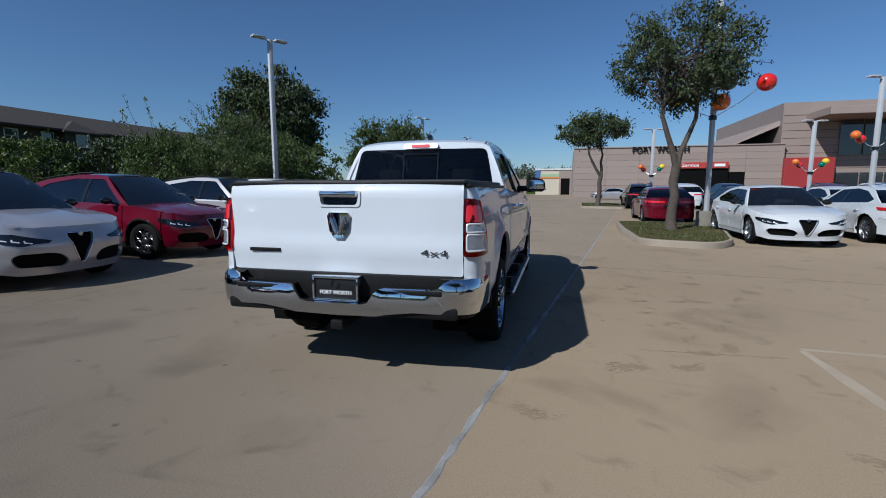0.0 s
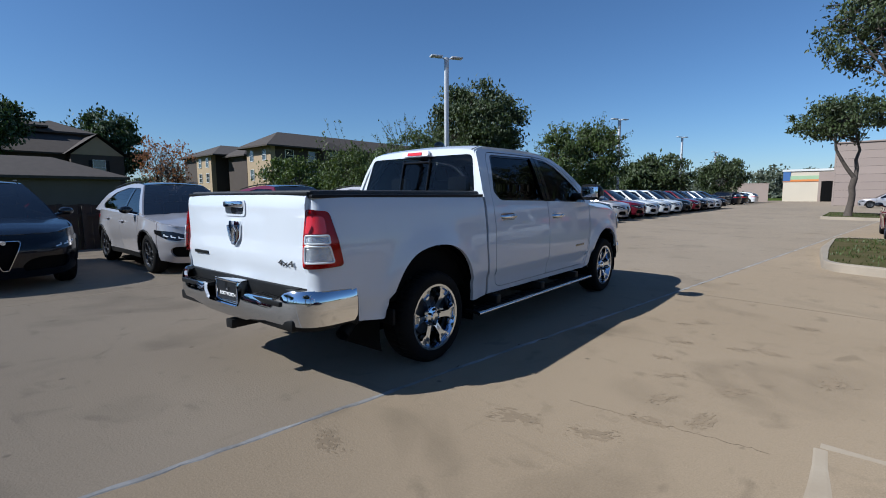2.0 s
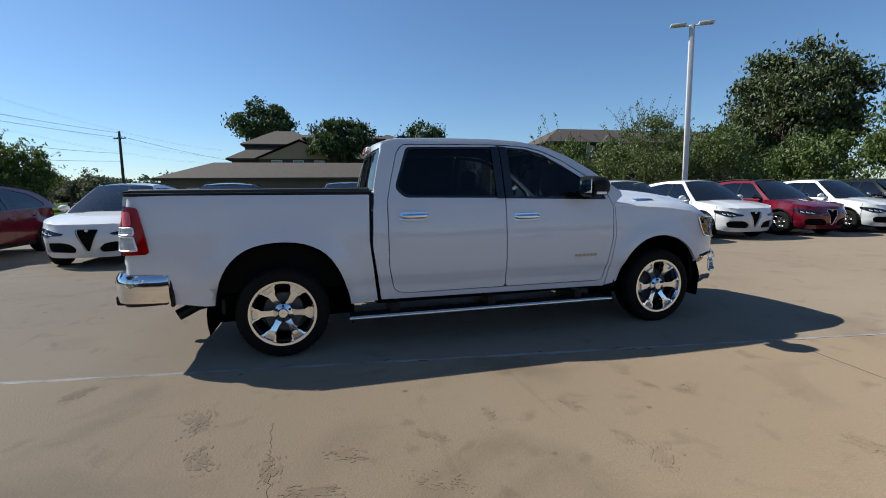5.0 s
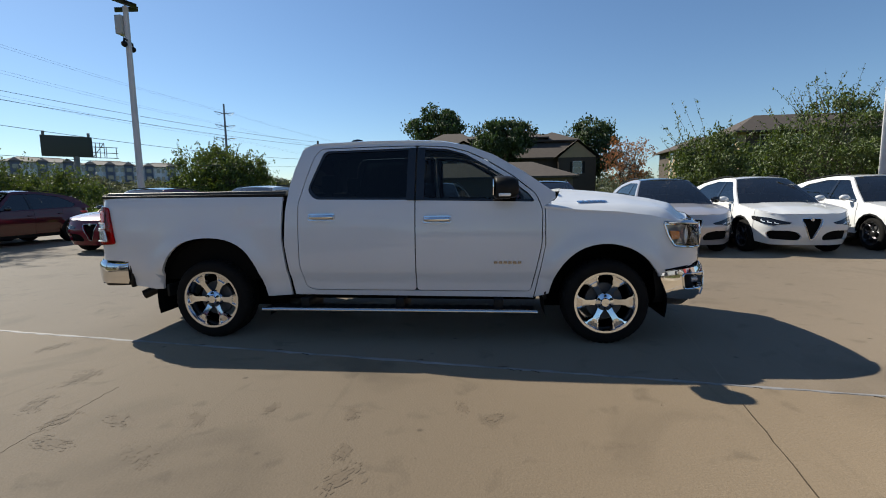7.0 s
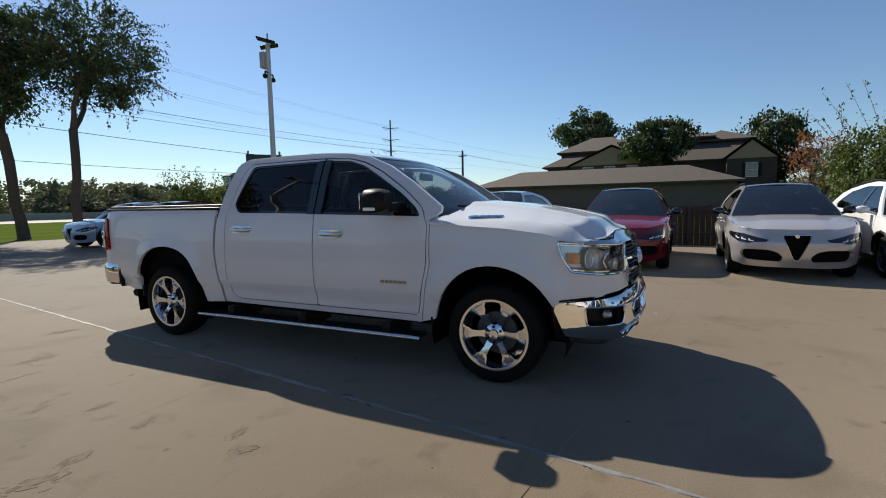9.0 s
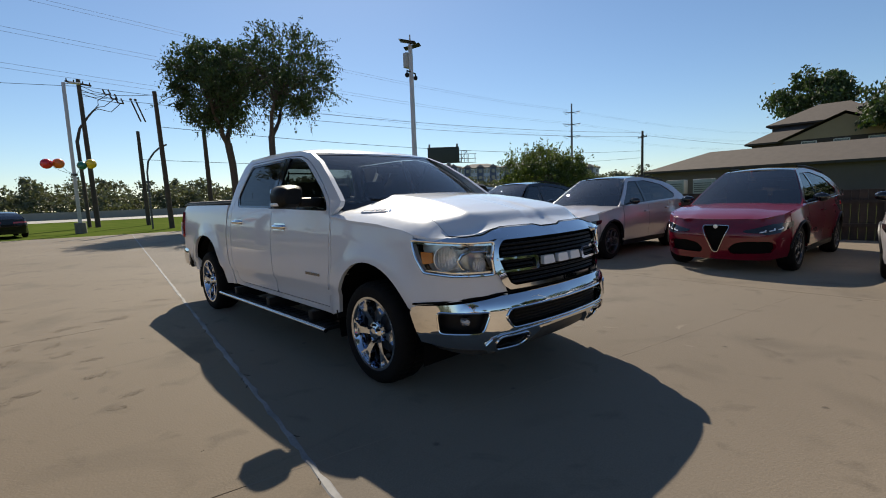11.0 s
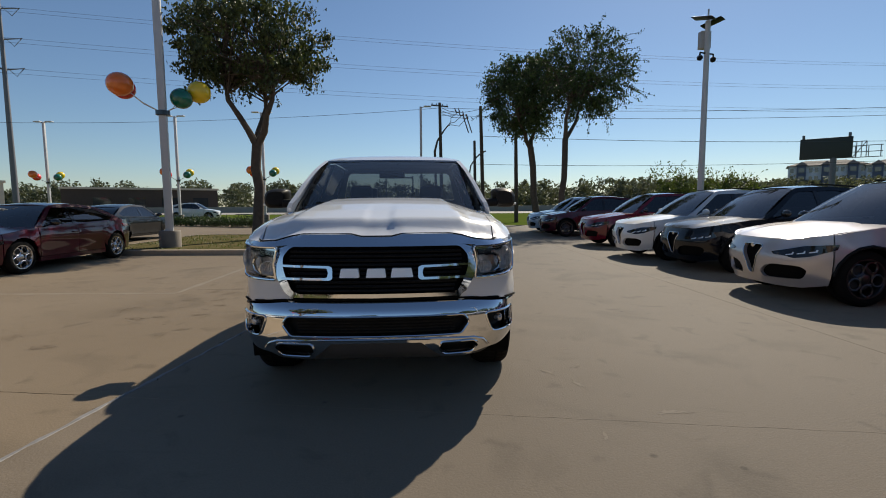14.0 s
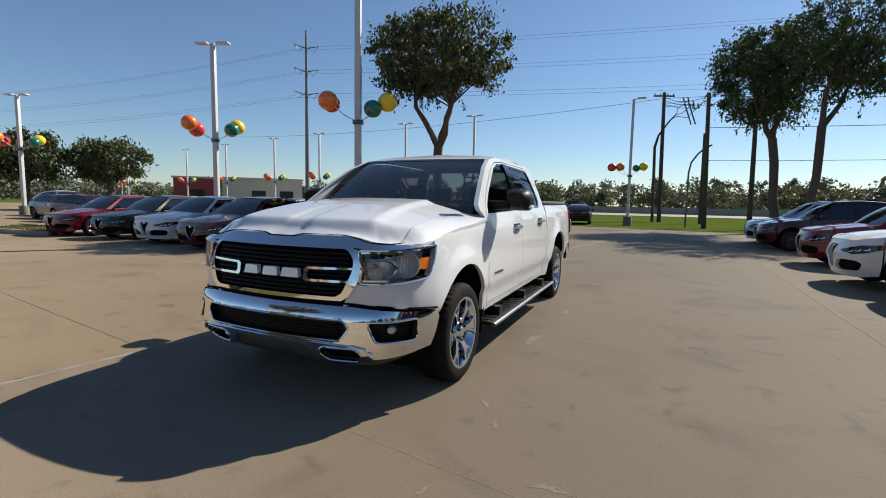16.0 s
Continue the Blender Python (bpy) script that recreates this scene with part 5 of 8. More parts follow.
# ---- parked cars ----
M_BLACKRIM = mat("dark_alloy", (0.10, 0.10, 0.105), 0.3, 0.9)
M_SILVRIM = mat("silver_alloy", (0.5, 0.5, 0.52), 0.25, 1.0)
PAINT = {
    "white": paint("white_car_paint", (0.63, 0.64, 0.65)), "silver": paint("silver_car_paint", (0.46, 0.44, 0.455), 0.45, 0.3),
    "red": paint("red_car_paint", (0.115, 0.002, 0.013), 0.0, 0.3), "maroon": paint("maroon_car_paint", (0.065, 0.002, 0.011), 0.0, 0.3),
    "black": paint("black_car_paint", (0.006, 0.007, 0.009), 0.0, 0.25, 0.55), "navy": paint("dark_blue_car_paint", (0.004, 0.006, 0.011), 0.0, 0.25, 0.55),
    "blue": paint("pale_blue_car_paint", (0.42, 0.52, 0.62), 0.3, 0.3), "grey": paint("grey_car_paint", (0.12, 0.13, 0.14), 0.4, 0.3),
}
SUV = dict(L=2.34, W=0.94, sill=0.24, wb=(1.45, -1.37), R=0.362, belt=[(-2.3, 1.10), (-1.9, 1.12), (-1.0, 1.09), (0.0, 1.05), (1.0, 1.03), (1.25, 1.03)],
           hoodz=[(0.9, 1.07), (1.3, 1.04), (1.8, 0.965), (2.1, 0.89), (2.3, 0.80)], roofz=[(-1.75, 1.43), (-1.4, 1.53), (-0.9, 1.605), (-0.3, 1.65), (0.15, 1.625), (0.3, 1.595)],
           ws=(1.17, 0.26), bk=(-2.25, -1.70), roofw=0.60, nose=0.80, tailz=1.10, lean=0.52, deck=None)
SEDAN = dict(L=2.32, W=0.925, sill=0.20, wb=(1.42, -1.40), R=0.335, belt=[(-2.3, 0.99), (-1.9, 0.985), (-1.0, 0.95), (0.0, 0.92), (1.0, 0.90), (1.25, 0.90)],
             hoodz=[(0.9, 0.94), (1.3, 0.905), (1.8, 0.83), (2.1, 0.76), (2.3, 0.68)], roofz=[(-1.25, 1.27), (-0.9, 1.35), (-0.4, 1.395), (0.0, 1.395), (0.25, 1.37), (0.4, 1.34)],
             ws=(1.12, 0.33), bk=(-1.85, -1.15), roofw=0.56, nose=0.68, tailz=0.99, lean=0.60, deck=-1.85)


def car_parts(e, S, colour, roofmat, rim, intake=True):
    L, W = S["L"], S["W"]
    B = Body([(0, L), (0.3, L - 0.012), (0.55, L - 0.06), (0.72, L - 0.15), (0.84, L - 0.30), (W - 0.035, L - 0.52), (W - 0.008, L - 0.85), (W, L - 1.3), (W - 0.01, 0.2), (W - 0.005, -0.8), (W, -L + 1.2), (W - 0.02, -L + 0.75), (W - 0.08, -L + 0.35), (0.74, -L + 0.14), (0.55, -L + 0.05), (0.3, -L + 0.01), (0, -L)],
             [(S["sill"], -0.05), (S["sill"] + 0.10, -0.03), (0.45, -0.03), (0.62, 0.0), (0.78, 0.006), (S["nose"] + 0.1, -0.012), (S["tailz"], -0.04)],
             arches=((S["wb"][0], S["R"], S["R"] + 0.05), (S["wb"][1], S["R"], S["R"] + 0.05)), flare=0.025)
    B.snout = (L - 0.05, S["nose"] - 0.24, S["nose"] + 0.03, 0.085)
    P = PAINT[colour]
    zt = lambda y: lerp(S["hoodz"], y) - 0.03 if y > 1.0 else lerp(S["belt"], y)

    def arch(yc, rev=False):
        r = S["R"] + 0.045
        pts = []
        for k in range(9):
            an = math.pi * (0.02 + 0.96 * k / 8)
            pts.append((yc + r * math.cos(an), S["R"] + 0.01 + r * math.sin(an)))
        return pts
    f, r = S["wb"]
    sl = S["sill"]
    f1 = f - S["R"] - 0.06
    r1 = r + S["R"] + 0.06
    top = lambda y0, y1, n=5: [(y0 + (y1 - y0) * k / n, zt(y0 + (y1 - y0) * k / n)) for k in range(n + 1)]
    if S is SUV:
        for yc in (f, r):
            bm = bmesh.new()
            tube(bm, [B(B.s(y), z, 0.002) for y, z in arch(yc)], 0.022, 6)
            both("arch_trim", bm, M_BLACK, e, "black wheel arch trim")
    # door split lines
    yd = -0.12
    lay = lambda a, z, o=0.0: B(a, z, o)
    fy = f + S["R"] + 0.055
    fo = B.side(top(fy, f1 - 0.02)) + B.side([(f1 - 0.03, sl + 0.10)]) + B.side([p for p in reversed(arch(f))])
    both("front_fender", sheet(fo, lay, step=0.10, thick=0.025, flip=True, edge=0.06), P, e)
    # front bumper, with grille and intakes
    a1 = B.s(fy + 0.012)
    bo = [(0.0, S["nose"])] + [(a, lerp(S["hoodz"], B.at(a)[0].y) - 0.03) for a in (0.3, 0.55, 0.75, 0.9)] + [(a1, zt(fy)), (a1, S["R"] + 0.06), (B.s(fy + 0.03), sl + 0.03), (0.8, sl - 0.02), (0.4, sl - 0.03), (0, sl - 0.03)]
    crest = lambda a: lerp(S["hoodz"], B.at(a)[0].y - 0.07) - 0.026 + 0.035 * (1 - (B.at(a)[0].x / (W - 0.02)) ** 2) + 0.012 * smoothstep(0.5, 0.42, B.at(a)[0].x)
    bo = [(a, crest(a)) for a in (0.0, 0.15, 0.3, 0.42, 0.55, 0.75, 0.9)] + bo[5:]
    bo = bo + [(-a, z) for a, z in reversed(bo[1:-1])]
    k = S["nose"] / 0.80
    shield = rounded([(-0.18, 0.75 * k), (0.18, 0.75 * k), (0.188, 0.71 * k), (0.035, 0.335 * k), (-0.035, 0.335 * k), (-0.188, 0.71 * k)], 0.02)
    inr = rounded([(0.18, 0.385 * k), (0.27, 0.475 * k), (0.42, 0.51 * k), (0.76, 0.51 * k), (0.86, 0.455 * k), (0.80, 0.335 * k), (0.22, 0.31 * k)], 0.05)
    inl = [(-a, z) for a, z in reversed(inr)]
    fbm = part("front_bumper", sheet(bo, lay, [shield, inr, inl], step=0.08, thick=0.05, flip=True, edge=0.05), P, e)
    part("grille_mesh", sheet([(-0.85, 0.77 * k), (0.85, 0.77 * k), (0.9, 0.32 * k), (-0.9, 0.32 * k)], lambda a, z, o=0.0: B(a, z, o - 0.05), step=0.16, thick=0, flip=True), M_UNDER, fbm, "black grille mesh")
    bm = bmesh.new()
    pts = [B(a, z, 0.004) for a, z in dense(shield, 0.05)]
    tube(bm, pts + pts[:2], 0.008, 6, cap=False)
    part("grille_trim", bm, M_SATIN, fbm, "bright V-shaped grille trim")
    bm = bmesh.new()
    lathe(bm, [(0.001, 0.012), (0.03, 0.012), (0.036, 0.004), (0.036, -0.01)], 16)
    bmesh.ops.transform(bm, matrix=Matrix.Translation(B(0, 0.73 * k, 0.004)) @ Matrix.Rotation(radians(90), 4, "Z"), verts=bm.verts)
    part("round_badge", bm, M_SATIN, fbm)
    hl = rounded([(0.38, 0.672 * k), (0.55, 0.71 * k), (0.80, 0.77 * k), (B.s(L - 0.52), 0.80 * k), (B.s(L - 0.50), 0.735 * k), (0.88, 0.64 * k), (0.70, 0.61 * k), (0.58, 0.635 * k), (0.43, 0.640 * k)], 0.015)
    hb = sheet(hl, lambda a, z, o=0.0: B(a, z, o + 0.008), step=0.07, thick=0.02, flip=True)
    gl = bmesh.new()
    for q in (0.60, 0.73, 0.86):
        up_ = 0.16 * (q - 0.60)
        sheet(rounded([(q, (0.640 + up_) * k), (q + 0.085, (0.655 + up_) * k), (q + 0.095, (0.685 + up_) * k), (q + 0.075, (0.690 + up_) * k), (q + 0.07, (0.667 + up_) * k), (q, (0.653 + up_) * k)], 0.006), lambda a, z, o=0.0: B(a, z, o + 0.012), step=0.05, thick=0.006, flip=True, bm=gl)
    for c in (False, True):
        h = part("headlight", mirrored(hb) if c else hb.copy(), M_GLOSSBLACK, e, "slim dark headlight")
        part("lamp_element", mirrored(gl) if c else gl.copy(), M_REFL, h)
    # doors, rear quarter, sill
    fd = B.side(top(f1 - 0.04, yd + 0.005)) + B.side([(yd + 0.005, sl + 0.10), (f1 - 0.05, sl + 0.10)])
    rd = B.side(top(yd - 0.005, r1 - 0.12)) + B.side([(r1 - 0.05, 0.75), (r1 + 0.06, sl + 0.25), (r1 + 0.05, sl + 0.10), (yd - 0.005, sl + 0.10)])
    for nm, o in (("front_door", fd), ("rear_door", rd)):
        b = sheet(o, lay, step=0.10, thick=0.03, flip=True, edge=0.07)
        hy = (yd + 0.14 if nm == "front_door" else r1 - 0.02)
        for c in (False, True):
            d = part(nm, mirrored(b) if c else b.copy(), P, e)
            hb2 = bmesh.new()
            x, z = B(B.s(hy), 0.86 * k).x, lerp(S["belt"], hy) - 0.15
            tube(hb2, [(x - 0.005, hy - 0.09, z), (x + 0.025, hy - 0.07, z), (x + 0.025, hy + 0.07, z), (x - 0.005, hy + 0.09, z)], 0.014, 6)
            part("door_handle", mirrored(hb2) if c else hb2, P, d)
    sb = B.side([(f1 - 0.02, sl + 0.09), (r1 + 0.04, sl + 0.09), (r1 + 0.04, sl), (f1 - 0.02, sl)])
    both("sill", sheet(sb, lay, step=0.12, thick=0.05, flip=True), M_BLACK if S is SUV else P, e)
    ae = B.length
    ry = -L + 0.5
    qo = B.side(top(r1 - 0.13, ry)) + B.side([(ry, 0.62)] + [(r - S["R"] - 0.06, S["R"] + 0.1)]) + B.side([p for p in reversed(arch(r)[:-1])]) + B.side([(r1 + 0.05, sl + 0.25), (r1 - 0.04, 0.75)])
    both("rear_quarter", sheet(qo, lay, step=0.10, thick=0.03, flip=True, edge=0.06), P, e)
    # tail: bumper and boot lid as one wrap each side
    mid = 0.62
    rbm = [(B.s(ry - 0.004), 0.618), (ae - 0.5, 0.60), (ae, 0.60), (ae, sl + 0.02), (ae - 0.7, sl + 0.02), (B.s(r - S["R"] - 0.07), sl + 0.05), (B.s(r - S["R"] - 0.066), S["R"] + 0.09)]
    both("rear_bumper", sheet(rbm, lay, step=0.11, thick=0.03, flip=True), P, e)
    rl = [(B.s(ry - 0.004), zt(ry)), (ae - 0.75, S["tailz"]), (ae, S["tailz"]), (ae, 0.608), (ae - 0.5, 0.608), (B.s(ry - 0.004), 0.624)]
    both("tail_panel", sheet(rl, lay, step=0.11, thick=0.02, flip=True), P, e)
    lt = rounded([(B.s(ry + 0.12), S["tailz"] - 0.10), (ae - 0.25, S["tailz"] - 0.12), (ae - 0.25, S["tailz"] - 0.20), (B.s(ry + 0.05), S["tailz"] - 0.17)], 0.02)
    both("tail_light", sheet(lt, lambda a, z, o=0.0: B(a, z, o + 0.012), step=0.08, thick=0.02, flip=True), M_REDB, e, "slim red tail light")
    part("plate_panel", bx(-0.26, 0.26, -L - 0.012, -L + 0.01, S["tailz"] - 0.36, S["tailz"] - 0.24, 0.005), M_BLACK, e)

    # hood
    def hd(x, y, o=0.0):
        z = lerp(S["hoodz"], y)
        t = abs(x) / (W - 0.02)
        return Vector((x, y, z + 0.035 * (1 - t * t) - 0.03 + 0.012 * smoothstep(0.5, 0.42, abs(x)) + o))
    hy0 = S["ws"][0]
    ho = [(0, L - 0.10), (0.3, L - 0.112), (0.52, L - 0.15), (0.69, L - 0.215)]
    right = [(0.79, L - 0.32), (W - 0.09, L - 0.55), (W - 0.055, L - 0.85), (W - 0.05, hy0 - 0.20)]
    full = ho + right + [(0.5, hy0 + 0.02), (0, hy0 + 0.06), (-0.5, hy0 + 0.02)] + [(-x, y) for x, y in reversed(right)] + [(-x, y) for x, y in reversed(ho[1:])]
    part("hood", sheet(full, hd, step=0.10, thick=0.02), P, e)
    # glasshouse
    bw = W - 0.05
    zb = lambda y: lerp(S["belt"], y)

    def gh(y, z, o=0.0):
        x = bw - 0.03 - (z - zb(y)) * S["lean"] * (0.75 + 0.5 * (z - zb(y)))
        return Vector((max(0.2, x + o), y, z))
    w0, w1 = S["ws"]
    b0, b1 = S["bk"]
    rz = lambda y: lerp(S["roofz"], y)
    prof = [(w1, rz(w1))] + [(w1 + (b1 - w1) * k / 6, rz(w1 + (b1 - w1) * k / 6)) for k in range(1, 7)]
    side = [(w0 - 0.08, zb(w0 - 0.08) - 0.01)] + prof + [(b0 + 0.05, zb(b0 + 0.05) - 0.01)]
    n = len(prof)
    wy0, wy1 = w0 - 0.28, b0 + (0.30 if S is SUV else 0.40)
    glo = rounded([(wy0, zb(wy0) + 0.02), (w1 - 0.02, rz(w1) - 0.055), ((w1 + b1) / 2, rz((w1 + b1) / 2) - 0.06), (b1 + 0.22, rz(b1 + 0.22) - 0.075), (wy1, zb(wy1) + 0.10), (wy1 + 0.16, zb(wy1) + 0.02)], 0.05)
    if S is SUV:
        wy1 = b0 + 0.60
        glo = rounded([(wy0, zb(wy0) + 0.02), (w1 - 0.02, rz(w1) - 0.06), ((w1 + b1) / 2 + 0.2, rz((w1 + b1) / 2 + 0.2) - 0.07), (b1 + 0.52, rz(b1 + 0.52) - 0.095), (b1 + 0.27, zb(wy1) + 0.24), (wy1, zb(wy1) + 0.12), (wy1 + 0.10, zb(wy1) + 0.03)], 0.07)
    both("cabin_side", sheet(side, gh, [glo], step=0.09, thick=0.03, edge=0.06), P, e)
    pil = sheet([(yd - 0.05, zb(yd) + 0.015), (yd + 0.05, zb(yd) + 0.015), (yd + 0.03, rz(yd) - 0.055), (yd - 0.05, rz(yd) - 0.055)], lambda u, v, o=0.0: gh(u, v, o - 0.003), step=0.1, thick=0.01)
    both("window_pillar", pil, M_GLOSSBLACK, e)
    both("side_window", sheet(glo, lambda u, v, o=0.0: gh(u, v, o - 0.012), step=0.12, thick=0), M_DARKGLASS, e, "dark side windows")

    def rf(x, y, o=0.0):
        w = gh(y, rz(y)).x
        t = min(1, abs(x) / w)
        return Vector((x, y, rz(y) + 0.035 * (1 - t * t) - 0.004 + o))
    wl = [gh(w1 + (b1 - w1) * k / 6, rz(w1 + (b1 - w1) * k / 6)) for k in range(7)]
    rout = [(v.x - 0.01, v.y) for v in wl]
    part("roof", sheet(rout + [(-x, y) for x, y in reversed(rout)], rf, step=0.12, thick=0.02), roofmat or P, e)

    def pane(y0, z0, x0, y1, z1, x1, bow):
        def f_(u, v, o=0.0):
            w = x0 + (x1 - x0) * v
            return Vector((u * w, y0 + (y1 - y0) * v + bow * (1 - u * u) * (1 - 0.5 * v), z0 + (z1 - z0) * v + 0.04 * math.sin(math.pi * v) + o))
        return f_
    part("windscreen", sheet([(-1, 0), (1, 0), (1, 1), (-1, 1)], pane(w0 - 0.10, lerp(S["hoodz"], w0) - 0.02, bw - 0.05, w1 + 0.01, rz(w1), gh(w1, rz(w1)).x - 0.01, 0.16), step=0.2, thick=0, flip=True), M_CARWS, e, "dark windscreen")
    part("rear_window", sheet([(-1, 0), (1, 0), (1, 1), (-1, 1)], pane(b0 + 0.06, zb(b0) - 0.02, bw - 0.10, b1 - 0.01, rz(b1), gh(b1, rz(b1)).x - 0.01, -0.10), step=0.2, thick=0), M_DARKGLASS, e, "dark rear window")
    if S["deck"]:
        dk = [(0.70, S["deck"] + 0.10), (0.80, -L + 0.42), (0.66, -L + 0.12), (0.4, -L + 0.04), (0, -L + 0.01)]
        part("boot_lid", sheet(dk + [(-x, y) for x, y in reversed(dk[:-1])], lambda x, y, o=0.0: Vector((x, y, S["tailz"] + 0.02 - 0.05 * (x / 0.8) ** 2 + o)), step=0.12, thick=0.02), P, e)
    else:
        part("tail_spoiler", bx(-0.52, 0.52, b1 - 0.16, b1 + 0.05, rz(b1) - 0.01, rz(b1) + 0.035, 0.015), P, e)
        for s in (1, -1):
            bm = bmesh.new()
            tube(bm, [Vector((s * (gh(y, rz(y)).x - 0.01), y, rz(y) + 0.035)) for y in (0.05, -0.4, -0.9, -1.4)], [0.012, 0.016, 0.016, 0.012], 6)
            part("roof_rail", bm, M_BLACK, e)
    for s in (1, -1):
        bm = bmesh.new()
        z = zb(w0) + 0.10
        ball(bm, (s * (W + 0.09), w0 - 0.42, z), 0.1, 2, (1.15, 0.62, 0.72))
        tube(bm, [(s * (W - 0.08), w0 - 0.36, z - 0.07), (s * (W + 0.04), w0 - 0.40, z - 0.03)], 0.025, 6)
        part("door_mirror", bm, M_GLOSSBLACK if colour != "white" or S is SEDAN else P, e)
    bm = bmesh.new()
    box(bm, -W + 0.12, W - 0.12, -L + 0.45, L - 0.62, sl + 0.02, 0.55)
    box(bm, -0.5, 0.5, L - 0.7, L - 0.25, sl + 0.02, 0.55)
    box(bm, -W + 0.14, W - 0.14, -L + 0.5, w0 - 0.1, 0.5, zb(0) - 0.12)
    part("underbody", bm, M_UNDER, e)
    for x in (-0.38, 0.38):
        for y in (-0.05, -0.95):
            bm = bmesh.new()
            box(bm, x - 0.22, x + 0.22, y - 0.1, y + 0.06, zb(0) - 0.3, zb(0) + 0.20, 0.05)
            box(bm, x - 0.12, x + 0.12, y - 0.11, y - 0.02, zb(0) + 0.21, zb(0) + 0.36, 0.03)
            part("seat", bm, M_CLOTH, e)
    for x, rz_ in ((W - 0.135, 0), (-W + 0.135, 180)):
        for y in S["wb"]:
            wheel(e, pose(x, y, S["R"], 0, 0, rz_) @ pose(0, 0, 0, 31 * y), S["R"], S["R"] * 0.70, 0.235, "ring", rim)
    return e


def make_car(S, colour, label, m, roofmat=None, rim=None, group=""):
    name = "suv" if S is SUV else "sedan"
    e = thing(name, label, "car", m, group)
    return car_parts(e, S, colour, roofmat, rim or M_SILVRIM)


protos = {}


def park(S, colour, label, x, y, heading, roofmat=None, rim=None, group=""):
    """Heading: degrees from +y, counter-clockwise."""
    m = pose(x, y, 0, 0, 0, heading)
    key = (id(S), colour, roofmat, rim)
    if key in protos:
        c = copy_thing(protos[key], m)
        return tagged(c, label, "car", group)
    protos[key] = make_car(S, colour, label, m, roofmat, rim, group)
    return protos[key]


# nose line of the row, some cars a little further in or out
NOSE = {-9.3: -0.2, -3.73: -0.22, -0.83: 0.12, 2.13: -0.18, 4.95: 0.04, 7.15: 0.1}
ROW = [(-16.6, SUV, "blue"), (-14.15, SUV, "maroon"), (-9.3, SUV, "red"), (-5.85, SUV, "white"), (-3.73, SUV, "navy"), (-0.83, SUV, "silver"), (2.13, SUV, "red"), (4.95, SUV, "silver"), (7.15, SUV, "white"),
       (9.8, SUV, "white"), (12.4, SUV, "red"), (15.0, SUV, "white"), (17.6, SUV, "black"), (20.2, SUV, "silver"), (22.8, SUV, "red"), (25.3, SUV, "white"), (27.9, SUV, "white"), (30.5, SUV, "white"), (33.3, SUV, "navy"), (36.0, SUV, "red"), (38.6, SUV, "black"), (41.2, SUV, "silver"), (43.8, SUV, "white"), (46.5, SUV, "navy")]
WORD = {"white": "white", "red": "red", "maroon": "maroon", "navy": "dark blue", "black": "black", "silver": "silver", "blue": "pale blue", "grey": "grey"}
for y, S, c in ROW:
    kind_ = "SUV" if S is SUV else "sedan"
    park(S, c, f"shiny {WORD[c]} {kind_} parked nose-out along the fence", -5.12 + NOSE.get(y, 0.0) - S["L"], y, -90 + random.Random(int(y * 10)).uniform(-1.5, 1.5), M_ROOFGLASS if c in ("silver", "red", "navy") else None, M_BLACKRIM, "cars parked along the fence")
RIGHT = [(8.6, -5.2, 0, "maroon", SEDAN), (11.1, -5.6, 0, "white", SEDAN), (13.5, -5.7, 0, "black", SEDAN), (16.0, -5.6, 0, "red", SEDAN),
         (6.75, 8.5, 180, "white", SEDAN), (5.3, 15.5, 0, "red", SEDAN), (7.9, 14.5, 0, "black", SEDAN), (11.6, 16.0, 0, "white", SEDAN), (14.2, 15.8, 0, "grey", SEDAN), (9.6, 9.4, 0, "white", SEDAN), (14.2, 8.6, 180, "white", SEDAN),
         (6.2, 29.0, 0, "black", SUV), (8.9, 29.0, 0, "white", SUV), (11.6, 29.2, 0, "navy", SUV), (14.3, 29.0, 0, "white", SEDAN), (17.0, 29.2, 0, "maroon", SUV), (19.7, 29, 0, "white", SUV), (22.4, 29, 0, "silver", SUV),
         (11.6, -13.0, 180, "black", SEDAN), (14.2, -13.2, 180, "black", SEDAN), (17.0, -13.2, 180, "white", SEDAN),
         (9.1, -32.2, 200, "maroon", SUV), (5.95, -31.6, 186, "white", SEDAN), (3.65, -31.4, 188, "black", SEDAN), (22.5, -41.0, 100, "white", SUV),
         (20.5, -12.0, 90, "white", SEDAN), (24.5, -9.0, 95, "red", SEDAN), (29.0, -10, 90, "grey", SEDAN), (33, -12, 90, "white", SUV), (6.5, 55.0, 90, "silver", SEDAN), (-9.6, 57.5, 75, "red", SEDAN), (-9.0, 64.5, 80, "black", SUV), (-8.8, 68.5, 80, "black", SUV), (-8.6, 76.0, 80, "white", SUV)]
for x, y, h, c, S in RIGHT:
    kind_ = "SUV" if S is SUV else "sedan"
    park(S, c, f"shiny {WORD[c]} {kind_} parked in the open car park", x, y, h, None, None if c in ("red", "maroon", "white") else M_BLACKRIM, "cars in the open car park")


# ---- islands, trees ----
M_BARK = mat("tree_bark", (0.05, 0.038, 0.03), 0.9, base2=(0.10, 0.08, 0.065), scale=9, fine=60, bump=0.5)
M_LEAF = mat("oak_leaves", (0.042, 0.060, 0.018), 0.55, island=0.45)
M_LEAF2 = mat("light_leaves", (0.062, 0.092, 0.021), 0.55, island=0.45)
M_LEAF3 = mat("dark_leaves", (0.032, 0.058, 0.018), 0.6, island=0.4)
M_LEAFB = mat("brown_leaves", (0.22, 0.10, 0.06), 0.7, island=0.35)


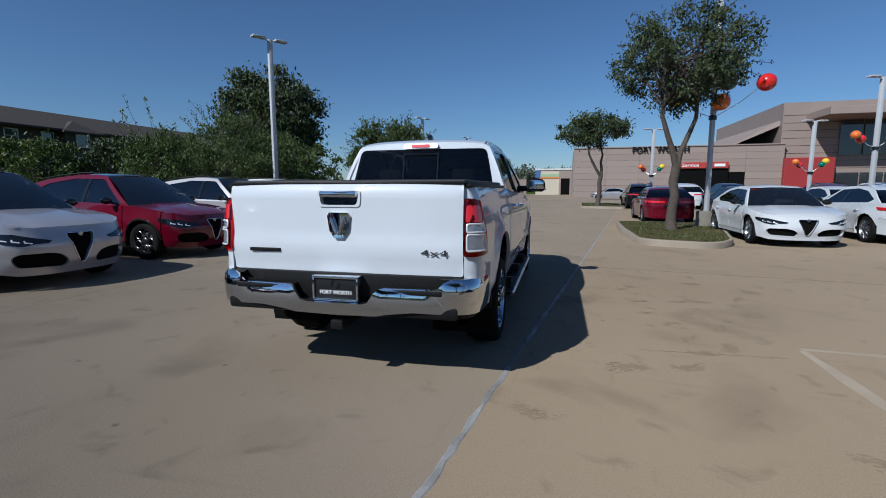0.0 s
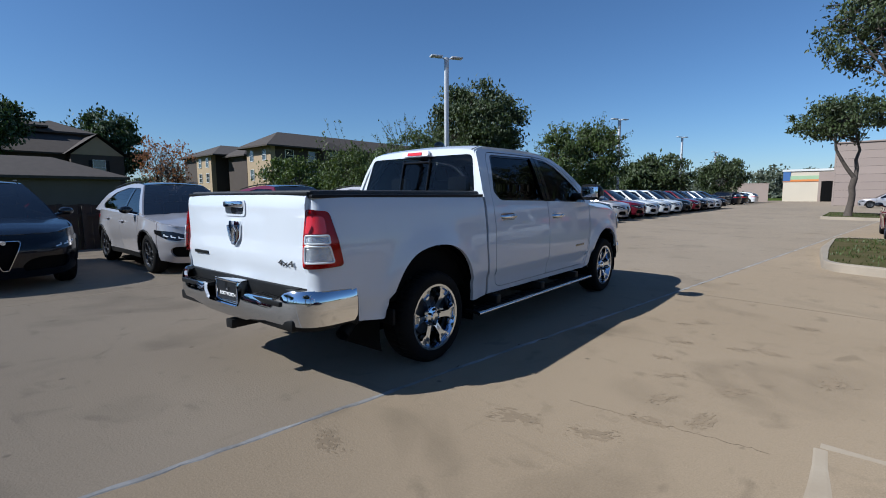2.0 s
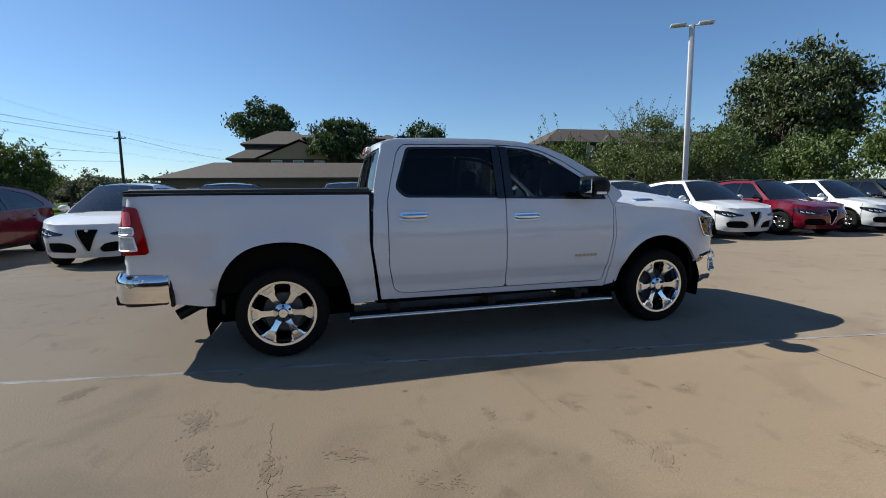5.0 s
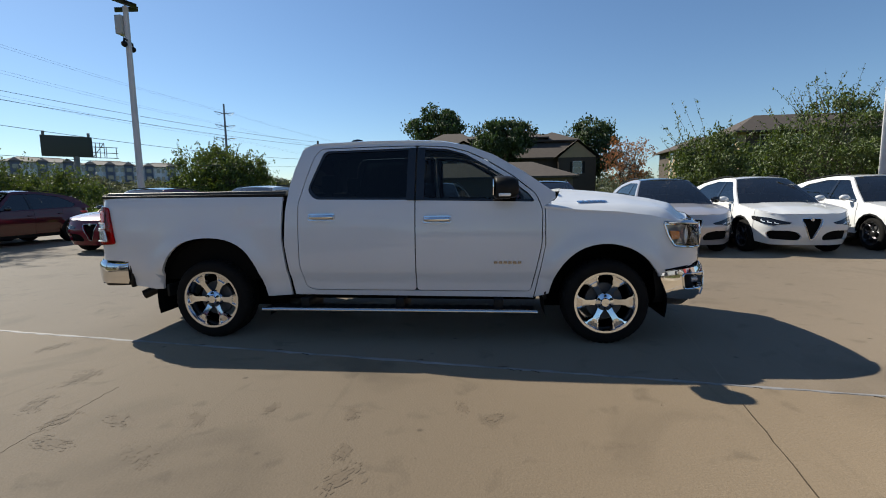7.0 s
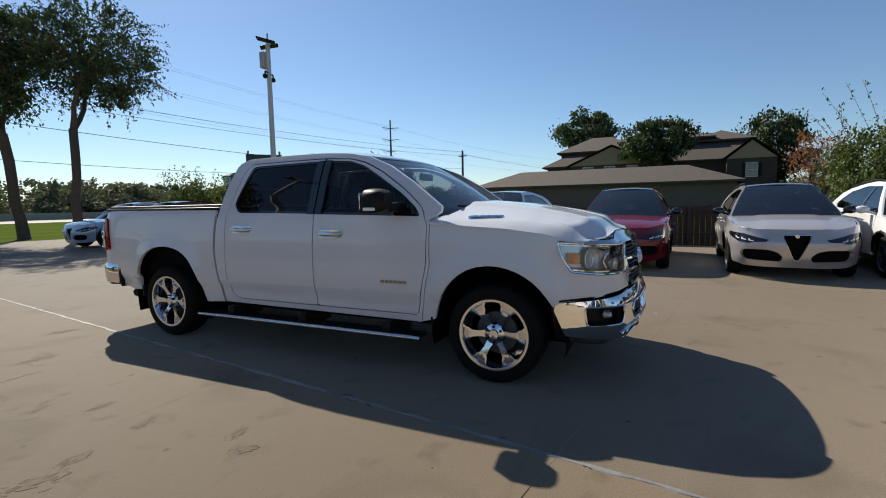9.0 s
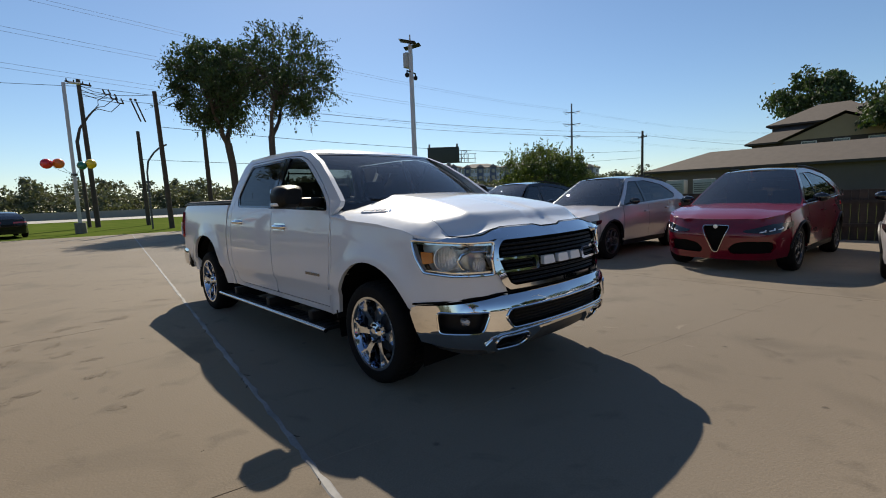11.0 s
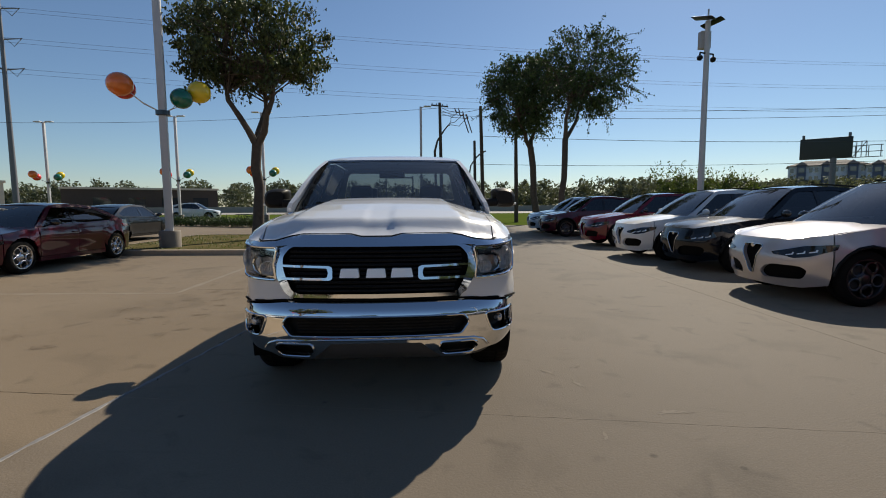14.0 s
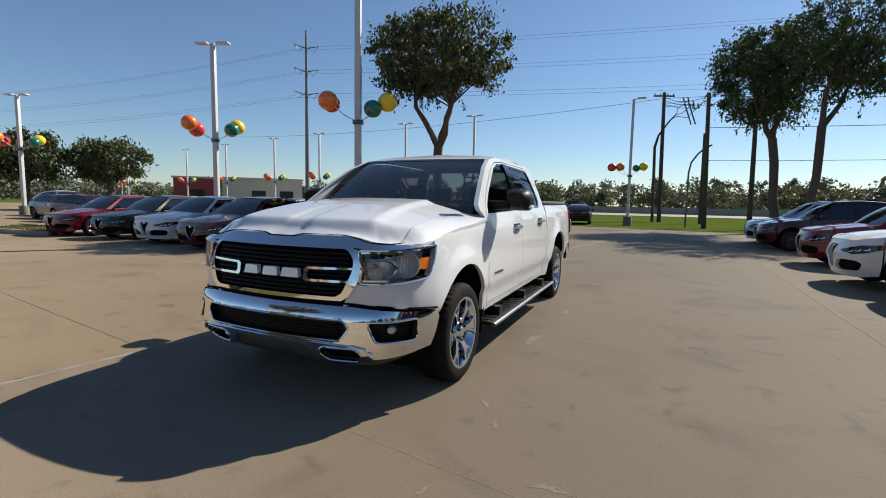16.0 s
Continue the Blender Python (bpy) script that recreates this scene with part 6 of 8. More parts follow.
def translucent(m, share):
    """Lets part of the light through the leaves, in a yellower green."""
    nt = m.node_tree
    p = next(n for n in nt.nodes if n.type == "BSDF_PRINCIPLED")
    out = next(n for n in nt.nodes if n.type == "OUTPUT_MATERIAL")
    tr, mx = nt.nodes.new("ShaderNodeBsdfTranslucent"), nt.nodes.new("ShaderNodeMixShader")
    tone = nt.nodes.new("ShaderNodeMix")
    tone.data_type, tone.blend_type = "RGBA", "MULTIPLY"
    tone.inputs["Factor"].default_value = 1.0
    tone.inputs["B"].default_value = (1.7, 1.6, 0.8, 1)
    nt.links.new(p.inputs["Base Color"].links[0].from_socket, tone.inputs["A"])
    nt.links.new(tone.outputs["Result"], tr.inputs["Color"])
    mx.inputs[0].default_value = share
    nt.links.new(p.outputs[0], mx.inputs[1])
    nt.links.new(tr.outputs[0], mx.inputs[2])
    nt.links.new(mx.outputs[0], out.inputs[0])


for m_, share in ((M_LEAF, 0.16), (M_LEAF2, 0.24), (M_LEAF3, 0.18), (M_LEAFB, 0.35)):
    translucent(m_, share)
M_TURF = mat("island_turf", (0.052, 0.056, 0.018), 0.95, base2=(0.12, 0.095, 0.055), scale=2.5, fine=40, bump=0.6, spec=0.0)


def leaf(bm, c, s, rnd, mi=0):
    q = Euler((rnd.uniform(0, 6.3), rnd.uniform(0, 6.3), rnd.uniform(0, 6.3))).to_matrix()
    a, b = q @ Vector((s, 0, 0)), q @ Vector((0, s * 0.55, 0))
    n = q @ Vector((0, 0, s * 0.18))
    f = bm.faces.new([bm.verts.new(c + v) for v in (-a, b * 0.9 + n, a, -b * 0.9 + n)])
    f.material_index = mi


def tree(name, label, base, fork, crown, n, lsize, lm, seed, trunk=0.16, lean=(0, 0), stems=2, droop=0.0, clumps=60, spread=0.16, twigs=(0, 1.0, 0.0)):
    """A tree: a trunk that forks into limbs, and a crown (centre, radii) filled with leaf clumps at the ends of twigs."""
    rnd = random.Random(seed)
    e = thing(name, label, "tree", pose(*base))
    bm = bmesh.new()
    c, rad = Vector(crown[0]), Vector(crown[1])
    fk = Vector((lean[0], lean[1], fork))
    wob = lambda f: Vector((rnd.uniform(-f, f), rnd.uniform(-f, f), 0)) * trunk
    tube(bm, [(0, 0, -0.05), (0, 0, 0.05)] + [Vector((lean[0] * q, lean[1] * q, fork * q)) + wob(0.35) for q in (0.18, 0.36, 0.55, 0.75)] + [fk], [trunk * 1.5, trunk * 1.2, trunk * 1.02, trunk * 0.95, trunk * 0.9, trunk * 0.92, trunk * 0.9], 12)
    ends = []
    limbs = []
    for k in range(stems):
        an = 2 * math.pi * (k + 0.25 + rnd.uniform(-0.1, 0.1)) / stems
        tip = c + Vector((rad.x * 0.35 * math.cos(an), rad.y * 0.35 * math.sin(an), -rad.z * 0.1))
        mid = fk.lerp(tip, 0.5) + Vector((rad.x * 0.16 * math.cos(an), rad.y * 0.16 * math.sin(an), -rad.z * 0.05))
        tube(bm, [fk - Vector((0, 0, 0.06)), fk.lerp(mid, 0.3) + wob(0.5), fk.lerp(mid, 0.65) + wob(0.7), mid, mid.lerp(tip, 0.5) + wob(0.8), tip], [trunk * 0.72, trunk * 0.6, trunk * 0.52, trunk * 0.42, trunk * 0.3, trunk * 0.15], 8)
        limbs.append((mid, tip))
    lv = bmesh.new()
    per = max(4, n // clumps)
    for k in range(clumps):
        for _ in range(30):
            d = Vector((rnd.uniform(-1, 1), rnd.uniform(-1, 1), rnd.uniform(-1, 1)))
            if 0.25 < d.length < 1 and rnd.random() < d.length:
                break
        p = c + Vector((d.x * rad.x, d.y * rad.y, d.z * rad.z)) * rnd.uniform(0.85, 1.08)
        mid, tip = limbs[rnd.randrange(len(limbs))]
        st = mid.lerp(tip, rnd.uniform(0.1, 1.0))
        tube(bm, [st, st.lerp(p, 0.55) + Vector((0, 0, 0.06 * rad.z)), p], [trunk * 0.16, trunk * 0.09, trunk * 0.03], 4, cap=False)
        cr = spread * (rad.x + rad.z) * rnd.uniform(0.55, 1.35)
        for _ in range(int(per * rnd.uniform(0.6, 1.4))):
            q = Vector((rnd.gauss(0, 0.5), rnd.gauss(0, 0.5), rnd.gauss(0, 0.38) - droop * rnd.random()))
            leaf(lv, p + q * cr, lsize * rnd.uniform(0.6, 1.3), rnd)
    # thin feathery twigs that stand out of the crown: how many, how long, how far their tips rise
    for k in range(twigs[0]):
        d = Vector((rnd.gauss(0, 1), rnd.gauss(0, 1), rnd.gauss(0.25, 0.8) + max(0.0, twigs[2]))).normalized()
        p = c + Vector((d.x * rad.x, d.y * rad.y, d.z * rad.z)) * rnd.uniform(0.7, 0.95)
        ln = twigs[1] * rnd.uniform(0.4, 1.0)
        side = Vector((rnd.uniform(-0.5, 0.5), rnd.uniform(-0.5, 0.5), 0))
        pts = [p + (d + side * q) * ln * q + Vector((0, 0, twigs[2] * ln * q * q)) for q in (0, 0.35, 0.7, 1.0)]
        tube(bm, pts, [trunk * 0.07 + 0.004, trunk * 0.05 + 0.003, trunk * 0.03 + 0.003, 0.003], 4, cap=False)
        for _ in range(int(7 + 12 * ln / (12 * lsize))):
            q = rnd.random() ** 0.8 * 2.999
            i = int(q)
            leaf(lv, pts[i].lerp(pts[i + 1], q - i) + Vector((rnd.gauss(0, 1), rnd.gauss(0, 1), rnd.gauss(0, 1))) * lsize * 0.7, lsize * rnd.uniform(0.5, 1.1), rnd)
    part("trunk", bm, M_BARK, e, "grey-brown trunk and limbs")
    part("crown", lv, lm, e, "crown of many small leaves", smooth=False)
    return e


def island(poly, label, extra=None):
    e = thing("planting_island", label, "island", pose(0, 0, 0))
    bm = bmesh.new()
    r = rounded(poly, 0.5, 4)
    cx, cy = sum(p[0] for p in r) / len(r), sum(p[1] for p in r) / len(r)
    inn = [(cx + (x - cx) * (1 - 0.16 / max(0.3, math.hypot(x - cx, y - cy))), cy + (y - cy) * (1 - 0.16 / max(0.3, math.hypot(x - cx, y - cy)))) for x, y in r]
    lo, a, b, d = ([bm.verts.new((x, y, z)) for x, y in l] for l, z in ((r, -0.02), ([(x + (cx - x) * 0.004, y + (cy - y) * 0.004) for x, y in r], 0.13), ([(x + (cx - x) * 0.012, y + (cy - y) * 0.012) for x, y in r], 0.15), (inn, 0.15)))
    for u, v in ((lo, a), (a, b), (b, d)):
        for i in range(len(r)):
            bm.faces.new((u[i], u[(i + 1) % len(r)], v[(i + 1) % len(r)], v[i]))
    part("kerb", bm, M_CURB, e, "tan concrete kerb")
    bm = bmesh.new()
    bm.faces.new([bm.verts.new((x, y, 0.135)) for x, y in inn])
    part("turf", bm, M_TURF, e, "patchy dry turf", smooth=False)
    rnd = random.Random(int(cx * 10))
    bm = bmesh.new()
    for _ in range(2600):
        x, y = rnd.uniform(min(p[0] for p in inn), max(p[0] for p in inn)), rnd.uniform(min(p[1] for p in inn), max(p[1] for p in inn))
        if inside([tuple(p) for p in inn], (x, y)) and noise.noise(Vector((x * 1.3, y * 1.3, 0))) > -0.15:
            h, an = rnd.uniform(0.02, 0.07), rnd.uniform(0, 6.3)
            dx, dy = math.cos(an) * 0.012, math.sin(an) * 0.012
            bm.faces.new([bm.verts.new(v) for v in ((x - dx, y - dy, 0.13), (x + dx, y + dy, 0.13), (x + dy * 2, y - dx * 2, 0.135 + h))])
    tagged(part("grass", bm, M_LEAF2, e, smooth=False), kind="stuff")
    return e


island([(3.25, 6.0), (4.75, 5.45), (5.35, 6.3), (6.4, 11.0), (6.1, 12.4), (3.3, 12.6), (3.1, 9.0)], "kerbed planting island with dry turf round a tree")
island([(2.4, 27.6), (5.2, 26.6), (5.5, 34.0), (2.6, 36.0)], "kerbed planting island with dry turf by the showroom")
island([(3.95, -7.0), (9.0, -7.2), (9.3, -14.2), (3.9, -14.0)], "kerbed planting island with patchy turf round a tree")
island([(16.0, -3.3), (19.5, -2.9), (22, -5.0), (18.6, -5.2)], "small kerbed planting island at the row end")
tree("oak_tree", "small oak with a forked leaning trunk on a kerbed island", (4.53, 9.2, 0.13), 1.85, ((0.1, 0.1, 4.95), (1.85, 1.7, 1.4)), 14000, 0.052, M_LEAF, 3, 0.14, (0.05, 0.0), 2, 0.35, 170, 0.085, (90, 0.45, -0.1))
tree("oak_tree", "small round-crowned oak on a kerbed island", (3.55, 29.0, 0.13), 2.1, ((-0.45, 0.0, 5.25), (2.5, 2.2, 1.15)), 7000, 0.10, M_LEAF, 5, 0.16, (0.15, 0), 2, 0.2, 80, 0.13)
tree("oak_tree", "backlit oak with a tall forked trunk on an island", (5.72, -11.15, 0.13), 3.35, ((-0.15, 0.1, 6.5), (2.7, 2.4, 1.75)), 14000, 0.08, M_LEAF, 8, 0.19, (-0.1, 0), 3, 0.4, 190, 0.075, (90, 0.6, -0.1))
tree("oak_tree", "dark drooping oak at the edge of the grass verge", (-7.9, -26.6, 0), 5.2, ((1.2, 0.5, 8.6), (2.5, 2.5, 2.5)), 16000, 0.10, M_LEAF3, 11, 0.24, (0.55, 0.2), 2, 0.9, 130, 0.11, (170, 1.1, -0.5))
tree("oak_tree", "airy oak with drooping twigs at the edge of the verge", (-8.5, -22.9, 0), 5.3, ((-1.1, 0.4, 9.0), (2.7, 2.6, 2.5)), 10000, 0.09, M_LEAF3, 12, 0.20, (-0.2, 0), 2, 0.7, 150, 0.09, (260, 1.4, -0.35))

# ---- fence line and what stands behind it ----
M_WOODF = mat("weathered_fence_wood", (0.051, 0.0396, 0.0312), 0.85, base2=(0.03, 0.024, 0.0192), scale=6, fine=70, bump=0.3, objvar=0.3)
fence = thing("wooden_fence", "low weathered brown board fence behind the cars", "fence", pose(-11.7, 0, 0))
pk = bx(-0.011, 0.011, -0.0725, 0.0725, -0.03, 1.18, 0.0)
pm = link("fence_board", pk, M_WOODF, fence, smooth=False)
for k in range(270):
    y = -9.0 + 0.15 * k
    if k:
        o = new("fence_board", pm.data)
        o.parent = fence
    else:
        o = pm
    o.location = (random.uniform(-0.004, 0.004), y, random.uniform(-0.02, 0.02))
for z in (0.30, 0.85):
    part("fence_rail", bx(0.012, 0.055, -9.1, 31.4, z, z + 0.09), M_WOODF, fence)
for k in range(17):
    part("fence_post", bx(0.012, 0.10, -9.0 + 2.5 * k, -8.91 + 2.5 * k, 0, 1.15), M_WOODF, fence)

M_CONBASE_ = mat("ac_plinth", (0.25, 0.23, 0.2), 0.85, base2=(0.2, 0.18, 0.16), scale=3, fine=40)
for x, y in ((-40.1, -12.2), (-39.9, -9.9)):
    ac = thing("air_conditioner", "pale grey air-conditioning box behind the fence", "air conditioner", pose(x, y, -0.03))
    part("casing", bx(-0.45, 0.45, -0.75, 0.75, 0.9, 2.1, 0.03), mat("ac_casing", (0.42, 0.41, 0.38), 0.6, base2=(0.36, 0.35, 0.33), scale=3, fine=40), ac)
    part("fan_grille", bx(-0.36, 0.36, -0.66, 0.66, 2.1, 2.15, 0.01), M_GREY, ac)
    for k in range(5):
        part("louvre", bx(0.45, 0.465, -0.66, 0.66, 1.05 + 0.17 * k, 1.10 + 0.17 * k), M_GREY, ac, smooth=False)
    part("stand", bx(-0.5, 0.5, -0.8, 0.8, 0.0, 0.9), M_CONBASE_, ac, smooth=False)
# Apartment blocks: sunlight and shade put into wall colour, tan and dark brown.
M_TANWALL = mat("tan_wall", (0.36, 0.27, 0.17), 0.85, base2=(0.32, 0.24, 0.15), scale=1.5, fine=30)
M_DARKWALL = mat("dark_brown_wall", (0.06375, 0.04675, 0.03655), 0.8, base2=(0.051, 0.03825, 0.0306), scale=1, fine=20)
M_SHINGLE = mat("brown_shingles", (0.068, 0.0544, 0.0464), 0.9, base2=(0.048, 0.0384, 0.0336), scale=2, fine=12, bump=0.3)
M_GARAGE = mat("taupe_wall", (0.150, 0.117, 0.093), 0.85, base2=(0.128, 0.10, 0.079), scale=0.7, fine=20)
M_FRAME = mat("window_frame_white", (0.6, 0.6, 0.58), 0.5)
M_PANE = mat("house_window_pane", (0.03, 0.035, 0.04), 0.06, coat=1.0)


def prism(bm, x0, x1, y0, y1, z0, z1, inset=None, ov=0.5):
    """A hip roof over a rectangle."""
    ins = inset if inset is not None else min(x1 - x0, y1 - y0) / 2
    x0, x1, y0, y1 = x0 - ov, x1 + ov, y0 - ov, y1 + ov
    if (x1 - x0) < (y1 - y0):
        r = [((x0 + x1) / 2, y0 + ins, z1), ((x0 + x1) / 2, y1 - ins, z1)]
        q = [bm.verts.new(p) for p in ((x0, y0, z0), (x1, y0, z0), (x1, y1, z0), (x0, y1, z0), *r)]
        fs = ((0, 1, 4), (1, 2, 5, 4), (2, 3, 5), (3, 0, 4, 5))
    else:
        r = [(x0 + ins, (y0 + y1) / 2, z1), (x1 - ins, (y0 + y1) / 2, z1)]
        q = [bm.verts.new(p) for p in ((x0, y0, z0), (x1, y0, z0), (x1, y1, z0), (x0, y1, z0), *r)]
        fs = ((0, 1, 5, 4), (1, 2, 5), (2, 3, 4, 5), (3, 0, 4))
    for f in fs:
        bm.faces.new([q[i] for i in f])
    bm.faces.new([q[i] for i in (3, 2, 1, 0)])
    lo = [bm.verts.new(v.co - Vector((0, 0, 0.22))) for v in q[:4]]
    for i in range(4):
        bm.faces.new((q[i], q[(i + 1) % 4], lo[(i + 1) % 4], lo[i]))


def window(parent, x, y, z, w, h, face, shutters=False, frame_m=None):
    """A window on a wall; face: '+x' or '-y', the side that it looks to."""
    m = Matrix.Translation((x, y, z)) @ Matrix.Rotation(radians({"+x": 90, "-y": 0, "-x": -90}[face]), 4, "Z")
    bm = bmesh.new()
    for a, b, c, d in ((-w / 2 - 0.08, w / 2 + 0.08, h / 2, h / 2 + 0.08), (-w / 2 - 0.08, w / 2 + 0.08, -h / 2 - 0.1, -h / 2), (-w / 2 - 0.08, -w / 2, -h / 2, h / 2), (w / 2, w / 2 + 0.08, -h / 2, h / 2), (-w / 2, w / 2, -0.03, 0.03)):
        box(bm, a, b, -0.07, 0.02, c, d)
    bmesh.ops.transform(bm, matrix=m, verts=bm.verts)
    fr = part("window", bm, frame_m or M_FRAME, parent, "framed window", smooth=False)
    bm = bmesh.new()
    box(bm, -w / 2, w / 2, -0.02, 0.0, -h / 2, h / 2)
    bmesh.ops.transform(bm, matrix=m, verts=bm.verts)
    part("pane", bm, M_PANE, fr, smooth=False)
    if shutters:
        for s in (-1, 1):
            bm = bx(s * (w / 2 + 0.28) - 0.2, s * (w / 2 + 0.28) + 0.2, -0.06, 0.0, -h / 2, h / 2)
            bmesh.ops.transform(bm, matrix=m, verts=bm.verts)
            part("shutter", bm, M_BLACK, fr, smooth=False)


gar = thing("garage_block", "long low tan garage block with a brown shingle roof", "garage")
part("wall", bx(-53, -45, -16.5, 8.3, -0.1, 3.15), M_GARAGE, gar, smooth=False)
bm = bmesh.new()
prism(bm, -53, -45, -16.5, 8.3, 3.1, 4.85, 4.5, 0.6)
part("roof", bm, M_SHINGLE, gar, smooth=False)
house = thing("apartment_house", "two-storey brown house with many shingle roofs", "house")
part("wall", bx(-84, -70, -14.5, 15.2, -0.1, 6.9), M_DARKWALL, house, smooth=False)
bm = bmesh.new()
prism(bm, -84, -70, -14.5, 15.2, 6.8, 11.2, 7.5, 0.7)
part("roof", bm, M_SHINGLE, house, smooth=False)
for y0, y1, x1, zt_ in ((-10.5, 1.0, -67.5, 9.4), (9.5, 15.0, -68, 9.2)):
    part("gable_wall", bx(-71, x1, y0, y1, -0.1, 6.7), M_DARKWALL, house, smooth=False)
    bm = bmesh.new()
    ym = (y0 + y1) / 2
    q = [bm.verts.new(p) for p in ((-76, y0 - 0.6, 6.6), (x1 + 0.5, y0 - 0.6, 6.6), (x1 + 0.5, y1 + 0.6, 6.6), (-76, y1 + 0.6, 6.6), (-76, ym, zt_), (x1 + 0.5, ym, zt_))]
    for f in ((0, 1, 5, 4), (2, 3, 4, 5), (0, 4, 3)):
        bm.faces.new([q[i] for i in f])
    part("gable_roof", bm, M_SHINGLE, house, smooth=False)
    bm = bmesh.new()
    bm.faces.new([bm.verts.new(p) for p in ((x1 + 0.02, y0, 6.6), (x1 + 0.02, y1, 6.6), (x1 + 0.02, ym, zt_ - 0.3))])
    part("gable_end", bm, M_TANWALL, house, smooth=False)
for x0, x1, y0, y1, z0, z1 in ((-84, -73, -13, -2, 9.2, 11.9), (-86, -74, -4, 8, 10.4, 12.6), (-86, -74, 6, 13, 9.8, 11.6)):
    part("upper_wall", bx(x0, x1, y0, y1, 8.0, z0), M_DARKWALL, house, smooth=False)
    bm = bmesh.new()
    prism(bm, x0, x1, y0, y1, z0, z1, 4.5, 0.6)
    part("upper_roof", bm, M_SHINGLE, house, smooth=False)
for y in (-13.2, -11.6, 12.3):
    window(house, -69.97 if y < 0 else -67.97, y, 5.1, 1.2, 1.7, "+x", y > 0)
for y in (-8.0, -5.0, -2.0):
    window(house, -67.47, y, 5.6, 1.3, 1.4, "+x")
# The end wall gets the sunlit tan, the long side the shaded brown.
apt = thing("apartment_building", "three-storey apartment building, end coloured sunlit tan, side coloured shaded brown, hipped roof", "building")
part("wall", bx(-68.5, -61.5, 32.0, 75.0, -0.1, 9.0), M_DARKWALL, apt, smooth=False)
part("end_wall", bx(-68.6, -61.4, 31.85, 32.6, -0.1, 9.0), M_TANWALL, apt, "end wall coloured as sunlit tan", smooth=False)
bm = bmesh.new()
prism(bm, -69, -61, 31.5, 75.5, 8.9, 11.4, 4.5, 0.8)
part("roof", bm, M_SHINGLE, apt, smooth=False)
for z in (1.8, 4.7, 7.6):
    for x in (-67, -63.2):
        window(apt, x, 31.84, z, 1.0, 1.5, "-y")
    for y in (35, 39, 47, 52, 57):
        window(apt, -61.49, y, z, 1.3, 1.5, "+x")
for y in (42.5, 60):
    part("bay", bx(-62, -60.3, y - 2.2, y + 2.2, -0.1, 8.7), M_DARKWALL, apt, smooth=False)
    bm = bmesh.new()
    prism(bm, -65, -60.3, y - 2.2, y + 2.2, 8.7, 10.2, 2.0, 0.5)
    part("bay_roof", bm, M_SHINGLE, apt, smooth=False)
    for z in (1.8, 4.7, 7.6):
        window(apt, -60.29, y, z, 1.6, 1.5, "+x")
# Again a sunlit tone on the end wall, a shaded tone elsewhere.
apt2 = thing("apartment_building", "three-storey apartment building beyond the fence, end coloured sunlit tan, side shaded brown", "building")
part("wall", bx(-94, -82, 32.2, 50, -0.1, 8.8), M_DARKWALL, apt2, smooth=False)
part("end_wall", bx(-88, -81.9, 32.0, 32.8, -0.1, 8.8), M_TANWALL, apt2, "end wall coloured as sunlit tan", smooth=False)
bm = bmesh.new()
prism(bm, -94, -80, 32, 52, 8.7, 11.0, 5, 0.8)
part("roof", bm, M_SHINGLE, apt2, smooth=False)
part("stair_tower", bx(-79.5, -73, 34, 46, -0.1, 8.3), M_DARKWALL, apt2, smooth=False)
bm = bmesh.new()
prism(bm, -79.5, -73, 34, 46, 8.3, 10.4, 3, 0.8)
part("tower_roof", bm, M_SHINGLE, apt2, smooth=False)
for z in (1.8, 4.7, 7.4):
    for x in (-86.4, -83.4):
        window(apt2, x, 31.98, z, 1.0, 1.5, "-y")
    window(apt2, -72.98, 40, z, 1.2, 1.5, "+x")

tree("tree", "light green young tree behind the board fence", (-13.0, 8.3, 0), 0.5, ((0, 0, 2.0), (1.2, 1.15, 1.6)), 11000, 0.06, M_LEAF2, 21, 0.06, (0, 0), 4, 0.2, 90, 0.11, (14, 1.2, 0.55))
tree("tree", "spreading green tree behind the board fence", (-13.6, 12.7, 0), 0.5, ((0, 0, 2.5), (2.0, 2.1, 2.2)), 17000, 0.06, M_LEAF2, 22, 0.08, (0, 0), 5, 0.2, 130, 0.10, (60, 1.0, 0.55))
tree("tree", "leafy green tree beside the car row", (-13.8, 16.5, 0), 0.6, ((0, 0, 2.2), (2.2, 2.0, 2.1)), 12000, 0.075, M_LEAF2, 23, 0.08, (0, 0), 4, 0.2, 80, 0.13)
tree("tree", "large round dark green tree behind the car park", (-34.7, 46.3, 0), 3.5, ((0, 0, 9.2), (6.3, 6.2, 6.7)), 30000, 0.24, M_LEAF, 24, 0.4, (0, 0), 4, 0.2, 260, 0.09)
for k, (x, y, r, h) in enumerate(((-36, 20, 3.2, 5.2), (-34, 25, 3.0, 5.6), (-32, 29, 3.4, 6.2), (-28, 31, 3.0, 6.5), (-22, 34, 3.2, 6.0))):
    tree("tree", "bushy dark green tree beyond the fence", (x, y, 0), 0.8, ((0, 0, h * 0.5), (r, r, h * 0.5)), 8000, 0.16, M_LEAF if k % 2 else M_LEAF2, 30 + k, 0.15, (0, 0), 4, 0.2, 90, 0.12)
tree("tree", "wind-blown green tree behind the far cars", (-11.9, 31.8, 0), 0.8, ((0.1, 0, 4.2), (1.9, 1.9, 2.8)), 11000, 0.12, M_LEAF2, 41, 0.15, (0, 0), 4, 0.2, 110, 0.10, (130, 1.1, 0.2))
tree("tree", "wind-blown green tree beside the far cars", (-13.4, 28.6, 0), 0.8, ((0.1, 0, 3.9), (1.7, 1.8, 2.4)), 8000, 0.12, M_LEAF2, 42, 0.13, (0, 0), 4, 0.2, 90, 0.11, (110, 1.1, 0.2))
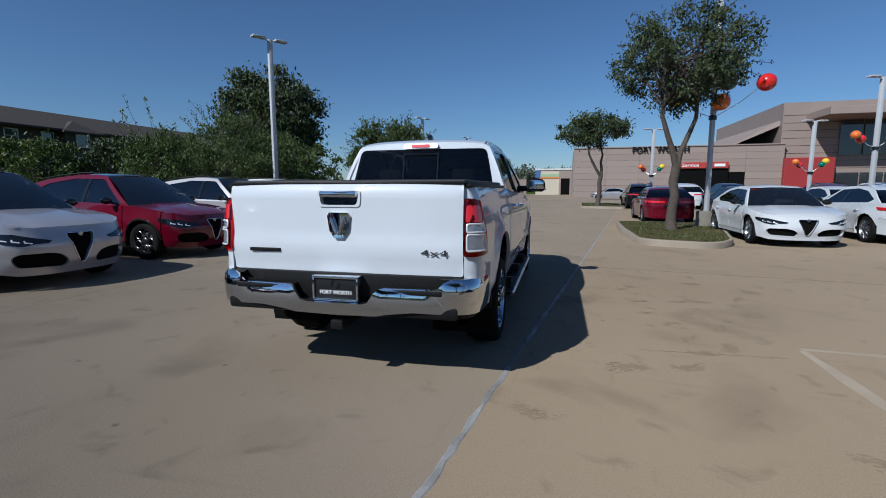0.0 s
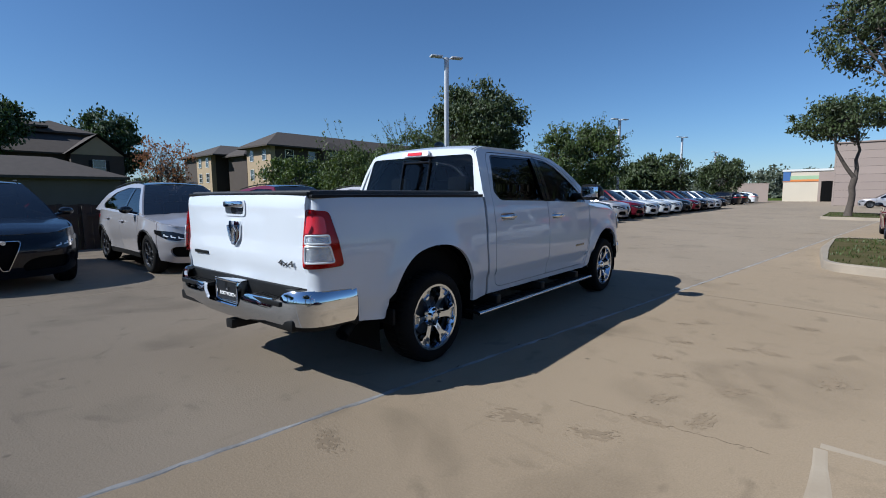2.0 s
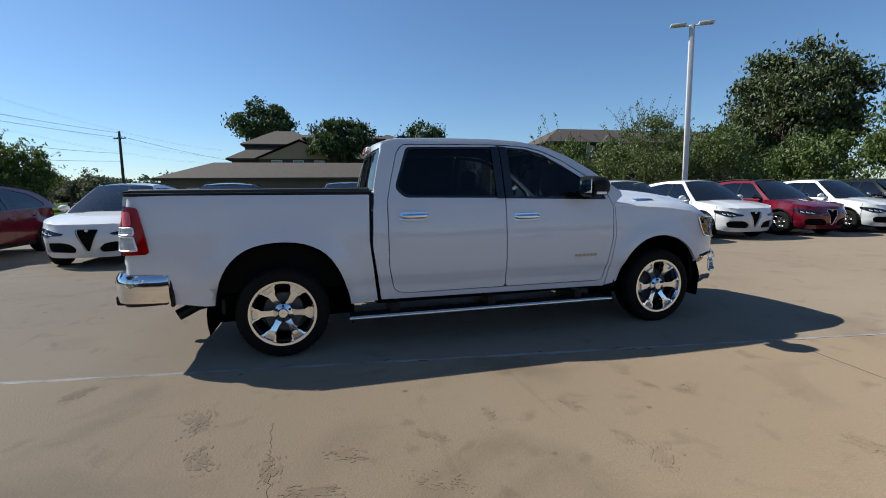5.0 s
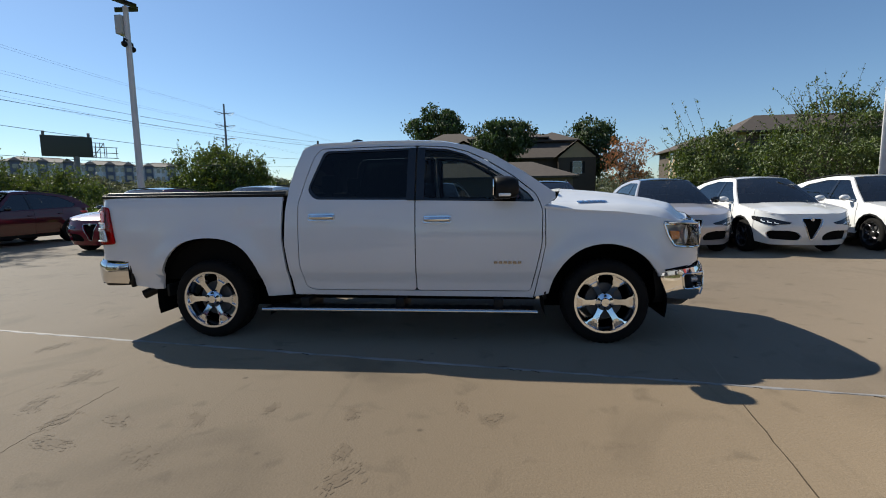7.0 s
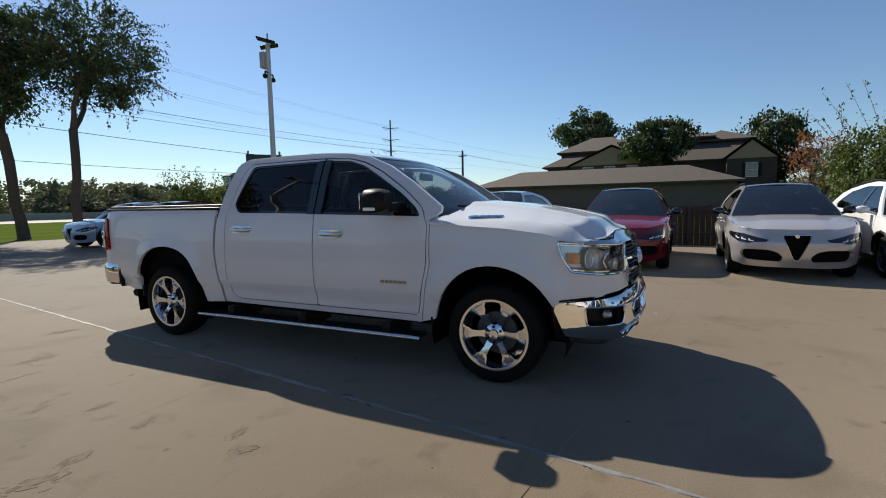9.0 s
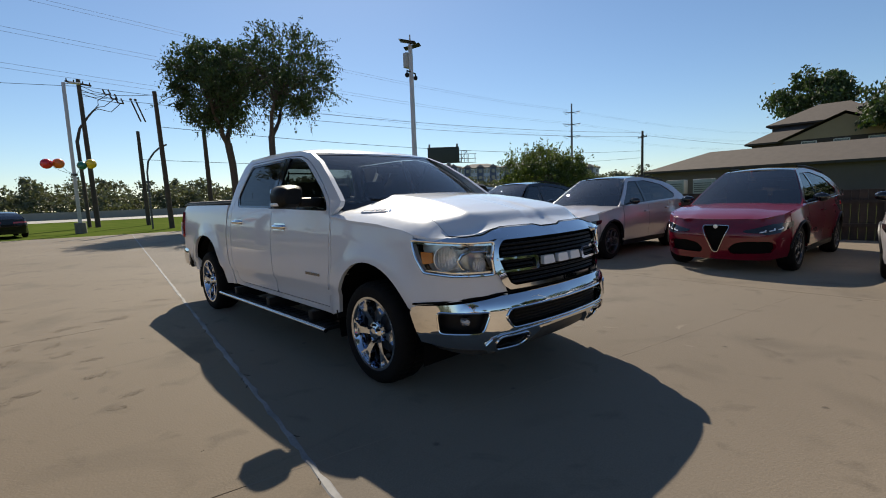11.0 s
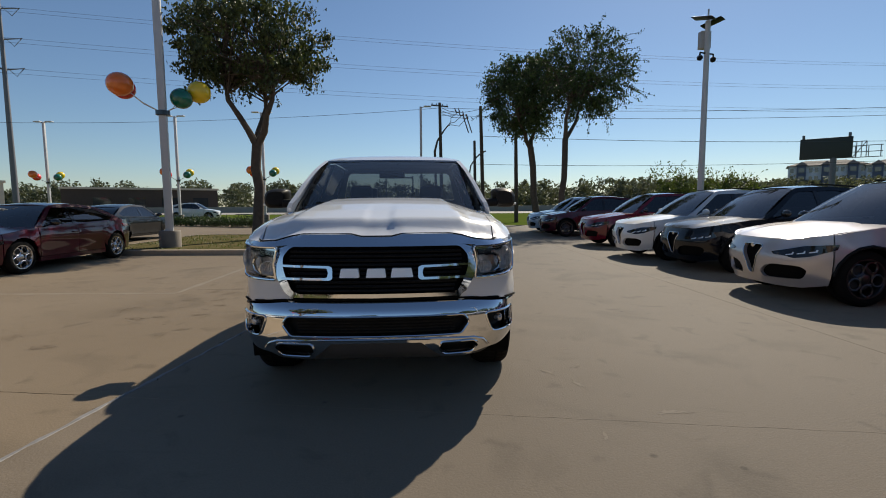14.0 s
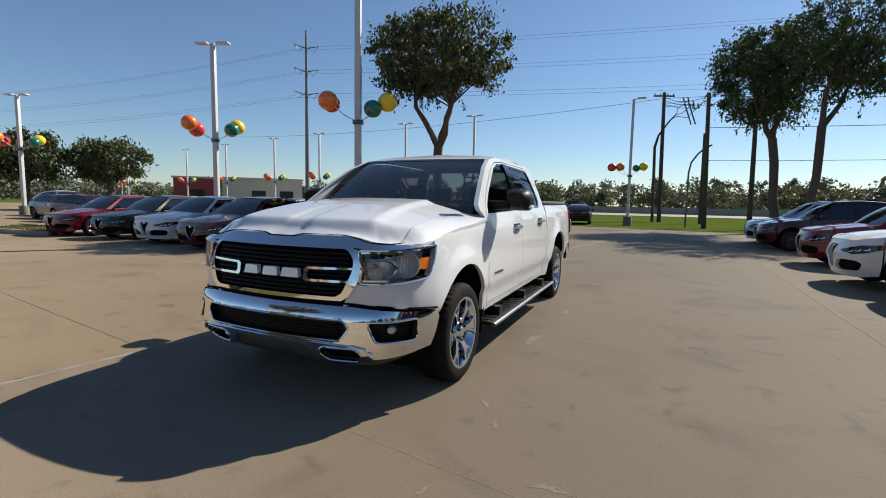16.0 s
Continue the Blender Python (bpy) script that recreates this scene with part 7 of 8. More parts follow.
for k, (x, y, r, h) in enumerate(((-13.5, 56, 2.9, 6.6), (-17.5, 60, 2.8, 6.2), (-11.5, 78, 3.2, 6.9), (-16, 53, 2.2, 5.0))):
    tree("tree", "green tree at the far end of the car park", (x, y, 0), 1.0, ((0, 0, h * 0.55), (r, r, h * 0.45)), 6000, 0.22, M_LEAF, 50 + k, 0.18, (0, 0), 4, 0.2, 70, 0.14)
tree("tree", "tall dark tree behind the brown house", (-95.5, -12.9, 0), 8.0, ((0, 0, 15.2), (5.8, 6.2, 4.2)), 9000, 0.32, M_LEAF3, 61, 0.4, (0, 0), 4, 0.2, 90, 0.12)
tree("tree", "dark green tree standing before the brown house", (-65.5, 1.2, 0), 5.0, ((0, 0, 9.1), (4.0, 4.4, 3.1)), 9000, 0.26, M_LEAF3, 62, 0.3, (0, 0), 4, 0.2, 90, 0.12)
tree("tree", "tall dark tree at the corner of the house", (-80, 16.6, 0), 4.0, ((0, 0, 8.9), (4.2, 4.3, 5.2)), 9000, 0.3, M_LEAF3, 63, 0.35, (0, 0), 4, 0.2, 90, 0.12)
tree("tree", "half-bare tree with rusty brown leaves", (-64.4, 18.9, 0), 1.5, ((0, 0, 5.6), (3.5, 3.6, 3.9)), 1900, 0.17, M_LEAFB, 64, 0.22, (0, 0), 5, 0.0, 150, 0.10)
tree("tree", "broad green tree beyond the verge", (-53.9, -36.3, 0), 1.2, ((0, 0, 4.0), (6.5, 6.2, 3.6)), 16000, 0.20, M_LEAF2, 65, 0.25, (0, 0), 5, 0.1, 130, 0.10, (150, 2.2, 0.2))
tree("bush", "light green bush on the verge", (-21.0, -26.6, 0), 0.4, ((0, 0, 1.6), (2.9, 2.3, 1.5)), 6000, 0.10, M_LEAF2, 66, 0.06, (0, 0), 4, 0.1, 70, 0.13, (60, 0.9, 0.5))
tree("bush", "light green bush by the verge fence", (-18.1, -27.6, 0), 0.4, ((0, 0, 1.7), (1.8, 1.6, 1.6)), 6000, 0.10, M_LEAF2, 67, 0.06, (0, 0), 4, 0.1, 60, 0.13, (60, 1.1, 0.6))
for k, (x, y) in enumerate(((48.3, -16.5), (45.5, -21.8), (52, -12.5))):
    tree("oak_tree", "round oak among the far parked cars", (x, y, 0), 2.5, ((0, 0, 4.8), (3.3, 3.3, 2.1)), 8000, 0.17, M_LEAF, 70 + k, 0.3, (0, 0), 3, 0.3, 90, 0.12)

# hedge and picnic bench on the verge
hd_ = thing("hedge", "low clipped dark green hedge along the verge", "hedge", pose(14.2, -25.6, 0, 0, 0, -27))
rnd = random.Random(77)
bm = bmesh.new()
for _ in range(9000):
    x, y = rnd.uniform(-4.4, 4.4), rnd.gauss(0, 0.28)
    leaf(bm, Vector((x, y, abs(rnd.gauss(0.32, 0.13)) + 0.04 * math.sin(x * 3))), rnd.uniform(0.04, 0.08), rnd)
part("foliage", bm, M_LEAF3, hd_, smooth=False)
for k in range(8):
    bm = bmesh.new()
    tube(bm, [(-3.9 + 1.1 * k, 0, -0.02), (-3.9 + 1.1 * k, 0.03, 0.4)], [0.03, 0.015], 6)
    part("stem", bm, M_BARK, hd_)
bench = thing("picnic_bench", "dark metal picnic table with benches on the grass", "bench", pose(12.6, -28.6, 0, 0, 0, -27))
for nm, y0, y1, z in (("tabletop", -0.36, 0.36, 0.74), ("bench_seat", 0.55, 0.82, 0.44), ("bench_seat", -0.82, -0.55, 0.44)):
    part(nm, bx(-0.95, 0.95, y0, y1, z - 0.03, z, 0.008), M_BLACK, bench)
for x in (-0.7, 0.7):
    bm = bmesh.new()
    tube(bm, [(x, -0.78, 0.0), (x, -0.25, 0.72), (x, 0.25, 0.72), (x, 0.78, 0.0)], 0.03, 6)
    tube(bm, [(x, -0.7, 0.41), (x, 0.7, 0.41)], 0.025, 6)
    part("bench_leg", bm, M_BLACK, bench)

# ---- poles and lights ----
M_POLE = mat("white_pole_paint", (0.50, 0.51, 0.53), 0.45, base2=(0.43, 0.44, 0.46), scale=2, fine=40)
M_WPOLE = mat("utility_pole_wood", (0.09, 0.065, 0.05), 0.9, base2=(0.055, 0.042, 0.034), scale=3, fine=30, bump=0.3)
M_WIRE = mat("cable", (0.05, 0.05, 0.055), 0.6)
M_CONBASE = mat("pole_footing", (0.21, 0.185, 0.155), 0.85, base2=(0.14, 0.125, 0.105), scale=4, fine=40)
BALL = {c: mat(n, v, 0.22, coat=0.6) for c, n, v in (("o", "orange_balloon", (0.75, 0.16, 0.02)), ("r", "red_balloon", (0.62, 0.02, 0.015)), ("y", "yellow_balloon", (0.75, 0.52, 0.02)), ("g", "green_balloon", (0.0, 0.13, 0.085)))}
BNAME = {"o": "orange", "r": "red", "y": "yellow", "g": "dark green"}


def light_pole(x, y, h, heads=2, turn=0, balloons=None, r=0.075, footing=True, label="tall white lamp post with two flat lamp heads"):
    e = thing("street_lamp", label, "lamp post", pose(x, y, 0, 0, 0, turn))
    bm = bmesh.new()
    box(bm, -r, r, -r, r, 0.3 if footing else 0, h, 0.015)
    part("pole", bm, M_POLE, e, "white square pole")
    if footing:
        bm = bmesh.new()
        lathe(bm, [(0.001, 0.62), (0.27, 0.62), (0.29, 0.58), (0.29, -0.05)], 24, "z")
        part("footing", bm, M_CONBASE, e, "round concrete footing")
    for s in ((1, -1) if heads == 2 else (1,)):
        bm = bmesh.new()
        tube(bm, [(0, 0, h - 0.08), (s * 0.3, 0, h)], 0.03, 8)
        box(bm, *sorted((s * 0.22, s * 0.78)), -0.17, 0.17, h - 0.02, h + 0.06, 0.03)
        part("lamp_head", bm, M_POLE, e, "flat lamp head")
    if balloons:
        zc = balloons[0]
        bm = bmesh.new()
        lathe(bm, [(r * 1.2, zc - 0.08), (r * 1.9, zc - 0.06), (r * 1.9, zc + 0.06), (r * 1.2, zc + 0.08)], 16, "z")
        part("collar", bm, M_GLOSSBLACK, e, "black collar")
        for c, an, d, up, sz in balloons[1]:
            a = radians(an - turn)
            p = Vector((math.cos(a) * d, math.sin(a) * d, zc + up))
            bm = bmesh.new()
            tube(bm, [(0, 0, zc), p * 0.5 + Vector((0, 0, zc * 0.5 - 0.08)), p], 0.012, 6)
            part("balloon_arm", bm, M_SATIN, e)
            bm = bmesh.new()
            ball(bm, p, sz, 3, (1, 1, 0.96))
            part("balloon", bm, BALL[c], e, f"glossy {BNAME[c]} ball")
    return e


def bset(x, y, ex, ey, z, w=0.62, sz=0.20, level=False):
    """Balls spread across the line of sight from (ex, ey)."""
    an = math.degrees(math.atan2(ey - y, ex - x)) - 90
    if level == "behind":
        return (z, [("r", an + 182, w * 1.35, 0.95, sz), ("o", an + 150, w * 0.22, 0.45, sz), ("y", an - 4, w * 1.1, 0.68, sz), ("g", an + 170, w * 0.35, 1.05, sz)])
    if level == "near":
        return (z, [("o", an + 4, w, 0.66, sz), ("r", an - 9, w * 0.92, 0.60, sz * 0.9), ("g", an + 176, w * 0.5, 0.46, sz * 0.92), ("y", an + 186, w * 1.0, 0.72, sz)])
    if level:
        return (z, [("r", an + 4, w * 1.35, 0.62, sz), ("o", an - 10, w * 0.75, 0.66, sz), ("g", an + 175, w * 0.45, 0.55, sz * 0.85), ("y", an + 185, w * 0.95, 0.66, sz)])
    return (z, [("o", an + 8, w, 0.70, sz), ("r", an - 30, w * 0.85, 0.50, sz), ("g", an + 150, w * 0.75, 0.48, sz * 0.92), ("y", an + 190, w * 0.9, 0.70, sz)])


light_pole(-11.15, 12.7, 7.75, 2, 60, None, 0.09)
light_pole(-11.05, 34.4, 7.45, 2, 60, None, 0.09)
light_pole(7.2, -8.2, 8.6, 2, 20, bset(7.2, -8.2, -1.5, 5.5, 3.98, 0.98, 0.33, "near"), 0.10)
light_pole(16.65, -10.25, 8.3, 2, 20, bset(16.65, -10.25, -2, 5, 4.0, 1.05, 0.35), 0.10)
light_pole(0.15, -30.6, 8.75, 1, 180, bset(0.15, -30.6, 0, 5, 3.45, 0.9, 0.30, True), 0.09, label="lamp post with one flat head on the grass verge")
for x, y in ((12.8, -32.65), (20.4, -34.2), (33.0, -36.8), (41.3, -38.4), (52.7, -40.9), (64.9, -43.9), (86.7, -48.0), (140.6, -78.3)):
    light_pole(x, y, 8.7, 2, 0, bset(x, y, -2, 5, 3.45, 1.0, 0.33), 0.09)
light_pole(36.3, -11.2, 7.8, 2, 20, bset(36.3, -11.2, -2, 5, 4.3, 1.1, 0.36), 0.10)
light_pole(5.9, 11.0, 8.8, 2, 20, bset(5.9, 11.0, 1.6, -6, 3.55, 1.0, 0.27, "behind"), 0.062)
light_pole(16.3, 29.1, 5.5, 2, 20, bset(16.3, 29.1, 1.6, -6, 2.3, 0.8, 0.2), 0.09)
light_pole(7.7, 33.6, 5.8, 2, 20, bset(7.7, 33.6, 1.6, -6, 2.3, 0.8, 0.2), 0.09)
light_pole(16.2, 22.5, 6.7, 2, 20, bset(16.2, 22.5, 1.6, -6, 3.3, 0.8, 0.22), 0.09)
for x, y in ((-11.7, 56), (-13.0, 81), (-15.2, 107)):
    light_pole(x, y, 8.0, 2, 60, None, 0.09)
# camera mast
cm = thing("camera_mast", "white mast with security cameras, grey box and solar wings", "mast", pose(-11.05, -12.45, 0) @ Matrix.Diagonal((1.07, 1.07, 1.083, 1)))
bm = bmesh.new()
tube(bm, [(0, 0, 0), (0, 0, 7.6)], [0.12, 0.085], 14)
part("pole", bm, M_POLE, cm)
part("control_box", bx(-0.18, 0.18, -0.30, -0.06, 6.7, 7.3, 0.02), mat("grey_box", (0.35, 0.36, 0.36), 0.5), cm, "grey control box")
for s in (1, -1):
    bm = bmesh.new()
    box(bm, -0.22, 0.22, -0.015, 0.015, -0.35, 0.35, 0.01)
    bmesh.ops.transform(bm, matrix=Matrix.Translation((s * 0.28, s * 0.2, 7.62)) @ Matrix.Rotation(radians(40), 4, "Z") @ Matrix.Rotation(radians(90 - 12 * s), 4, "X"), verts=bm.verts)
    part("solar_wing", bm, M_BLACK, cm)
    bm = bmesh.new()
    tube(bm, [(0, 0, 6.5), (s * 0.3, s * 0.1, 6.5), (s * 0.3, s * 0.1, 6.4)], 0.03, 8)
    ball(bm, (s * 0.3, s * 0.1, 6.32), 0.1, 2)
    part("dome_camera", bm, M_BLACK, cm)
bm = bmesh.new()
tube(bm, [(0, 0, 7.6), (0, 0, 8.0)], 0.03, 8)
part("antenna", bm, M_POLE, cm)


def wood_pole(x, y, h, r=0.14, lean=(0, 0), label="dark wooden utility pole", arms=()):
    e = thing("utility_pole", label, "pole", pose(x, y, 0))
    bm = bmesh.new()
    tube(bm, [(0, 0, -0.1), (lean[0] * 0.5, lean[1] * 0.5, h * 0.5), (lean[0], lean[1], h)], [r, r * 0.9, r * 0.75], 10)
    part("pole", bm, M_WPOLE, e)
    for z, w, an in arms:
        bm = bmesh.new()
        box(bm, -w, w, -0.05, 0.05, z - 0.06, z + 0.06)
        for k in (-0.9, -0.35, 0.35, 0.9):
            tube(bm, [(k * w, 0, z), (k * w, 0, z + 0.22)], 0.04, 6)
        bmesh.ops.transform(bm, matrix=Matrix.Translation((lean[0], lean[1], 0)) @ Matrix.Rotation(radians(an), 4, "Z"), verts=bm.verts)
        part("cross_arm", bm, M_WPOLE, e)
    return e


M_STEELP = mat("grey_pipe", (0.10, 0.10, 0.105), 0.5, 0.5)
P1 = wood_pole(-1.75, -41.2, 11.3, 0.19, (0.2, 0), "dark wooden utility pole with switch gear and a riser pipe", arms=((11.0, 0.9, 24),))
bm = bmesh.new()
tube(bm, [(0.55, 0.1, 0), (0.62, 0.1, 3.5), (0.70, 0.1, 6.6), (0.45, 0.1, 7.6), (-0.2, 0.1, 8.6), (-0.6, 0.1, 9.1)], [0.13, 0.13, 0.12, 0.09, 0.07, 0.06], 8)
part("riser_pipe", bm, M_WPOLE, P1, "grey riser pipe bent over at the top")
for k in range(3):
    x0, z0 = -1.6 - 0.40 * k, 10.4 - 0.30 * k
    bm = bmesh.new()
    box(bm, x0 - 0.22, x0 + 0.22, -0.05, 0.05, z0 - 0.04, z0 + 0.04, 0.01)
    for dx in (-0.18, 0.18):
        tube(bm, [(x0 + dx, 0, z0), (x0 + dx + 0.12, 0, z0 + 0.3)], [0.07, 0.05], 6)
        ball(bm, (x0 + dx + 0.12, 0, z0 + 0.33), 0.07, 1)
    part("line_switch", bm, M_WPOLE, P1, "dark line switch with insulators")
    bm = bmesh.new()
    tube(bm, [(x0, 0, z0), (x0 + 0.7, 0, z0 - 0.55 - 0.1 * k), (-0.9, 0, 9.5 - 0.15 * k), (-0.45, 0.05, 8.95)], 0.03, 5)
    tube(bm, [(x0, 0, z0), ((x0 + 0.2) / 2, 0, z0 + 0.1), (0.2, 0, 10.9 - 0.3 * k)], 0.025, 5)
    part("drop_cable", bm, M_WPOLE, P1)
wood_pole(-4.9, -39.4, 7.4, 0.16, (0.1, 0), "cut-off dark wooden pole stub")
P2 = wood_pole(-4.6, -30.2, 8.7, 0.16, (0.25, 0), "dark wooden utility pole with a curved pipe")
bm = bmesh.new()
tube(bm, [(1.1, 0, 0), (1.1, 0, 3.6), (0.98, 0, 4.3), (0.62, 0, 4.85), (0.3, 0, 5.15), (-0.15, 0, 5.4)], 0.055, 8)
box(bm, 0.98, 1.22, -0.06, 0.06, 2.9, 3.05, 0.01)
part("curved_pipe", bm, M_STEELP, P2, "thin grey pipe curving up to the pole")
for dx in (0, 0.25):
    bm = bmesh.new()
    tube(bm, [(1.55 - dx, 0, 7.95), (1.15 - dx, 0, 6.75)], 0.045, 6)
    ball(bm, (1.58 - dx, 0, 8.05), 0.09, 1)
    part("line_switch", bm, M_WPOLE, P2)
wood_pole(-7.1, -30.0, 6.7, 0.16, (0.1, 0), "dark wooden pole behind the verge oak")
wood_pole(-65, -26.9, 9.8, 0.2, (0, 0), "far wooden utility pole with a transformer", ((8.9, 1.0, 60),))
M_STEEL = mat("steel_pylon", (0.16, 0.16, 0.17), 0.5, 0.6)


def pylon(x, y, h, an, r=0.45, arm=1.0):
    e = thing("transmission_pole", "tall dark steel transmission pole with three pairs of arms", "pylon", pose(x, y, 0, 0, 0, an))
    bm = bmesh.new()
    tube(bm, [(0, 0, -0.2), (0, 0, h)], [r, r * 0.45], 12)
    part("pole", bm, M_STEEL, e)
    for z in (h * 0.91, h * 0.78, h * 0.65):
        for s in (1, -1):
            bm = bmesh.new()
            tube(bm, [(0, 0, z - 0.3), (s * 2.4 * arm, 0, z + 0.4)], [0.12 * arm, 0.06 * arm], 6)
            tube(bm, [(s * 2.3 * arm, 0, z + 0.35), (s * 1.4 * arm, 0, z - 1.0), (s * 0.4, 0, z)], 0.05 * arm, 5)
            part("cross_arm", bm, M_STEEL, e)
    return e


pylon(64.1, -69.9, 34.6, 45)
pylon(-182.5, -113.6, 40.2, -48, 0.7, 1.6)
wires = [((-182.5, -113.6), (64.1, -69.9), z1, z2) for z1, z2 in ((37.5, 31.5), (32.2, 27), (27.0, 22.5))]
wires += [((64.1, -69.9), (220, -60), z, z) for z in (31.5, 27, 22.5)]
wires += [((-182.5, -113.6), (-400, -80), z, z) for z in (37.5, 32.2, 27.0)]
wires += [((-65, -26.9), (-1.6, -41.2), 9.6, 10.8), ((-65, -26.9), (-1.6, -41.2), 9.0, 10.1), ((-65, -26.9), (-150, -5), 9.2, 9.5), ((-1.6, -41.2), (-4.4, -30.2), 10.4, 8.5), ((-1.6, -41.2), (60, -47), 10.8, 10.8), ((-4.4, -30.2), (-65, -26.9), 6.5, 7.0), ((-4.9, -39.4), (-65, -26.9), 5.2, 6.0)]
for (p, q, z1, z2) in wires:
    for off in ((0.0, 0.0), (1.3, -0.9)) if z1 > 12 or z2 > 15 else ((0, 0),):
        bm = bmesh.new()
        P, Q = Vector((*p, z1)) + Vector((off[0], off[0], off[1])), Vector((*q, z2)) + Vector((off[0], off[0], off[1]))
        L_ = (P - Q).length
        tube(bm, [P.lerp(Q, i / 24) - Vector((0, 0, L_ * 0.014 * 4 * (i / 24) * (1 - i / 24))) for i in range(25)], 0.017, 4, cap=False)
        tagged(link("power_line", bm, M_WIRE), "thin dark overhead power line between poles", "cable", "power lines")

# ---- verge, highway, distance ----
tagged(link("road", flat(-400, 400, -88, -68, 0.0), M_ASPH, smooth=False), "pale concrete highway beyond the grass verge", "road", kind="structure")
M_BARR = mat("concrete_barrier", (0.33, 0.31, 0.28), 0.85, base2=(0.26, 0.25, 0.23), scale=0.8, fine=10)
tagged(link("highway_barrier", bx(-400, 400, -92, -91.4, -0.03, 1.15, 0), M_BARR, smooth=False), "long grey concrete barrier along the highway", "barrier", kind="structure")
tagged(link("road", flat(-400, 400, -120, -94, 0.6), M_ASPH, smooth=False), "raised far carriageway of the highway", "road", kind="structure")


def woods(name, label, x0, x1, y0, y1, n, r, h, lm, seed, ls):
    """A band of trees: each a column of leaf clumps, wider below and ragged on top."""
    g = np.random.default_rng(seed)
    per = 340
    N = n * per
    tree_of = np.repeat(np.arange(n), per)
    px, py = g.uniform(x0, x1, n)[tree_of], g.uniform(y0, y1, n)[tree_of]
    rr, hh = (r * g.uniform(0.6, 1.4, n))[tree_of], (h * g.uniform(0.5, 1.25, n))[tree_of]
    clump = np.repeat(np.arange(N // 17), 17)
    cz = g.random(N // 17) ** 0.75
    wide = 1.0 - 0.6 * cz ** 2
    cx, cy = g.normal(0, 0.45, N // 17) * wide, g.normal(0, 0.45, N // 17) * wide
    c = np.stack([px + rr * (cx[clump] + g.normal(0, 0.13, N)), py + rr * (cy[clump] + g.normal(0, 0.13, N)), np.maximum(0.1, hh * (cz[clump] + g.normal(0, 0.055, N)))], 1)
    size = ls * 0.36 * g.uniform(0.6, 1.4, N)[:, None]
    a = g.normal(size=(N, 3))
    a /= np.linalg.norm(a, axis=1, keepdims=True)
    b = np.cross(a, g.normal(size=(N, 3)))
    b /= np.linalg.norm(b, axis=1, keepdims=True)
    a, b = a * size, b * size * 0.6
    v = np.stack([c - a, c + b, c + a, c - b], 1).reshape(-1, 3)
    me = bpy.data.meshes.new(name)
    me.from_pydata(v.tolist(), [], np.arange(4 * N).reshape(-1, 4).tolist())
    me.materials.append(lm)
    return tagged(new(name, me), label, "woods", kind="stuff")


# Leaf colour paled and greyed to carry the haze of distance.
M_HAZELEAF = mat("hazed_far_leaves", (0.098, 0.112, 0.078), 0.8, island=0.3)
translucent(M_HAZELEAF, 0.15)
woods("far_woods", "band of green trees beyond the highway", -260, 220, -190, -150, 420, 6, 8.5, M_HAZELEAF, 1, 1.3)
woods("far_woods", "scrubby trees on the far slope", -260, -60, -130, -70, 240, 4, 4.5, M_HAZELEAF, 2, 0.9)
woods("far_woods", "wooded slope below the far flats", -178, -55, -143, -118, 260, 6, 6.8, M_HAZELEAF, 6, 1.2)
woods("far_woods", "wooded slope beyond the fence", -168, -146, -116, -58, 130, 6, 6.2, M_HAZELEAF, 7, 1.2)
woods("far_woods", "band of far trees at the horizon", -330, -140, -70, 150, 260, 7, 8.0, M_HAZELEAF, 3, 1.3)
woods("far_woods", "band of far trees beyond the showroom", -80, 200, 170, 210, 260, 7, 8.0, M_HAZELEAF, 4, 1.4)
woods("far_woods", "band of far trees beyond the car parks", 150, 260, -140, 160, 260, 7, 7.0, M_HAZELEAF, 5, 1.4)
bb = thing("billboard", "back of a large dark billboard on a steel post", "billboard", pose(-66.6, -71.4, 0, 0, 0, 139.5) @ Matrix.Diagonal((1.22, 1.22, 1.22, 1)))
part("panel", bx(-2.8, 2.8, -0.3, 0.3, 7.1, 9.9, 0.05), mat("billboard_back", (0.04, 0.045, 0.04), 0.7), bb)
bm = bmesh.new()
tube(bm, [(0.9, 0, -0.2), (0.9, 0, 7.2)], 0.35, 12)
part("post", bm, M_STEEL, bb)
bm = bmesh.new()
for x in (3.1, 4.4, 5.6):
    tube(bm, [(x, 0, 7.1), (x, 0, 8.6)], 0.05, 5)
for z in (7.1, 7.8, 8.6):
    tube(bm, [(2.8, 0, z), (5.8, 0, z)], 0.05, 5)
part("catwalk", bm, M_STEEL, bb)
for x in (-2.45, 2.45):
    bm = bx(x - 0.16, x + 0.16, -0.2, 0.2, 9.9, 10.45, 0.04)
    part("floodlight", bm, M_STEEL, bb, "small dark floodlight box")
bm = bmesh.new()
for z in (8.6, 9.2):
    tube(bm, [(2.8, 0.3, z), (4.2, 0.3, z)], 0.05, 5)
for x in (3.2, 3.7, 4.2):
    tube(bm, [(x, 0.3, 7.1), (x, 0.3, 9.2)], 0.05, 5)
tube(bm, [(2.8, 0.3, 7.1), (4.2, 0.3, 9.2)], 0.05, 5)
part("ladder_frame", bm, M_STEEL, bb)
M_APT = mat("far_flat_wall", (0.80, 0.80, 0.80), 0.8, base2=(0.70, 0.70, 0.70), scale=0.3, fine=3)
M_APTD = mat("far_flat_dark", (0.10, 0.12, 0.17), 0.7)
M_APTR = mat("far_flat_roof", (0.10, 0.095, 0.092), 0.9, base2=(0.13, 0.12, 0.115), scale=0.5, fine=4)


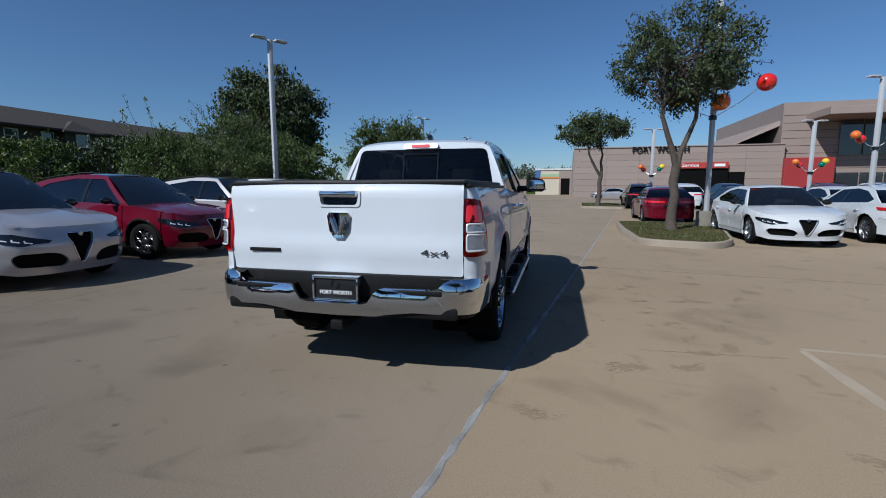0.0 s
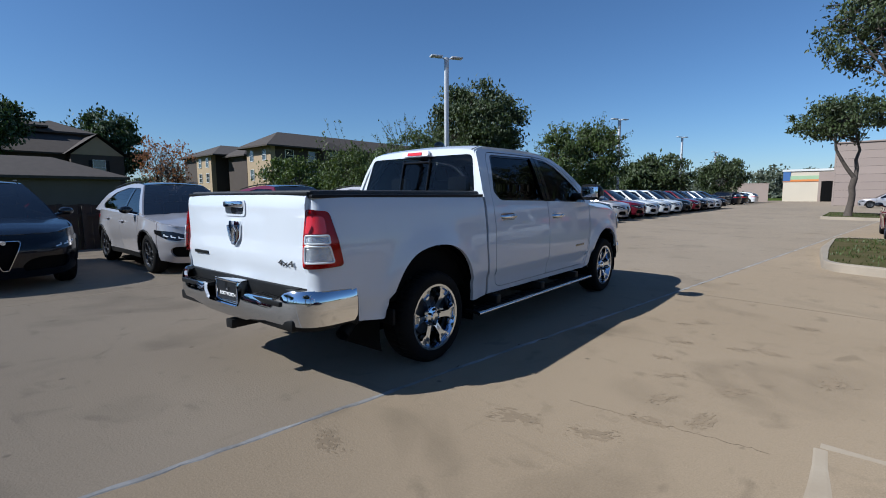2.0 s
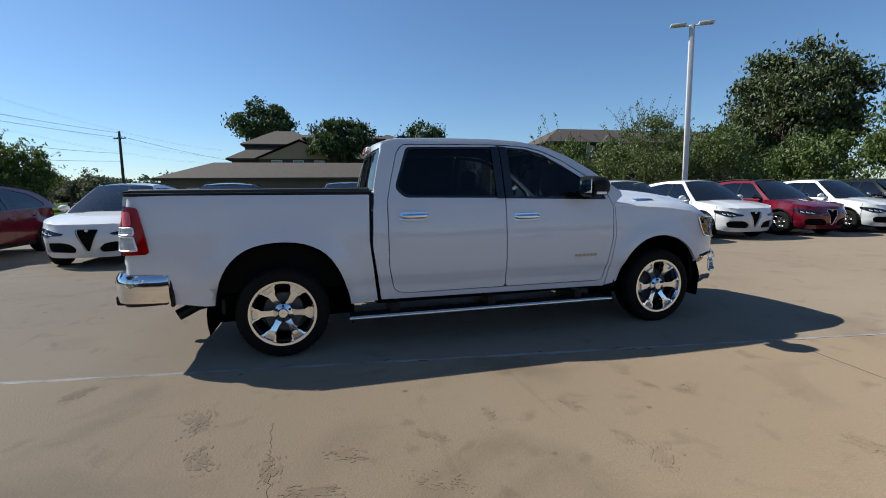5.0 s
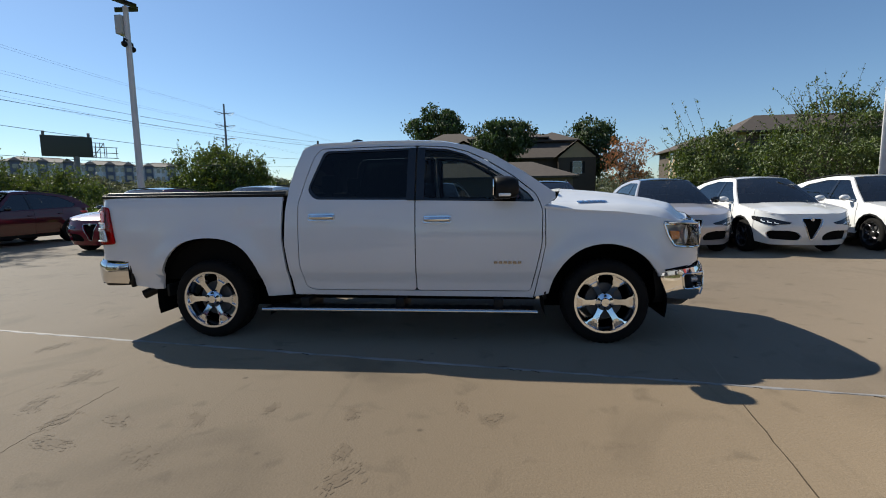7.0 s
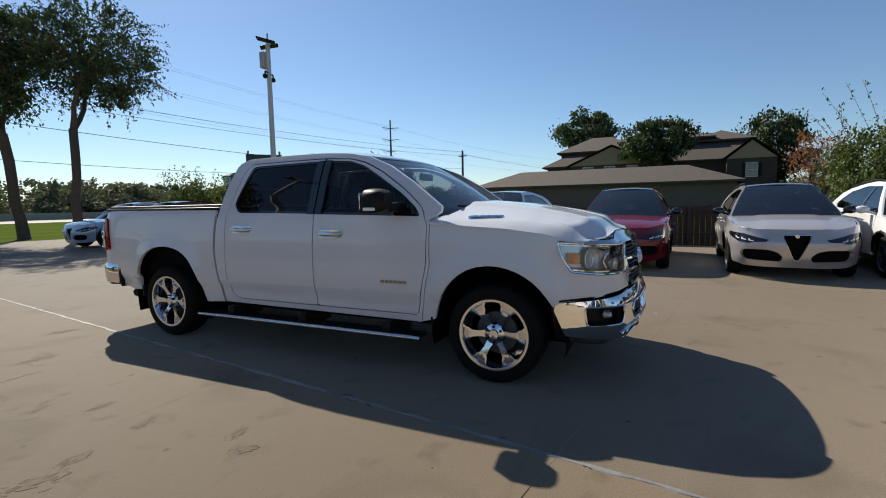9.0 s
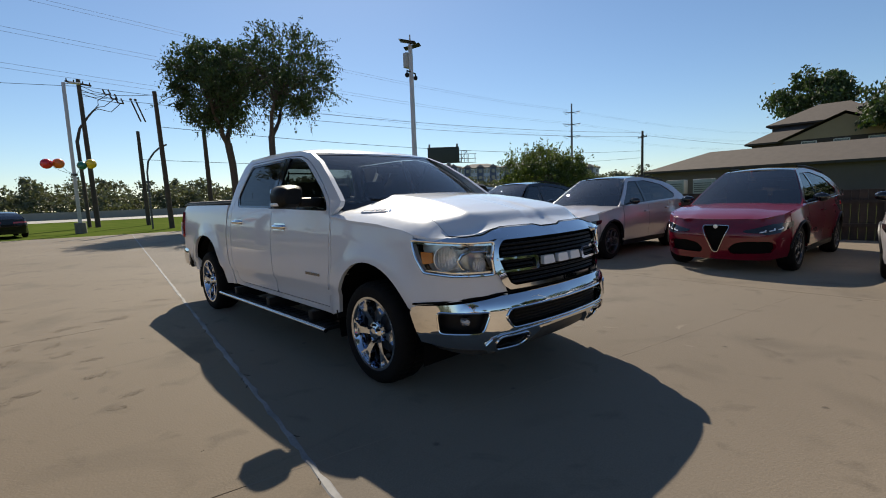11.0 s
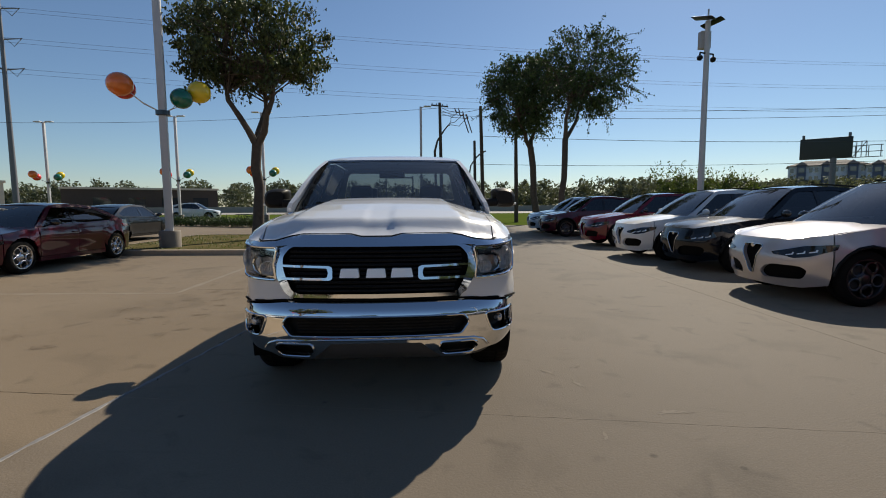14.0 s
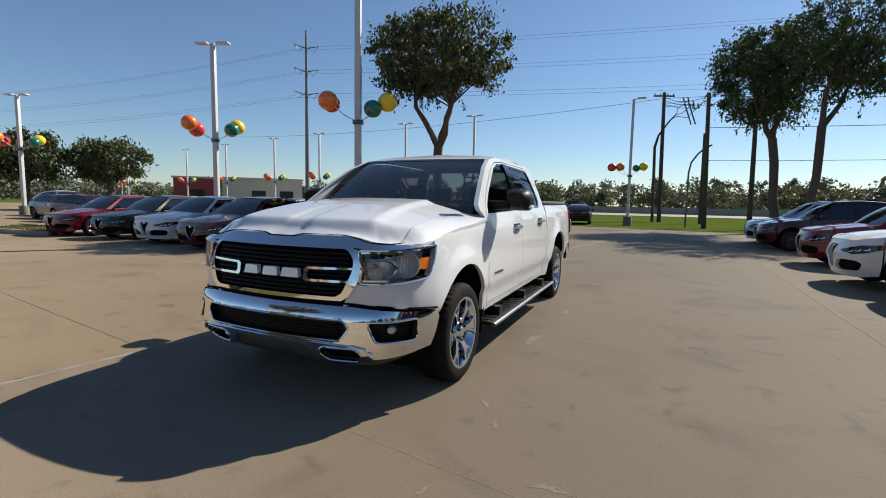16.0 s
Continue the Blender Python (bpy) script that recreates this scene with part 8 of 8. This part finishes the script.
def flats(bearing, dist, w, h, turn):
    """A four-storey block on the far rise, its front with projecting dark bays turned to the car park."""
    a = math.radians(bearing)
    e = thing("apartment_building", "far grey-white four-storey apartment block with dark bays", "building", pose(4 - dist * math.sin(a), 2 - dist * math.cos(a), 0, 0, 0, turn - bearing))
    part("wall", bx(-w, w, -6, 6, -0.1, h), M_APT, e, smooth=False)
    bm = bmesh.new()
    prism(bm, -w, w, -6, 6, h, h + 2.0, 5.5, 0.7)
    part("roof", bm, M_APTR, e, smooth=False)
    n = max(2, round(w / 3.4))
    for i in range(n):
        x = -w + (i + 0.5) * 2 * w / n
        part("bay", bx(x - 1.3, x + 1.3, 6, 7.2, -0.1, h + 0.2), M_APTD, e, smooth=False)
        bm = bmesh.new()
        prism(bm, x - 1.3, x + 1.3, 3.0, 7.2, h + 0.2, h + 1.5, 1.6, 0.3)
        part("bay_roof", bm, M_APTR, e, smooth=False)
        for z in (h - 2.4, h - 5.3, h - 8.2):
            part("window", bx(x - 0.8, x + 0.8, 7.2, 7.3, z, z + 1.5), M_PANE, e, smooth=False)
            for dx in (-w / n + 0.3, w / n - 1.3):
                part("window", bx(x + dx, x + dx + 1.0, 6.0, 6.1, z, z + 1.5), M_PANE, e, smooth=False)


for bearing, dist, w, h, turn in ((42.2, 219, 10.5, 14.6, 6), (47.4, 219, 8.6, 14.0, 3), (51.9, 221, 7.6, 13.8, -4), (59.2, 222, 7.6, 12.0, 0)):
    flats(bearing, dist, w, h, turn)

# ---- showroom ----
M_PANEL = mat("taupe_metal_panel", (0.30, 0.235, 0.20), 0.55, base2=(0.27, 0.21, 0.18), scale=0.4, fine=8, objvar=0.06)
M_REDBOX = mat("red_portal", (0.30, 0.03, 0.03), 0.5)
M_STORE = mat("store_cream", (0.55, 0.48, 0.38), 0.8, base2=(0.5, 0.44, 0.35), scale=0.3, fine=6)
show = thing("showroom", "long taupe panelled showroom building with dark lettering", "building")
part("wall", bx(2.2, 28.4, 65.2, 95, -0.1, 6.9), M_UNDER, show, smooth=False)
pan = bx(0, 1, -0.06, 0, 0, 1)
pmesh = link("panel", pan, M_PANEL, show, smooth=False)
first = True
for j in range(8):
    z0 = 0.87 * j
    for i in range(6):
        x0 = 2.2 + 4.37 * i
        if x0 > 14 and x0 < 22 and j < 4:
            continue
        o = pmesh if first else new("panel", pmesh.data)
        first = False
        o.parent = show
        o.matrix_local = Matrix.Translation((x0 + 0.01, 65.2, z0 + 0.01)) @ Matrix.Diagonal((4.35, 1, 0.85, 1))
part("parapet", bx(2.1, 28.5, 65.0, 66, 6.95, 7.1, 0.02), M_PANEL, show, smooth=False)
part("side_wall", bx(2.05, 2.2, 65.2, 95, -0.1, 6.95), M_PANEL, show, smooth=False)
part("service_bay", bx(16.0, 22.0, 64.9, 65.3, 0, 3.9), M_UNDER, show, "dark service bay openings", smooth=False)
part("sign_band", bx(15.7, 21.9, 64.6, 65.0, 4.0, 4.8, 0.03), mat("sign_red", (0.4, 0.04, 0.03), 0.5), show, "red and white sign band", smooth=False)
text_mesh("Service", 0.62, 0.03, Matrix.Translation((17.3, 64.58, 4.4)) @ Matrix.Rotation(radians(90), 4, "X"), "sign_lettering", M_WHITEMARK, show, "white letters reading Service", 1.05, 0.01, 1.1)
for x0, x1 in ((20.2, 21.5),):
    part("sign_bar", bx(x0, x1, 64.55, 64.6, 4.22, 4.58), M_WHITEMARK, show, "white sign lettering bars", smooth=False)
text_mesh("FORT WORTH", 1.05, 0.08, Matrix.Translation((13.5, 64.9, 6.62)) @ Matrix.Rotation(radians(90), 4, "X"), "lettering", M_BLACK, show, "dark raised letters reading FORT WORTH", 1.08, 0.01, 1.0)
tall = thing("showroom", "tall taupe showroom block with glass front and red portal", "building")
part("wall", bx(28.2, 60, 66, 95, -0.1, 12.3), M_PANEL, tall, smooth=False)
for j in range(1, 12):
    part("wall_seam", bx(28.3, 60, 65.97, 66.0, j * 0.97, j * 0.97 + 0.03), M_UNDER, tall, smooth=False)
part("canopy", bx(30.8, 62, 60, 67, 9.9, 10.8, 0.05), M_PANEL, tall, smooth=False)
for i in range(5):
    part("window", bx(34.6 + 2.6 * i, 37.0 + 2.6 * i, 65.8, 65.95, 5.5, 9.8), M_PANE, tall, "tall glass pane", smooth=False)
    part("window", bx(34.6 + 2.6 * i, 37.0 + 2.6 * i, 65.8, 65.95, 0.4, 3.3), M_PANE, tall, "tall glass pane", smooth=False)
part("red_portal", bx(28.3, 33.8, 64.5, 66.1, 0, 5.2, 0.03), M_REDBOX, tall, "dark red entrance portal", smooth=False)
bm = bmesh.new()
q = [bm.verts.new(p) for p in ((22.6, 68, 7.1), (29.5, 66.5, 10.9), (29.5, 95, 10.9), (22.6, 95, 7.1), (29.5, 66.5, 10.1), (22.6, 68, 6.9))]
bm.faces.new(q[:4])
bm.faces.new((q[0], q[1], q[4], q[5]))
part("sloping_roof", bm, M_PANEL, tall, smooth=False)
low = thing("store_building", "low pale store with an orange stripe", "building")
part("wall", bx(-5.6, 2.6, 100, 112, -0.1, 5.5), M_STORE, low, smooth=False)
part("roof_edge", bx(-5.8, 2.7, 99.8, 100.4, 5.3, 5.65), M_FRAME, low, "white roof edge", smooth=False)
part("stripe", bx(-5.65, 0.0, 99.9, 100, 3.5, 3.85), mat("orange_stripe", (0.6, 0.2, 0.05), 0.6), low, "orange stripe", smooth=False)
part("stripe", bx(-5.65, 0.0, 99.9, 100, 3.85, 4.5), mat("pale_green_stripe", (0.30, 0.42, 0.26), 0.6), low, "pale green stripe", smooth=False)
part("blue_panel", bx(-5.66, -4.6, 99.88, 100, 3.6, 5.2), mat("blue_panel", (0.05, 0.12, 0.3), 0.5), low, "blue panel", smooth=False)
part("annex", bx(-0.6, 2.3, 99.5, 104, -0.1, 5.05), M_PANEL, low, "taupe annex wall", smooth=False)
part("garage_door", bx(-0.2, 1.6, 99.42, 99.52, 0, 3.5), M_UNDER, low, "dark open doorway", smooth=False)
wall_ = thing("yard_wall", "low taupe yard wall at the end of the car park", "wall", kind="structure")
part("wall", bx(-15.0, -7.2, 95, 95.3, -0.1, 3.15), M_PANEL, wall_, smooth=False)
part("coping", bx(-15.1, -7.1, 94.95, 95.35, 3.15, 3.25), M_PANEL, wall_, smooth=False)
# shops far beyond the car park
for x, y, w, h, c, lb in ((87, -80, 8.5, 5.7, M_STORE, "far cream store building with a flat roof"), (64, -103, 14, 4.9, M_DARKWALL, "far long brown office building"), (97, -70, 4, 5.6, M_REDBOX, "far red-fronted store building")):
    e = thing("store_building", lb, "building", pose(x, y, 0, 0, 0, 47 if x > 70 else 32))
    part("wall", bx(-w, w, -8, 8, -0.1, h), c, e, smooth=False)
    part("parapet", bx(-w - 0.3, w + 0.3, -8.3, 8.3, h, h + 0.4), M_STORE, e, smooth=False)
    for i in range(int(w / 3)):
        part("window", bx(-w + 2 + 6 * i, -w + 5 + 6 * i, 8.0, 8.1, 0.8, 3.2), M_PANE, e, smooth=False)
